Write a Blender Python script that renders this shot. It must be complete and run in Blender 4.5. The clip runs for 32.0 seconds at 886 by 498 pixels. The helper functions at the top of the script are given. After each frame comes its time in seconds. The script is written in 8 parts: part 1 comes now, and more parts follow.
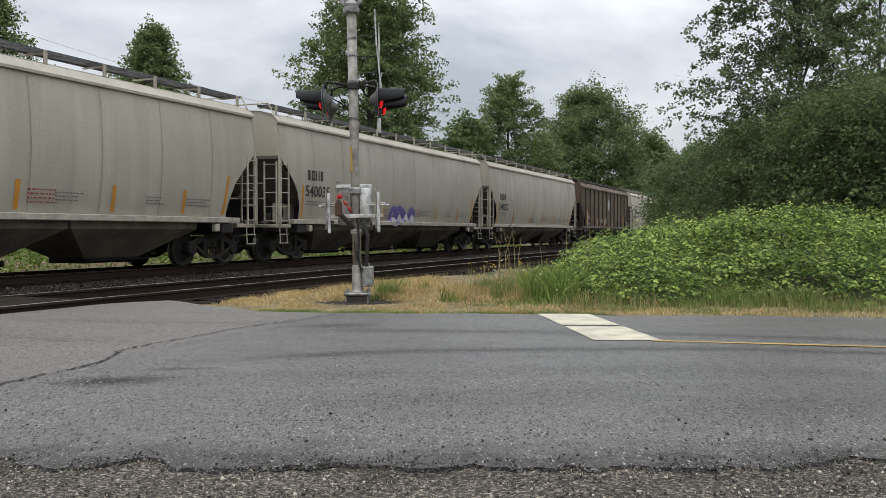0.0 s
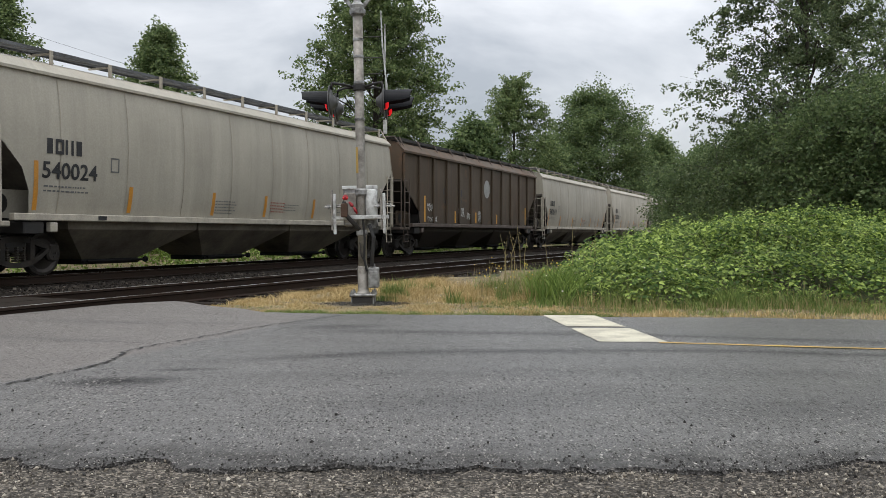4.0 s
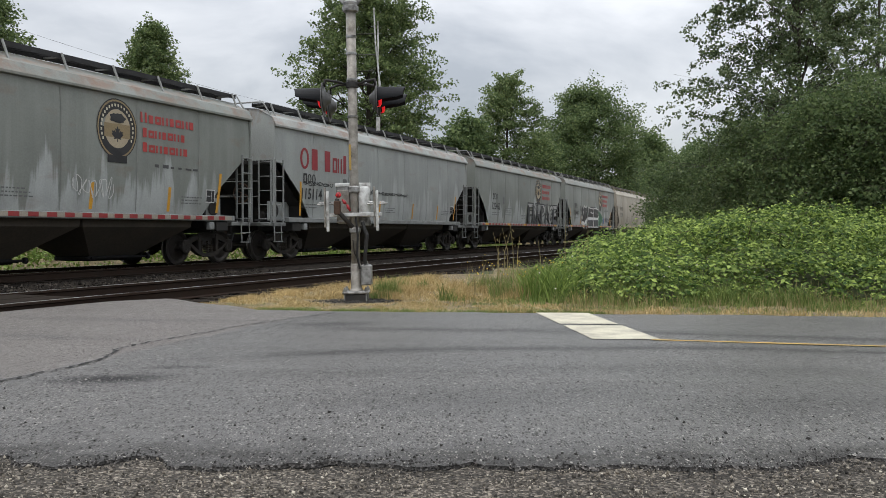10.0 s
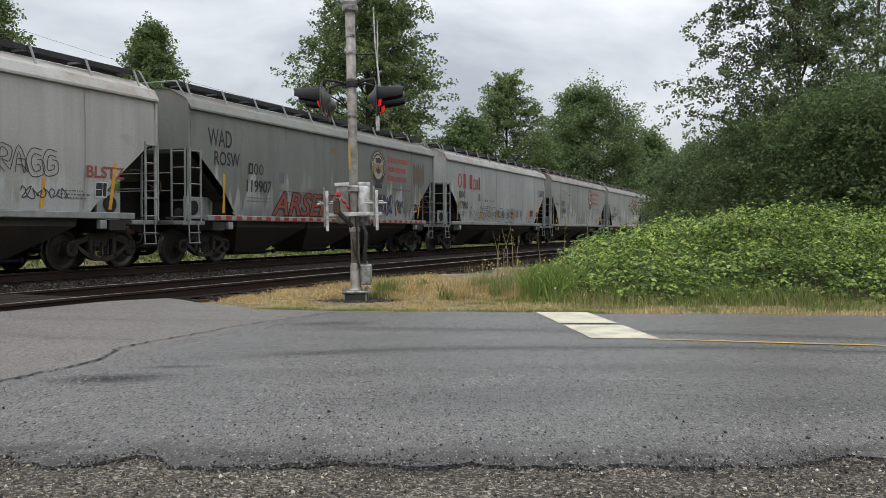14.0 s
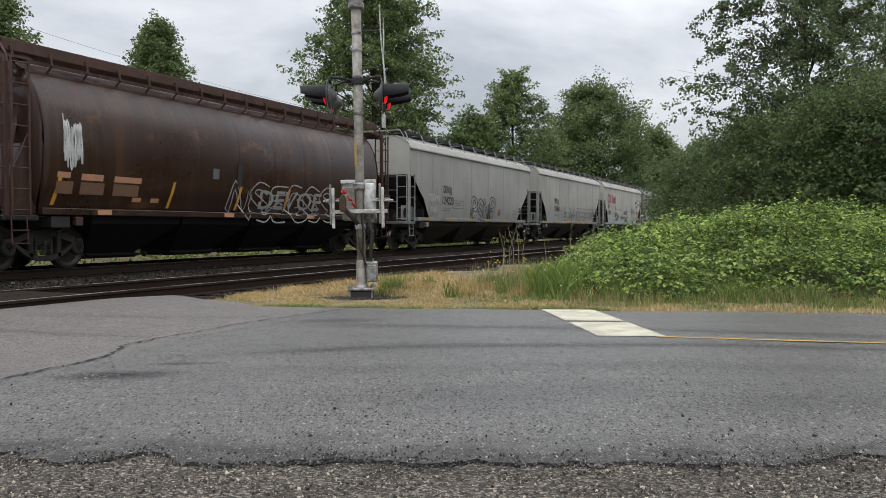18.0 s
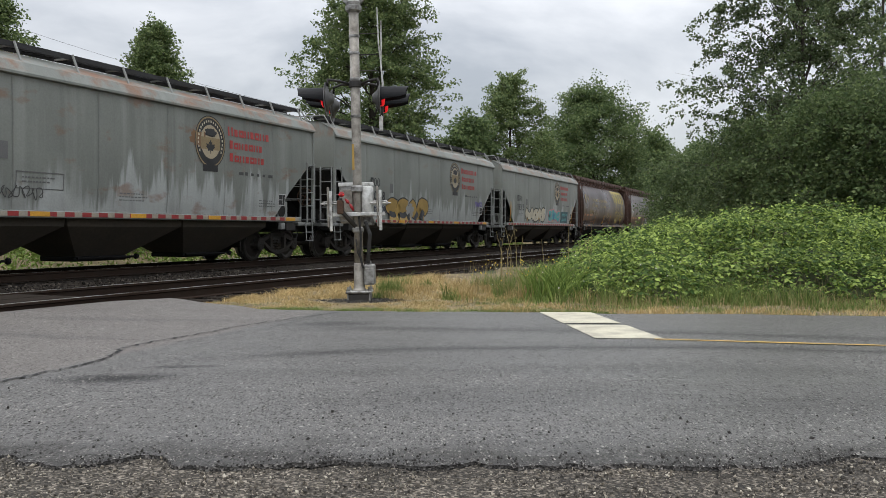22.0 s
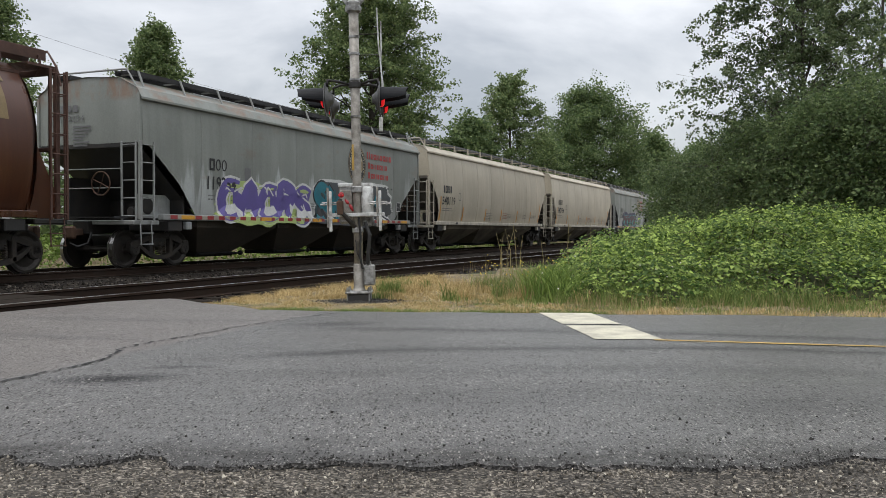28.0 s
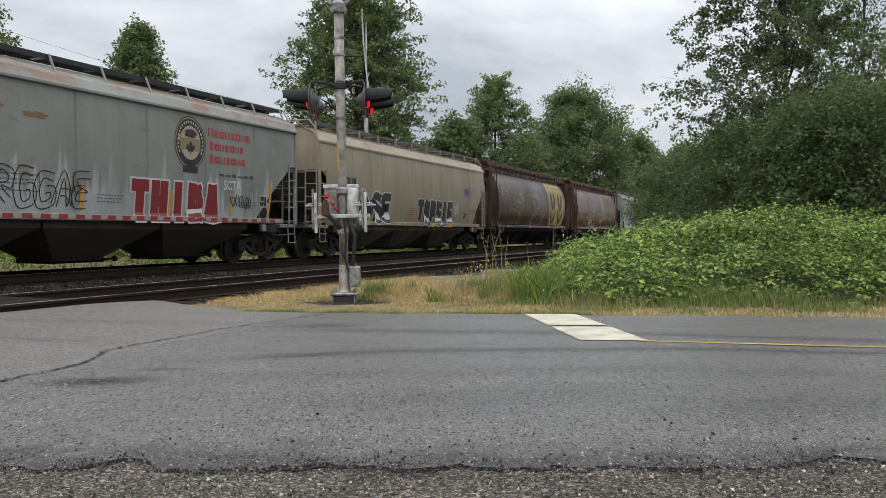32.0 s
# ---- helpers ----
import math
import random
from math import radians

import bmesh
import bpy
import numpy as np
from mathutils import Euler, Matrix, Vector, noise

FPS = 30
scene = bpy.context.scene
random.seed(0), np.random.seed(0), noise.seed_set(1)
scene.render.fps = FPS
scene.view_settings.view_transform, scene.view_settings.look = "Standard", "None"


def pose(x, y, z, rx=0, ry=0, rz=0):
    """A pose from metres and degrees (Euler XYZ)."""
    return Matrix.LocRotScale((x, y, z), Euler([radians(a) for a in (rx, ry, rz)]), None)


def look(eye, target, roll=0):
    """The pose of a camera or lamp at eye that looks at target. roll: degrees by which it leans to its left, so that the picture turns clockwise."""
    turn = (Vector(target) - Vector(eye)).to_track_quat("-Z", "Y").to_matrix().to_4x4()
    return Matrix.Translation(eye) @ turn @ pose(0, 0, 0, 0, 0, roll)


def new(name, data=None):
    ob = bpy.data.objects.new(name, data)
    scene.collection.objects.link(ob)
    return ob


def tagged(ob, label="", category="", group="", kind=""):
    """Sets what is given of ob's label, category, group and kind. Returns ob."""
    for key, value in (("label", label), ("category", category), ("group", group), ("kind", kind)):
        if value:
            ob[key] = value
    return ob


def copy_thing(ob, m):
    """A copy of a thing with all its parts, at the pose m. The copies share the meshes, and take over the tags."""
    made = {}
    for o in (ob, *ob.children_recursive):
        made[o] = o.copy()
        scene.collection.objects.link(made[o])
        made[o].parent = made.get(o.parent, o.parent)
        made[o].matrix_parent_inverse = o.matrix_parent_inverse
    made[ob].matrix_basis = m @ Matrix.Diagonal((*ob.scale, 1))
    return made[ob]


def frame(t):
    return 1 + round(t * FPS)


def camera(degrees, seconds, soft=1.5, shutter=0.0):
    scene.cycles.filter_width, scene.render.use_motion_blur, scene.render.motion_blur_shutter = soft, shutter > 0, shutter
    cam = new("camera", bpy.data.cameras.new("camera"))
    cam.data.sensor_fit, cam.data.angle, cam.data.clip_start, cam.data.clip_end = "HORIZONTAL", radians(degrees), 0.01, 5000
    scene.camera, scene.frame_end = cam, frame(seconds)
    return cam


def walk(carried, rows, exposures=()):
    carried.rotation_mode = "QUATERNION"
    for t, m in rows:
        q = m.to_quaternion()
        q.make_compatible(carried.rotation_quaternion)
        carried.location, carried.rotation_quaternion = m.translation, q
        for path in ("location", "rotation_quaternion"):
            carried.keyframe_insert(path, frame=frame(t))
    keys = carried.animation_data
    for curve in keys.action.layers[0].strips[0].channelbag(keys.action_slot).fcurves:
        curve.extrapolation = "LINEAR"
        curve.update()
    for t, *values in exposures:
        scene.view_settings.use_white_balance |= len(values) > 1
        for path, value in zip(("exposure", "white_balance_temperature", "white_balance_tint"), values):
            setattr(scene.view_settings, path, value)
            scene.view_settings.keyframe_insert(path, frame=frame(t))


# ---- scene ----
# Track plan: s runs along the rails in the train's direction, p across them, away from the camera.
ANGLE = 22.57
SIN, COS = math.sin(radians(ANGLE)), math.cos(radians(ANGLE))
EYE = 1.07
RAIL_TOP = 0.15
TRAIN_P, SIDING_P = 15.85, 9.82
SPEED = 15.96


def track(s, p, z=0.0):
    return Vector((s * SIN - p * COS, s * COS + p * SIN, z))


def to_track(x, y):
    return x * SIN + y * COS, -x * COS + y * SIN


def view(yaw, pitch, roll):
    return pose(0, 0, EYE, 0, 0, yaw) @ pose(0, 0, 0, 90 + pitch) @ pose(0, 0, 0, 0, 0, roll)


cam = camera(53.97, 32.0, soft=0.75)
walk(cam, [
    (0, view(-0.000, -1.153, 0.000)),
    (0.5, view(-0.054, -1.102, 0.001)),
    (1, view(-0.240, -1.072, 0.046)),
    (1.5, view(0.122, -0.959, 0.123)),
    (2, view(0.555, -0.990, 0.097)),
    (2.5, view(0.539, -1.036, 0.082)),
    (3, view(0.359, -1.038, 0.064)),
    (3.5, view(0.411, -1.045, 0.091)),
    (5.5, view(0.109, -1.148, 0.063)),
    (6, view(0.104, -1.105, 0.024)),
    (6.5, view(0.115, -1.052, 0.042)),
    (7, view(0.108, -1.101, 0.046)),
    (7.5, view(0.007, -1.128, 0.073)),
    (8, view(-0.006, -1.220, 0.093)),
    (8.5, view(0.057, -1.319, 0.088)),
    (9, view(-0.023, -1.329, 0.075)),
    (9.5, view(-0.112, -1.285, 0.095)),
    (10, view(-0.085, -1.240, 0.116)),
    (10.5, view(0.018, -1.157, 0.111)),
    (11, view(0.111, -1.238, 0.122)),
    (11.5, view(0.013, -1.344, 0.110)),
    (12, view(0.008, -1.361, 0.109)),
    (12.5, view(0.108, -1.352, 0.123)),
    (13, view(0.110, -1.329, 0.103)),
    (13.5, view(0.030, -1.295, 0.116)),
    (14, view(-0.111, -1.272, 0.084)),
    (14.5, view(-0.127, -1.271, 0.085)),
    (16.5, view(0.166, -1.373, 0.094)),
    (17, view(0.109, -1.415, 0.101)),
    (17.5, view(0.196, -1.470, 0.114)),
    (18, view(0.276, -1.453, 0.113)),
    (18.5, view(0.256, -1.452, 0.144)),
    (19, view(0.321, -1.377, 0.126)),
    (19.5, view(0.338, -1.322, 0.099)),
    (20, view(0.273, -1.325, 0.104)),
    (20.5, view(0.181, -1.313, 0.093)),
    (21, view(0.163, -1.375, 0.081)),
    (21.5, view(0.111, -1.368, 0.085)),
    (22, view(0.122, -1.276, 0.066)),
    (22.5, view(0.302, -1.282, 0.102)),
    (23, view(0.443, -1.377, 0.104)),
    (23.5, view(0.431, -1.367, 0.068)),
    (24, view(0.398, -1.316, 0.065)),
    (24.5, view(0.418, -1.366, 0.113)),
    (25, view(0.290, -1.339, 0.084)),
    (25.5, view(0.230, -1.314, 0.105)),
    (27.5, view(0.246, -1.358, 0.107)),
    (28, view(0.100, -1.236, 0.120)),
    (28.5, view(0.007, -1.259, 0.104)),
    (29, view(-0.038, -1.330, 0.083)),
    (29.5, view(-0.264, -1.321, 0.069)),
    (30, view(-0.669, -1.256, 0.062)),
    (30.5, view(-0.866, -1.200, 0.074)),
    (31, view(-0.843, -1.146, 0.070)),
    (31.5, view(-0.803, -1.125, 0.097)),
    (32, view(-0.858, -1.142, 0.100)),
])

# ---- world, sun, exposure ----
scene.view_settings.exposure = 0.19
world = bpy.data.worlds.new("overcast")
scene.world = world
world.use_nodes = True
wn, wl = world.node_tree.nodes, world.node_tree.links
wn.clear()


def wnode(kind, **values):
    n = wn.new(kind)
    for k, v in values.items():
        n.inputs[k].default_value = v
    return n


w_out = wn.new("ShaderNodeOutputWorld")
w_bg = wnode("ShaderNodeBackground", Strength=1.0)
w_sky = wn.new("ShaderNodeTexSky")
w_sky.sky_type, w_sky.sun_disc = "NISHITA", False
w_sky.sun_elevation, w_sky.sun_rotation = radians(55), radians(200)
w_dim = wn.new("ShaderNodeVectorMath")
w_dim.operation = "SCALE"
w_dim.inputs["Scale"].default_value = 0.02
wl.new(w_sky.outputs["Color"], w_dim.inputs[0])
w_tc = wn.new("ShaderNodeTexCoord")
w_sep = wn.new("ShaderNodeSeparateXYZ")
wl.new(w_tc.outputs["Generated"], w_sep.inputs[0])
# flat cloud deck: direction divided by its height
w_up = wn.new("ShaderNodeMath")
w_up.operation = "MAXIMUM"
w_up.inputs[1].default_value = 0.0
wl.new(w_sep.outputs["Z"], w_up.inputs[0])
w_add = wn.new("ShaderNodeMath")
w_add.inputs[1].default_value = 0.42
wl.new(w_up.outputs[0], w_add.inputs[0])
w_div = wn.new("ShaderNodeVectorMath")
w_div.operation = "DIVIDE"
w_comb = wn.new("ShaderNodeCombineXYZ")
for i in range(3):
    wl.new(w_add.outputs[0], w_comb.inputs[i])
wl.new(w_tc.outputs["Generated"], w_div.inputs[0])
wl.new(w_comb.outputs[0], w_div.inputs[1])
w_map = wn.new("ShaderNodeMapping")
w_map.inputs["Location"].default_value = (1.7, 0.6, 0.0)
w_map.inputs["Scale"].default_value = (1.0, 1.15, 0.35)
wl.new(w_div.outputs[0], w_map.inputs[0])
w_noise = wnode("ShaderNodeTexNoise", Scale=2.6, Detail=7.0, Roughness=0.52, Distortion=0.35)
wl.new(w_map.outputs[0], w_noise.inputs["Vector"])
w_ramp = wn.new("ShaderNodeValToRGB")
w_ramp.color_ramp.elements[0].position, w_ramp.color_ramp.elements[0].color = 0.36, (0.315, 0.330, 0.355, 1)
w_ramp.color_ramp.elements[1].position, w_ramp.color_ramp.elements[1].color = 0.66, (0.565, 0.571, 0.586, 1)
wl.new(w_noise.outputs["Fac"], w_ramp.inputs[0])
# an overcast sky is brighter towards the zenith
w_grad = wn.new("ShaderNodeMath")
w_grad.operation = "MULTIPLY_ADD"
w_grad.inputs[1].default_value, w_grad.inputs[2].default_value = 3.05, 0.66
wl.new(w_up.outputs[0], w_grad.inputs[0])
w_mul = wn.new("ShaderNodeVectorMath")
w_mul.operation = "SCALE"
wl.new(w_ramp.outputs[0], w_mul.inputs[0])
wl.new(w_grad.outputs[0], w_mul.inputs["Scale"])
w_sum = wn.new("ShaderNodeVectorMath")
w_sum.operation = "ADD"
wl.new(w_mul.outputs[0], w_sum.inputs[0])
wl.new(w_dim.outputs[0], w_sum.inputs[1])
wl.new(w_sum.outputs[0], w_bg.inputs["Color"])
wl.new(w_bg.outputs[0], w_out.inputs[0])

sun = new("sun", bpy.data.lights.new("sun", "SUN"))
sun.data.energy, sun.data.angle, sun.data.color = 1.0, radians(25), (1.0, 0.97, 0.93)
sun.matrix_world = look((0, 0, 60), (9, 22, 0))

# ---- materials ----
def material(name, base, rough=0.6, metal=0.0, spec=0.5):
    m = bpy.data.materials.new(name)
    m.use_nodes = True
    b = m.node_tree.nodes["Principled BSDF"]
    b.inputs["Base Color"].default_value = (*base, 1)
    b.inputs["Roughness"].default_value = rough
    b.inputs["Metallic"].default_value = metal
    b.inputs["Specular IOR Level"].default_value = spec
    return m


class Nodes:
    """Short hand for node graphs."""

    def __init__(self, m):
        self.m, self.n, self.l = m, m.node_tree.nodes, m.node_tree.links
        self.bsdf = self.n["Principled BSDF"]
        self.tc = self.n.new("ShaderNodeTexCoord")

    def coord(self, scale=(1, 1, 1), offset=(0, 0, 0), kind="Object"):
        mp = self.n.new("ShaderNodeMapping")
        mp.inputs["Scale"].default_value, mp.inputs["Location"].default_value = scale, offset
        self.l.new(self.tc.outputs[kind], mp.inputs[0])
        return mp.outputs[0]

    def noise(self, vec, scale, detail=4.0, rough=0.55, distort=0.0):
        t = self.n.new("ShaderNodeTexNoise")
        t.inputs["Scale"].default_value, t.inputs["Detail"].default_value = scale, detail
        t.inputs["Roughness"].default_value, t.inputs["Distortion"].default_value = rough, distort
        self.l.new(vec, t.inputs["Vector"])
        return t.outputs["Fac"]

    def voronoi(self, vec, scale, out="Distance", feature="F1"):
        t = self.n.new("ShaderNodeTexVoronoi")
        t.feature = feature
        t.inputs["Scale"].default_value = scale
        self.l.new(vec, t.inputs["Vector"])
        return t.outputs[out]

    def ramp(self, fac, *stops):
        r = self.n.new("ShaderNodeValToRGB")
        e = r.color_ramp.elements
        while len(e) < len(stops):
            e.new(0.5)
        for k, (pos, c) in zip(e, stops):
            k.position, k.color = pos, (c, c, c, 1) if isinstance(c, (int, float)) else (*c, 1)
        self.l.new(fac, r.inputs[0])
        return r.outputs["Color"]

    def mix(self, fac, a, b, mode="MIX"):
        x = self.n.new("ShaderNodeMix")
        x.data_type, x.blend_type = "RGBA", mode
        for slot, v in ((0, fac), (6, a), (7, b)):
            if isinstance(v, (int, float)):
                x.inputs[slot].default_value = v if slot == 0 else (v, v, v, 1)
            elif isinstance(v, tuple):
                x.inputs[slot].default_value = (*v, 1)
            else:
                self.l.new(v, x.inputs[slot])
        return x.outputs[2]

    def math(self, op, a, b=0.0, clamp=False):
        x = self.n.new("ShaderNodeMath")
        x.operation, x.use_clamp = op, clamp
        for slot, v in ((0, a), (1, b)):
            if isinstance(v, (int, float)):
                x.inputs[slot].default_value = v
            else:
                self.l.new(v, x.inputs[slot])
        return x.outputs[0]

    def axis(self, vec, name):
        s = self.n.new("ShaderNodeSeparateXYZ")
        self.l.new(vec, s.inputs[0])
        return s.outputs[name]

    def random(self, island=False):
        if island:
            return self.n.new("ShaderNodeNewGeometry").outputs["Random Per Island"]
        return self.n.new("ShaderNodeObjectInfo").outputs["Random"]

    def put(self, name, value):
        self.l.new(value, self.bsdf.inputs[name])

    def bump(self, height, strength=0.3, distance=0.02):
        b = self.n.new("ShaderNodeBump")
        b.inputs["Strength"].default_value, b.inputs["Distance"].default_value = strength, distance
        self.l.new(height, b.inputs["Height"])
        self.l.new(b.outputs[0], self.bsdf.inputs["Normal"])


def grainy(name, base, rough=0.6, metal=0.0, spec=0.5, dirt=(0.04, 0.035, 0.03), amount=0.5, scale=3.0, bump=0.15):
    """Painted or bare surface with dirt at two scales."""
    m = material(name, base, rough, metal, spec)
    k = Nodes(m)
    v = k.coord()
    big, fine = k.noise(v, scale, 5), k.noise(v, scale * 14, 4)
    f = k.math("MULTIPLY", k.ramp(big, (0.42, 0.0), (0.72, 1.0)), amount)
    c = k.mix(f, base, dirt)
    c = k.mix(0.35, c, k.mix(1.0, c, k.ramp(fine, (0.3, 0.55), (0.7, 1.25)), "MULTIPLY"))
    k.put("Base Color", c)
    k.put("Roughness", k.ramp(big, (0.3, max(rough - 0.1, 0.05)), (0.7, min(rough + 0.15, 1.0))))
    k.bump(fine, bump, 0.01)
    return m


def car_paint(name, base, seed, light=None, wash=0.0, rust=0.2, streak=0.4, rough=0.45, grime=0.5):
    """Weathered hopper paint: vertical streaks, rust, grime near the sill, scrubbed lighter patches low down."""
    m = material(name, base, rough)
    k = Nodes(m)
    off = (seed * 7.31, seed * 3.7, seed * 1.9)
    v = k.coord(offset=off)
    z = k.axis(k.coord(), "Z")
    blotch = k.noise(v, 0.55, 4)
    c = k.mix(k.ramp(blotch, (0.35, 0.0), (0.7, 0.6)), base, tuple(x * 0.72 for x in base))
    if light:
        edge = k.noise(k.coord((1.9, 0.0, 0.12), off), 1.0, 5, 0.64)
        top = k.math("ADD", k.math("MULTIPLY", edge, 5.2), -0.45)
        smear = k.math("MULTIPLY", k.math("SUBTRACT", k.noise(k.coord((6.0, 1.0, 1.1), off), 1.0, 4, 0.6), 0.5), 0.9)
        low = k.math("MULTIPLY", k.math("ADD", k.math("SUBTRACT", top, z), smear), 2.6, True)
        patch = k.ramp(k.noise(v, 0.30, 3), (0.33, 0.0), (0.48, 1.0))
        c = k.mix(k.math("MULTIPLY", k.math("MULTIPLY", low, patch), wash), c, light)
    lines = k.noise(k.coord((2.8, 1.0, 0.16), off), 1.0, 6, 0.66)
    c = k.mix(k.math("MULTIPLY", k.ramp(lines, (0.48, 0.0), (0.78, 1.0)), streak), c, tuple(x * 0.45 for x in base))
    pale = k.noise(k.coord((2.6, 1.0, 0.14), tuple(x + 9 for x in off)), 1.0, 4, 0.6)
    c = k.mix(k.math("MULTIPLY", k.ramp(pale, (0.51, 0.0), (0.68, 1.0)), streak * (0.32 if base[0] < 0.2 else 0.6)), c, (0.17, 0.085, 0.04) if base[0] < 0.2 else tuple(min(x * 1.35 + 0.05, 0.8) for x in base))
    r = k.noise(k.coord((0.8, 1.0, 1.6), off), 1.3, 6, 0.6)
    c = k.mix(k.math("MULTIPLY", k.ramp(r, (0.60, 0.0), (0.70, 1.0)), rust), c, (0.20, 0.085, 0.035))
    foot = k.math("MULTIPLY", k.math("SUBTRACT", 1.75, z), 1.6, True)
    g = k.noise(v, 2.0, 5)
    c = k.mix(k.math("MULTIPLY", k.math("MULTIPLY", foot, k.ramp(g, (0.3, 0.2), (0.7, 1.0))), grime), c, (0.10, 0.085, 0.07) if base[0] > 0.2 else (0.018, 0.013, 0.010))
    # rust bleeding over the roof slope and its lip
    lid = k.math("MULTIPLY", k.math("SUBTRACT", z, 3.93), 7.0, True)
    c = k.mix(k.math("MULTIPLY", k.math("MULTIPLY", lid, k.ramp(k.noise(k.coord((0.9, 2.0, 1.0), off), 1.2, 5, 0.65), (0.46, 0.0), (0.62, 1.0))), min(rust * 2.8, 0.8) if base[0] > 0.2 else 0.2), c, (0.23, 0.105, 0.05))
    fine = k.noise(v, 26.0, 3)
    c = k.mix(0.25, c, k.mix(1.0, c, k.ramp(fine, (0.3, 0.6), (0.7, 1.2)), "MULTIPLY"))
    k.put("Base Color", c)
    k.put("Roughness", k.ramp(blotch, (0.3, rough), (0.7, rough + 0.18)))
    k.bump(k.noise(v, 1.4, 2), 0.12, 0.05)
    return m


def leafy(name, dark, light, rough=0.5, trans=0.25, power=1.7):
    m = material(name, dark, rough, 0.0, 0.2)
    k = Nodes(m)
    c = k.mix(k.math("POWER", k.random(island=True), power), dark, light)
    big = k.noise(k.coord(), 0.5, 3)
    c = k.mix(k.ramp(big, (0.35, 0.0), (0.7, 0.45)), c, tuple(x * 0.7 for x in dark))
    k.put("Base Color", c)
    t = k.n.new("ShaderNodeBsdfTranslucent")
    k.l.new(c, t.inputs[0])
    mixer = k.n.new("ShaderNodeMixShader")
    mixer.inputs[0].default_value = trans
    out = k.n["Material Output"]
    k.l.new(k.bsdf.outputs[0], mixer.inputs[1])
    k.l.new(t.outputs[0], mixer.inputs[2])
    k.l.new(mixer.outputs[0], out.inputs[0])
    return m


def asphalt_material():
    """Damp worn asphalt: bound chippings, an older paler sheet by the crossing, tyre marks, stains and a ravelled edge."""
    m = material("worn_asphalt", (0.09, 0.09, 0.092), 0.6, 0, 0.35)
    k = Nodes(m)
    v = k.coord()
    x, y = k.axis(v, "X"), k.axis(v, "Y")
    stone = k.axis(k.voronoi(v, 150.0, "Color"), "X")
    size = k.voronoi(v, 150.0)
    c = k.ramp(stone, (0.0, (0.041, 0.039, 0.036)), (0.5, (0.085, 0.082, 0.077)), (0.85, (0.130, 0.125, 0.116)), (1.0, (0.22, 0.210, 0.19)))
    worn = k.noise(k.coord((0.35, 0.9, 1)), 1.0, 5, 0.6)
    c = k.mix(k.ramp(worn, (0.35, 0.0), (0.68, 0.35)), c, (0.070, 0.068, 0.066))
    # the older surface left of the long crack
    side = k.math("SUBTRACT", k.math("MULTIPLY", k.math("SUBTRACT", y, 6.84), 0.294), k.math("ADD", x, 2.85))
    side = k.math("ADD", side, k.math("MULTIPLY", k.math("SUBTRACT", k.noise(v, 2.2, 4), 0.5), 0.25))
    old = k.math("MULTIPLY", side, 7.0, True)
    c = k.mix(k.math("MULTIPLY", old, 0.44), c, (0.200, 0.174, 0.156))
    # tyre marks that curve across the road, and oil stains
    dark = None
    wob = k.math("MULTIPLY", k.math("SUBTRACT", k.noise(k.coord((0.5, 1.4, 1)), 1.3, 4), 0.5), 0.34)
    for cx, cy, bend, slope, half, x0, x1, depth in ((0.0, 7.78, -0.050, 0.16, 0.15, -2.4, 9.0, 0.85), (0.0, 9.35, -0.030, -0.06, 0.20, -1.9, 9.0, 0.75), (-3.6, 8.55, 0.0, -0.05, 0.10, -5.4, -2.6, 0.5), (-3.2, 10.1, 0.02, 0.15, 0.12, -5.5, -1.4, 0.45), (0.0, 6.6, -0.03, 0.10, 0.24, -2.0, 4.0, 0.35)):
        u = k.math("SUBTRACT", x, cx)
        line = k.math("ADD", k.math("MULTIPLY", k.math("MULTIPLY", u, u), bend), k.math("ADD", k.math("MULTIPLY", u, slope), cy))
        d = k.math("DIVIDE", k.math("ABSOLUTE", k.math("ADD", k.math("SUBTRACT", y, line), wob)), half)
        f = k.math("SUBTRACT", 1.0, k.math("MULTIPLY", d, 0.62), True)
        f = k.math("MULTIPLY", f, k.math("MULTIPLY", k.math("MULTIPLY", k.math("SUBTRACT", x, x0), 0.8, True), k.math("MULTIPLY", k.math("SUBTRACT", x1, x), 0.8, True)))
        f = k.math("MULTIPLY", f, depth)
        dark = f if dark is None else k.math("MAXIMUM", dark, f)
    for sx, sy, rx, ry, depth in ((-2.36, 6.22, 0.52, 0.24, 1.0), (-2.05, 6.75, 0.36, 0.10, 0.8), (-1.5, 7.35, 0.5, 0.10, 0.6), (-1.25, 9.9, 0.55, 0.30, 0.7), (2.3, 5.3, 1.2, 0.5, 0.3), (0.4, 5.6, 1.6, 0.6, 0.25)):
        u = k.math("DIVIDE", k.math("SUBTRACT", x, sx), rx)
        w = k.math("DIVIDE", k.math("SUBTRACT", k.math("SUBTRACT", y, sy), k.math("MULTIPLY", k.math("SUBTRACT", x, sx), 0.15)), ry)
        d = k.math("ADD", k.math("ADD", k.math("MULTIPLY", u, u), k.math("MULTIPLY", w, w)), k.math("MULTIPLY", wob, 2.6))
        dark = k.math("MAXIMUM", dark, k.math("MULTIPLY", k.math("SUBTRACT", 1.1, d, True), depth))
    c = k.mix(k.math("MULTIPLY", dark, 0.85), c, (0.020, 0.020, 0.022))
    # the ravelled near edge, where the binder has broken up
    edge = k.math("ADD", k.math("SUBTRACT", 4.5, y), k.math("MULTIPLY", k.math("SUBTRACT", k.noise(k.coord((1.2, 2.6, 1)), 1.6, 5, 0.65), 0.5), 1.3))
    edge = k.math("MULTIPLY", edge, 2.2, True)
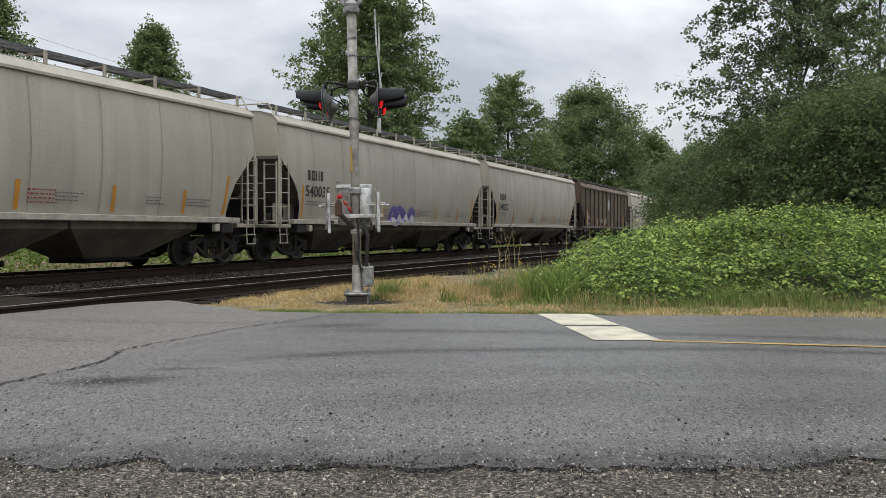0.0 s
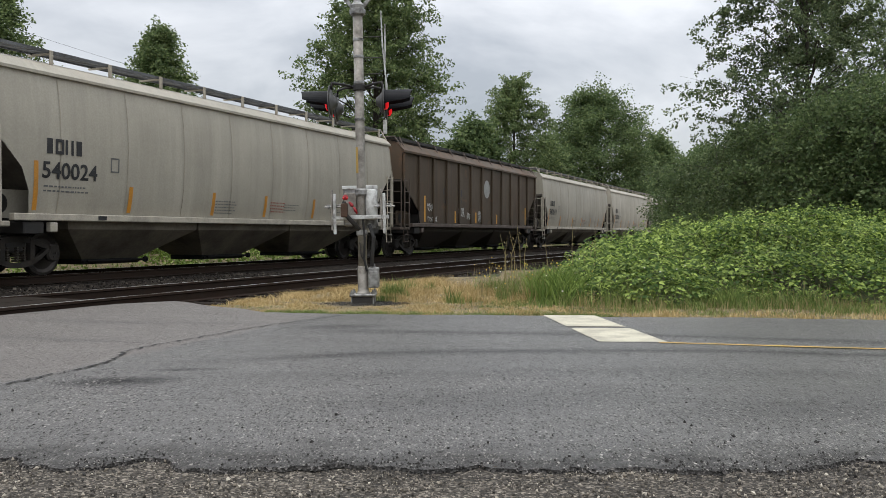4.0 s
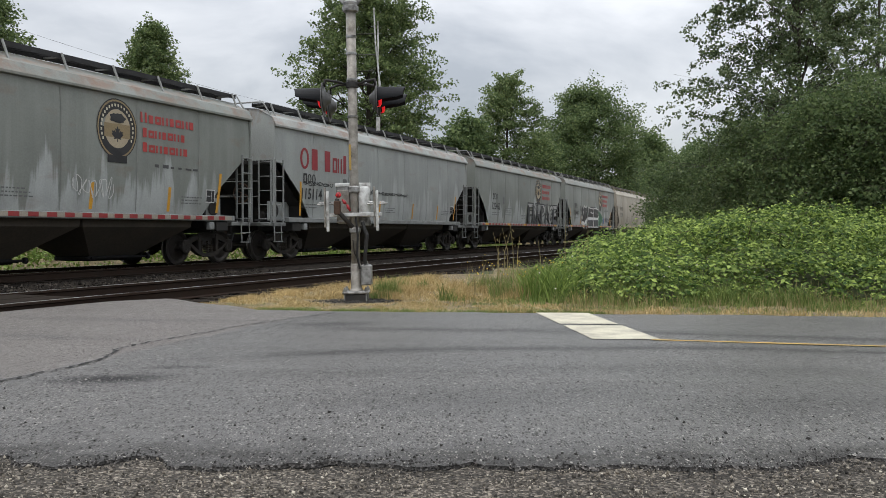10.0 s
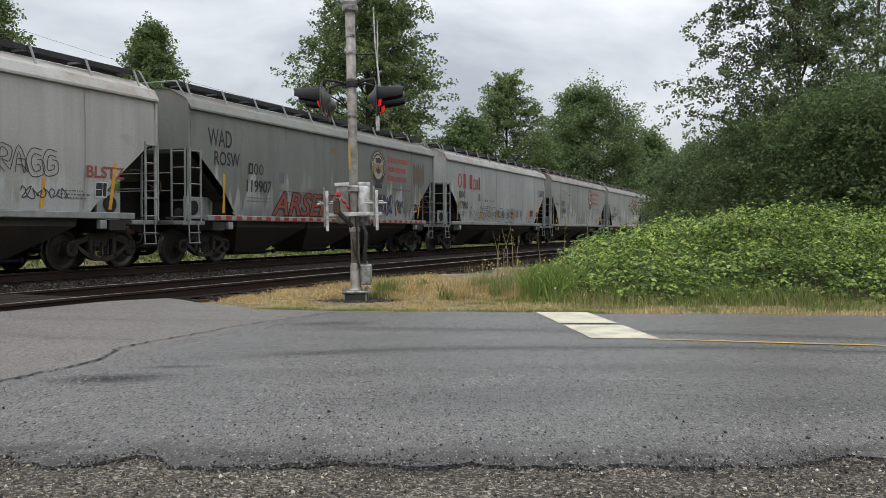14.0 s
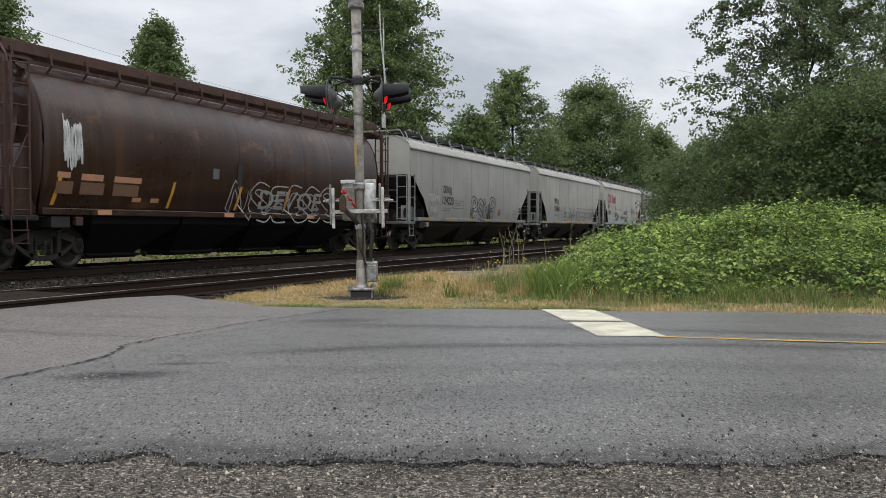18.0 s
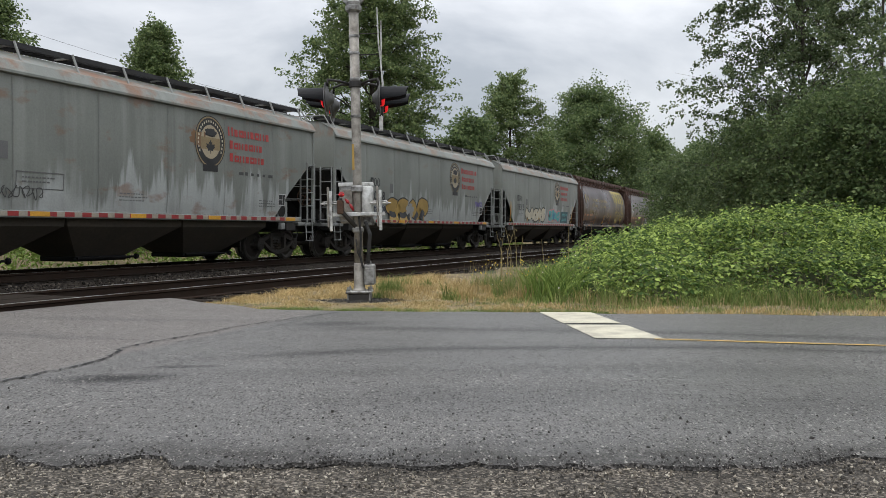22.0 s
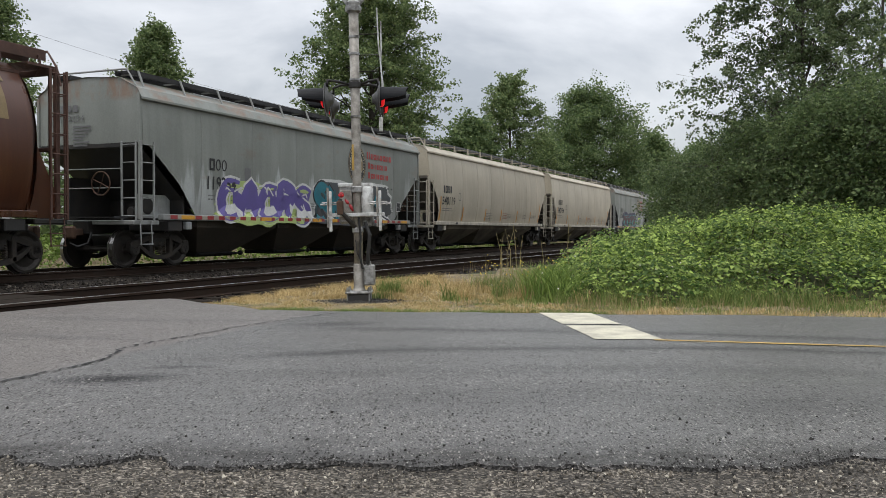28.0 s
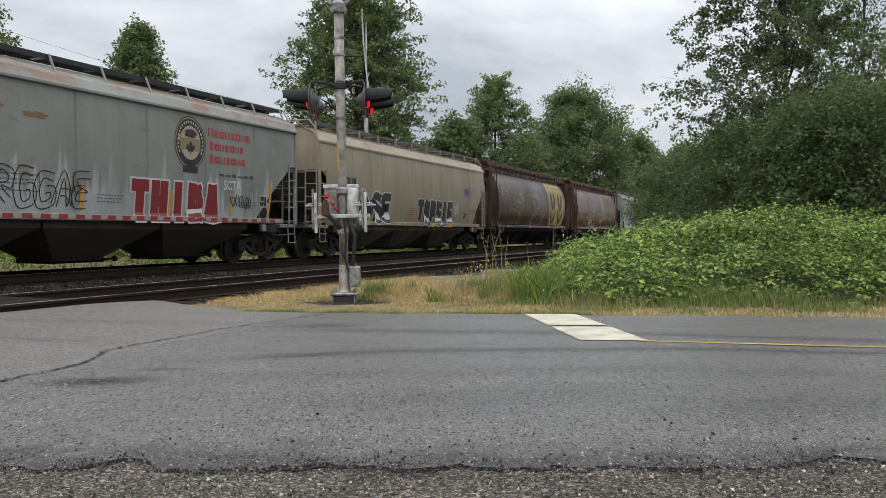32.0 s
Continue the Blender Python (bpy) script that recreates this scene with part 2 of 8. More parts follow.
    c = k.mix(k.math("MULTIPLY", edge, 0.7), c, (0.034, 0.032, 0.030))
    # pale chippings worn bare, and pits
    chips = []
    flat = k.coord((1, 0.4, 1))
    pits = None
    for scale, rare in ((52.0, 0.90), (84.0, 0.78), (130.0, 0.72)):
        near, hue = k.voronoi(flat, scale), k.voronoi(flat, scale, "Color")
        pick = k.axis(hue, "Y")
        chip = k.math("MULTIPLY", k.math("GREATER_THAN", pick, rare), k.math("LESS_THAN", near, 0.34))
        c = k.mix(k.math("MULTIPLY", chip, 0.6), c, k.mix(k.axis(hue, "Z"), (0.20, 0.192, 0.178), (0.56, 0.53, 0.48)))
        pit = k.math("MULTIPLY", k.math("LESS_THAN", pick, 0.17), k.math("LESS_THAN", near, 0.42))
        c = k.mix(k.math("MULTIPLY", pit, 0.6), c, (0.018, 0.017, 0.016))
        chips.append(chip)
        pits = pit if pits is None else k.math("MAXIMUM", pits, pit)
    for scale, lo, hi in (((30, 7, 1), 0.84, 1.15), ((70, 18, 1), 0.76, 1.24)):
        c = k.mix(1.0, c, k.ramp(k.noise(k.coord(scale), 1.0, 3, 0.6), (0.32, lo), (0.68, hi)), "MULTIPLY")
    k.put("Base Color", c)
    k.put("Roughness", k.ramp(worn, (0.3, 0.46), (0.7, 0.33)))
    lost = k.math("MAXIMUM", k.math("MAXIMUM", k.math("MAXIMUM", k.math("MULTIPLY", dark, 0.9), k.math("MULTIPLY", old, 0.45)), k.math("MULTIPLY", edge, 0.8)), k.math("MULTIPLY", pits, 0.9))
    k.put("Specular IOR Level", k.math("MULTIPLY", k.math("SUBTRACT", 1.0, lost), 0.52))
    k.bump(k.math("ADD", k.math("ADD", size, k.math("MULTIPLY", chips[0], 0.5)), k.math("MULTIPLY", k.noise(v, 9.0, 3), 0.6)), 0.4, 0.006)
    return m


def gravel_material(name, dark, mid, light, scale=55.0, spec=0.4):
    m = material(name, mid, 0.85, 0.0, spec)
    k = Nodes(m)
    v = k.coord()
    stone = k.axis(k.voronoi(v, scale, "Color"), "X")
    c = k.ramp(stone, (0.0, dark), (0.55, mid), (0.88, light), (1.0, tuple(min(x * 1.7, 0.7) for x in light)))
    c = k.mix(k.ramp(k.noise(v, 1.2, 5), (0.4, 0.0), (0.7, 0.7)), c, tuple(x * 0.6 for x in dark))
    k.put("Base Color", c)
    k.bump(k.voronoi(v, scale), 0.8, 0.02)
    return m


M_ASPHALT = asphalt_material()
M_GRAVEL = gravel_material("shoulder_gravel", (0.022, 0.019, 0.015), (0.082, 0.070, 0.055), (0.24, 0.21, 0.17), 80.0)
M_BALLAST = gravel_material("dirty_ballast", (0.010, 0.009, 0.008), (0.024, 0.020, 0.017), (0.075, 0.064, 0.053), 22.0, 0.05)
M_STONE = grainy("loose_stone", (0.2, 0.19, 0.175), 0.8, amount=0.6, scale=9.0)
M_PEBBLE = material("mixed_pebbles", (0.2, 0.19, 0.17), 0.75)
NP = Nodes(M_PEBBLE)
NP.put("Base Color", NP.ramp(NP.random(island=True), (0.0, (0.045, 0.040, 0.034)), (0.5, (0.105, 0.093, 0.076)), (0.8, (0.21, 0.18, 0.14)), (0.92, (0.40, 0.36, 0.29)), (1.0, (0.62, 0.57, 0.47))))
M_DARKSTONE = grainy("dark_stone", (0.035, 0.033, 0.03), 0.8, amount=0.4, scale=9.0)
M_BALLASTSTONE = material("oily_ballast_stone", (0.03, 0.026, 0.022), 0.85, 0.0, 0.15)
NB = Nodes(M_BALLASTSTONE)
NB.put("Base Color", NB.ramp(NB.random(island=True), (0.0, (0.010, 0.009, 0.008)), (0.6, (0.032, 0.027, 0.022)), (0.92, (0.085, 0.072, 0.060)), (1.0, (0.17, 0.15, 0.125))))
M_SOIL = gravel_material("verge_soil", (0.10, 0.08, 0.045), (0.21, 0.165, 0.09), (0.36, 0.28, 0.15), 38.0)
M_BROKEN = gravel_material("broken_asphalt_edge", (0.020, 0.019, 0.018), (0.056, 0.053, 0.049), (0.16, 0.15, 0.14), 90.0, 0.15)
M_TAR = grainy("crack_filler", (0.018, 0.018, 0.018), 0.7, amount=0.3)
M_WHITELINE = grainy("road_paint_white", (0.55, 0.515, 0.39), 0.6, dirt=(0.26, 0.24, 0.20), amount=0.75, scale=3.0)
M_YELLOW = grainy("road_paint_yellow", (0.52, 0.33, 0.06), 0.6, dirt=(0.12, 0.10, 0.07), amount=0.7, scale=2.0)
M_RAILSIDE = grainy("rusty_rail", (0.036, 0.024, 0.018), 0.85, 0.0, 0.08, amount=0.5)
M_RAILHEAD = grainy("polished_rail", (0.72, 0.71, 0.70), 0.28, 1.0, amount=0.2, dirt=(0.2, 0.17, 0.15), scale=1.0)
M_TIE = grainy("creosoted_tie", (0.026, 0.021, 0.017), 0.95, 0.0, 0.03, amount=0.6, scale=4.0)
M_BLACK = grainy("black_steel", (0.022, 0.021, 0.020), 0.6, 0.2, dirt=(0.07, 0.06, 0.05), amount=0.5)
M_HOPPERDARK = grainy("grimy_underframe", (0.070, 0.061, 0.050), 0.85, 0.0, 0.2, dirt=(0.11, 0.092, 0.073), amount=0.6, scale=1.2)
M_BAY = grainy("dusty_hopper_bay", (0.20, 0.175, 0.135), 0.8, 0.0, 0.2, dirt=(0.07, 0.06, 0.05), amount=0.8, scale=1.0)
M_HOPPERBLACK = grainy("black_hopper_paint", (0.011, 0.011, 0.012), 0.75, 0.0, 0.2, dirt=(0.025, 0.022, 0.02), amount=0.4, scale=1.2)
M_WHEEL = grainy("wheel_steel", (0.06, 0.052, 0.046), 0.5, 0.6, dirt=(0.02, 0.018, 0.016), amount=0.6)
M_TREAD = grainy("bright_tread", (0.42, 0.41, 0.40), 0.3, 1.0, amount=0.3)
M_GRATE = grainy("galvanised_grating", (0.16, 0.165, 0.17), 0.55, 0.7, dirt=(0.04, 0.035, 0.03), amount=0.6)
M_DARKGRATE = grainy("dark_grating", (0.035, 0.035, 0.037), 0.6, 0.4, amount=0.3)
M_SILVER = grainy("silver_paint", (0.34, 0.34, 0.33), 0.4, 0.5, dirt=(0.06, 0.055, 0.05), amount=0.95, scale=11.0)
M_MAST = grainy("aluminium_mast", (0.33, 0.31, 0.275), 0.55, 0.35, dirt=(0.085, 0.072, 0.058), amount=0.85, scale=7.0, bump=0.3)
M_WHITE = grainy("white_enamel", (0.60, 0.61, 0.59), 0.45, dirt=(0.13, 0.115, 0.10), amount=0.95, scale=9.0)
M_HOOD = grainy("black_hood", (0.008, 0.009, 0.011), 0.5, 0.0, 0.15, amount=0.25, dirt=(0.03, 0.03, 0.03))
M_RUSTY = grainy("rusty_iron", (0.10, 0.055, 0.035), 0.8, 0.3, amount=0.6)
M_RED = grainy("red_plastic", (0.34, 0.012, 0.018), 0.4, amount=0.2)
M_CABLE = grainy("black_rubber", (0.015, 0.015, 0.015), 0.6, amount=0.2)
M_BARK = grainy("bark", (0.055, 0.045, 0.036), 0.9, amount=0.6, scale=4.0, bump=0.6)


def glow(name, colour, strength):
    m = material(name, colour, 0.3)
    b = m.node_tree.nodes["Principled BSDF"]
    b.inputs["Emission Color"].default_value = (*colour, 1)
    b.inputs["Emission Strength"].default_value = strength
    return m


M_LAMP = glow("lit_red_lens", (0.70, 0.006, 0.014), 0.55)
M_GATELAMP = glow("lit_red_gate_lamp", (0.50, 0.010, 0.012), 0.2)

M_TREELEAF = leafy("poplar_leaves", (0.10, 0.15, 0.06), (0.33, 0.40, 0.17), 0.38, 0.5)
M_DARKLEAF = leafy("alder_leaves", (0.092, 0.142, 0.060), (0.27, 0.34, 0.14), 0.40, 0.5)
M_WILLOW = leafy("willow_leaves", (0.11, 0.165, 0.065), (0.30, 0.37, 0.15), 0.45, 0.5)
M_BRAMBLE = leafy("bramble_leaves", (0.045, 0.096, 0.018), (0.52, 0.65, 0.16), 0.5, 0.4, 2.1)
M_THICKET = leafy("thicket_leaves", (0.075, 0.118, 0.048), (0.235, 0.295, 0.12), 0.42, 0.5)
M_COTTON = leafy("cottonwood_leaves", (0.072, 0.108, 0.050), (0.25, 0.30, 0.145), 0.38, 0.45)
# the shade inside the bramble bank, put into the colour
M_INNER = leafy("bramble_gap_shade", (0.030, 0.034, 0.016), (0.05, 0.06, 0.025), 0.8, 0.0)
M_GRASS = leafy("green_grass", (0.10, 0.155, 0.036), (0.32, 0.37, 0.12), 0.6)
M_DRY = leafy("dry_grass", (0.34, 0.245, 0.10), (0.84, 0.66, 0.35), 0.7)
M_BENT = leafy("brown_bent_grass", (0.24, 0.20, 0.09), (0.52, 0.42, 0.23), 0.7)
M_MEADOW = leafy("trackside_weeds", (0.12, 0.19, 0.04), (0.30, 0.39, 0.10), 0.6)
M_FLOWERY = material("yellow_petals", (0.75, 0.52, 0.05), 0.6)
M_FLOWERW = material("white_petals", (0.75, 0.74, 0.68), 0.6)
M_CANE = grainy("bramble_cane", (0.10, 0.075, 0.045), 0.7, amount=0.4)


# ---- mesh helpers ----
class Geo:
    """Collects vertices and faces for one mesh."""

    def __init__(self):
        self.v, self.f = [], []

    def add(self, verts, faces):
        n = len(self.v)
        self.v.extend(tuple(a) for a in verts)
        self.f.extend(tuple(i + n for i in q) for q in faces)
        return self

    def box(self, x0, x1, y0, y1, z0, z1, c=0.0, m=None):
        """A box from corner to corner with edges chamfered by c, moved by the matrix m."""
        c = min(c, (x1 - x0) * 0.45, (y1 - y0) * 0.45, (z1 - z0) * 0.45)
        if c <= 0:
            vs = [Vector((x, y, z)) for z in (z0, z1) for y in (y0, y1) for x in (x0, x1)]
            fs = [(0, 2, 3, 1), (4, 5, 7, 6), (0, 1, 5, 4), (2, 6, 7, 3), (0, 4, 6, 2), (1, 3, 7, 5)]
        else:
            lo, hi = (x0, y0, z0), (x1, y1, z1)
            vs, index = [], {}
            for sx in (0, 1):
                for sy in (0, 1):
                    for sz in (0, 1):
                        for axis in range(3):
                            q = []
                            for i, s in enumerate((sx, sy, sz)):
                                e = hi[i] if s else lo[i]
                                q.append(e if i == axis else e - c if s else e + c)
                            index[sx, sy, sz, axis] = len(vs)
                            vs.append(Vector(q))
            fs = []
            for axis in range(3):
                a, b = (axis + 1) % 3, (axis + 2) % 3
                for s in (0, 1):
                    q = []
                    for u, w in ((0, 0), (1, 0), (1, 1), (0, 1)):
                        k = [0, 0, 0]
                        k[axis], k[a], k[b] = s, u, w
                        q.append(index[k[0], k[1], k[2], axis])
                    fs.append(tuple(q) if s else tuple(reversed(q)))
                for u in (0, 1):
                    for w in (0, 1):
                        k0, k1 = [0, 0, 0], [0, 0, 0]
                        k0[a], k0[b], k1[a], k1[b] = u, w, u, w
                        k1[axis] = 1
                        q = [index[(*k0, a)], index[(*k1, a)], index[(*k1, b)], index[(*k0, b)]]
                        fs.append(tuple(q) if u == w else tuple(reversed(q)))
            for sx in (0, 1):
                for sy in (0, 1):
                    for sz in (0, 1):
                        q = [index[sx, sy, sz, i] for i in range(3)]
                        fs.append(tuple(q) if (sx + sy + sz) % 2 else tuple(reversed(q)))
        if m is not None:
            vs = [m @ a for a in vs]
        return self.add(vs, fs)

    def tube(self, points, radii, n=8, cap=True):
        """A round tube through the points."""
        points = [Vector(a) for a in points]
        if isinstance(radii, (int, float)):
            radii = [radii] * len(points)
        vs, fs = [], []
        for i, a in enumerate(points):
            way = (points[min(i + 1, len(points) - 1)] - points[max(i - 1, 0)]).normalized()
            side = way.cross(Vector((0, 0, 1)) if abs(way.z) < 0.95 else Vector((1, 0, 0))).normalized()
            up = side.cross(way)
            for k in range(n):
                w = 2 * math.pi * k / n
                vs.append(a + radii[i] * (math.cos(w) * side + math.sin(w) * up))
        for i in range(len(points) - 1):
            for k in range(n):
                j = (k + 1) % n
                fs.append((i * n + k, i * n + j, (i + 1) * n + j, (i + 1) * n + k))
        if cap:
            fs.append(tuple(reversed(range(n))))
            fs.append(tuple(range((len(points) - 1) * n, len(points) * n)))
        return self.add(vs, fs)

    def lathe(self, profile, n=16, m=None):
        """(radius, height) pairs turned round z."""
        vs, fs = [], []
        for r, h in profile:
            for k in range(n):
                w = 2 * math.pi * k / n
                vs.append(Vector((r * math.cos(w), r * math.sin(w), h)))
        for i in range(len(profile) - 1):
            for k in range(n):
                j = (k + 1) % n
                fs.append((i * n + k, i * n + j, (i + 1) * n + j, (i + 1) * n + k))
        fs.append(tuple(reversed(range(n))))
        fs.append(tuple(range((len(profile) - 1) * n, len(profile) * n)))
        if m is not None:
            vs = [m @ a for a in vs]
        return self.add(vs, fs)

    def prism(self, outline, y0, y1):
        """An (x, z) outline, counter-clockwise, drawn out along y."""
        n = len(outline)
        vs = [(x, y0, z) for x, z in outline] + [(x, y1, z) for x, z in outline]
        fs = [tuple(range(n)), tuple(reversed(range(n, 2 * n)))]
        fs += [(i, i + n, (i + 1) % n + n, (i + 1) % n) for i in range(n)]
        return self.add(vs, fs)

    def mesh(self, name, mat, smooth=False):
        me = bpy.data.meshes.new(name)
        me.from_pydata(self.v, [], self.f)
        me.materials.append(mat)
        if smooth:
            me.shade_smooth()
        me.update()
        return me


def part(name, geo, mat, parent, label="", smooth=False):
    data = geo if isinstance(geo, bpy.types.Mesh) else geo.mesh(name, mat, smooth)
    ob = new(name, data)
    ob.parent = parent
    return tagged(ob, label)


def thing(name, geo, mat, label, category, group="", kind="", smooth=False):
    data = geo if isinstance(geo, bpy.types.Mesh) else geo.mesh(name, mat, smooth)
    return tagged(new(name, data), label, category, group, kind)


def base(name, m, label, category, group=""):
    ob = new(name)
    ob.empty_display_size = 0.2
    ob.matrix_basis = m
    return tagged(ob, label, category, group)


def sheet(name, verts, faces, mat, smooth=False):
    me = bpy.data.meshes.new(name)
    me.from_pydata(verts, [], faces)
    me.materials.append(mat)
    if smooth:
        me.shade_smooth()
    return me


def smooth_step(a, b, x):
    t = min(max((x - a) / (b - a), 0.0), 1.0)
    return t * t * (3 - 2 * t)


# ---- ground, road and tracks ----
def far_edge(x):
    """The road's far edge."""
    return 11.32 - 0.088 * x + 0.03 * math.sin(x * 2.1) + 0.02 * math.sin(x * 5.3) + 0.05 * noise.noise((x * 4.0, 2, 0)) + 0.03 * noise.noise((x * 11.0, 5, 0))


def asphalt_end(x):
    """Where the asphalt stops on the far side, with the flare towards the crossing."""
    if x > -2.4:
        return far_edge(x)
    rail_side = 12.07 + (x + 4.66) * (0.85 if x > -4.66 else 2.3)
    flare = far_edge(-2.4) + (-2.4 - x) * 0.68 + 0.05 * math.sin(x * 6.0) + 0.10 * noise.noise((x * 5.0, 1, 0))
    return min(flare, rail_side)


def near_edge(x):
    """The broken near edge of the asphalt: bays and tongues a few hands wide."""
    y = 3.90 + 0.03 * math.sin(x * 1.3 + 1.0)
    for c, r, h in ((-2.15, 0.30, 0.20), (-1.42, 0.16, 0.22), (1.95, 0.28, 0.20), (-0.55, 0.25, 0.07), (3.1, 0.5, 0.12), (-3.3, 0.5, 0.12)):
        y += h * math.exp(-((x - c) / r) ** 2)
    return y + 0.05 * noise.noise((x * 4.0, 0, 0)) + 0.05 * noise.noise((x * 11.0, 0, 4)) + 0.025 * noise.noise((x * 25.0, 0, 9))


def road_height(x, y):
    s, p = to_track(x, y)
    return 0.07 * smooth_step(6.1, 8.9, p) * smooth_step(14.5, 11.0, s)


def grid_sheet(xs, ys, height):
    verts = [(x, y, height(x, y)) for y in ys for x in xs]
    n = len(xs)
    faces = [(j * n + i, j * n + i + 1, (j + 1) * n + i + 1, (j + 1) * n + i) for j in range(len(ys) - 1) for i in range(n - 1)]
    return verts, faces


def graded(limit, near, count):
    """Steps that widen from the middle to the limit."""
    out = [near * ((limit / near) ** (i / count)) for i in range(count + 1)]
    return [-a for a in reversed(out)] + [0.0] + out


def ground_height(x, y):
    s, p = to_track(x, y)
    z = -0.035 + 0.02 * noise.noise((x * 0.6, y * 0.6, 0))
    if y < near_edge(x) + 0.3:
        z = -0.12
    z -= 0.25 * smooth_step(8.3, 8.8, p) * smooth_step(20.5, 19.0, p)
    z += 0.55 * smooth_step(19.0, 24.0, p)
    return z


def make_ground():
    xs, ys = graded(2600, 0.35, 34), [a + 8 for a in graded(2600, 0.35, 34)]
    v, f = grid_sheet(xs, ys, ground_height)
    thing("ground", sheet("ground", v, f, M_SOIL, True), None, "bare gravelly earth with dry soil and thatch", "ground", kind="structure")
    # near shoulder of loose gravel
    xs = [-9 + 0.12 * i for i in range(151)]
    ys = [-1.0 + 0.12 * i for i in range(46)]
    v, f = grid_sheet(xs, ys, lambda x, y: -0.017 + 0.012 * noise.noise((x * 2.5, y * 2.5, 3)))
    thing("shoulder", sheet("shoulder", v, f, M_GRAVEL, True), None, "grey gravel shoulder beside the road", "shoulder", kind="structure")


def make_road():
    xs = [-60 + i for i in range(46)] + [-14 + 0.2 * i for i in range(55)] + [-3.1 + 0.03 * i for i in range(208)] + [3.2 + 0.2 * i for i in range(46)] + [12.5 + i for i in range(60)]
    rows = [0.0, 0.0015] + [(k + 1) / 40 for k in range(40)]
    verts, faces = [], []
    for q in rows:
        for x in xs:
            a = near_edge(x) if abs(x) < 12 else 3.93
            b = max(asphalt_end(x), a + 0.3)
            y = a + (b - a) * q
            z = road_height(x, y) + 0.004 * noise.noise((x, y, 0))
            if q == 0:
                z -= 0.017
            verts.append((x, y, z))
    n = len(xs)
    for j in range(len(rows) - 1):
        for i in range(n - 1):
            faces.append((j * n + i, j * n + i + 1, (j + 1) * n + i + 1, (j + 1) * n + i))
    me = sheet("road", verts, faces, M_ASPHALT)
    me.materials.append(M_BROKEN)
    for q in range(n - 1):
        me.polygons[q].material_index = 1
    thing("road", me, None, "worn damp grey asphalt road with cracks and tyre marks", "road", kind="structure")
    # stop bar in two blocks and the yellow centre line
    for k, (u0, u1) in enumerate(((0.0, 0.49), (0.55, 1.0))):
        g = Geo()
        n = 8
        vs = []
        for i in range(n + 1):
            u = u0 + (u1 - u0) * i / n
            y = 11.24 - u * 2.72
            x0 = 1.22 + u * 0.26
            vs += [(x0 + 0.004 * math.sin(i * 2.3), y, 0.007), (x0 + 0.665 + 0.004 * math.sin(i * 1.7), y - 0.02, 0.007)]
        g.add(vs, [(2 * i, 2 * i + 2, 2 * i + 3, 2 * i + 1) for i in range(n)])
        thing("stop_bar", g, M_WHITELINE, "worn cream white stop bar painted on asphalt", "road marking", "stop bar blocks", "structure")
    g = Geo()
    vs = []
    for i in range(61):
        x = 2.05 + i * 0.5
        y = 8.47 - (x - 2.05) * 0.22
        vs += [(x, y - 0.036 + 0.006 * math.sin(i * 1.9), 0.007), (x, y + 0.036 + 0.006 * math.sin(i * 2.7), 0.007)]
    g.add(vs, [(2 * i, 2 * i + 2, 2 * i + 3, 2 * i + 1) for i in range(60)])
    thing("centre_line", g, M_YELLOW, "faded yellow centre line painted on asphalt", "road marking", kind="structure")


def crack(points, width, seed, label):
    """A jagged open crack through the points."""
    rng = random.Random(seed)
    vs, path = [], []
    for (x0, y0), (x1, y1) in zip(points, points[1:]):
        n = max(int(math.hypot(x1 - x0, y1 - y0) / 0.05), 2)
        for i in range(n):
            t = i / n
            path.append((x0 + (x1 - x0) * t + rng.gauss(0, 0.016), y0 + (y1 - y0) * t + rng.gauss(0, 0.022)))
    for i, (x, y) in enumerate(path):
        w = width * rng.uniform(0.3, 1.3)
        z = road_height(x, y) + 0.008
        (ax, ay), (bx, by) = path[max(i - 3, 0)], path[min(i + 3, len(path) - 1)]
        d = math.hypot(bx - ax, by - ay) or 1.0
        ox, oy = (by - ay) / d * w, -(bx - ax) / d * w
        vs += [(x - ox, y - oy - 0.5 * w, z), (x + ox, y + oy + 0.5 * w, z)]
    g = Geo().add(vs, [(2 * i, 2 * i + 1, 2 * i + 3, 2 * i + 2) for i in range(len(path) - 1)])
    thing("crack", g, M_TAR, label, "crack", "road cracks", "structure")


def rail(p, s0, s1, name):
    prof = [(-0.076, 0.0), (0.076, 0.0), (0.076, 0.012), (0.012, 0.03), (0.010, 0.125), (0.037, 0.14), (0.037, 0.168), (0.028, 0.175),
            (-0.028, 0.175), (-0.037, 0.168), (-0.037, 0.14), (-0.010, 0.125), (-0.012, 0.03), (-0.076, 0.012)]
    n = len(prof)
    vs = [track(s, p + a, RAIL_TOP - 0.175 + b) for s in (s0, s1) for a, b in prof]
    g = Geo().add(vs, [(i, (i + 1) % n, (i + 1) % n + n, i + n) for i in range(n)])
    me = g.mesh(name, M_RAILSIDE)
    me.materials.append(M_RAILHEAD)
    me.polygons[7].material_index = 1
    return me


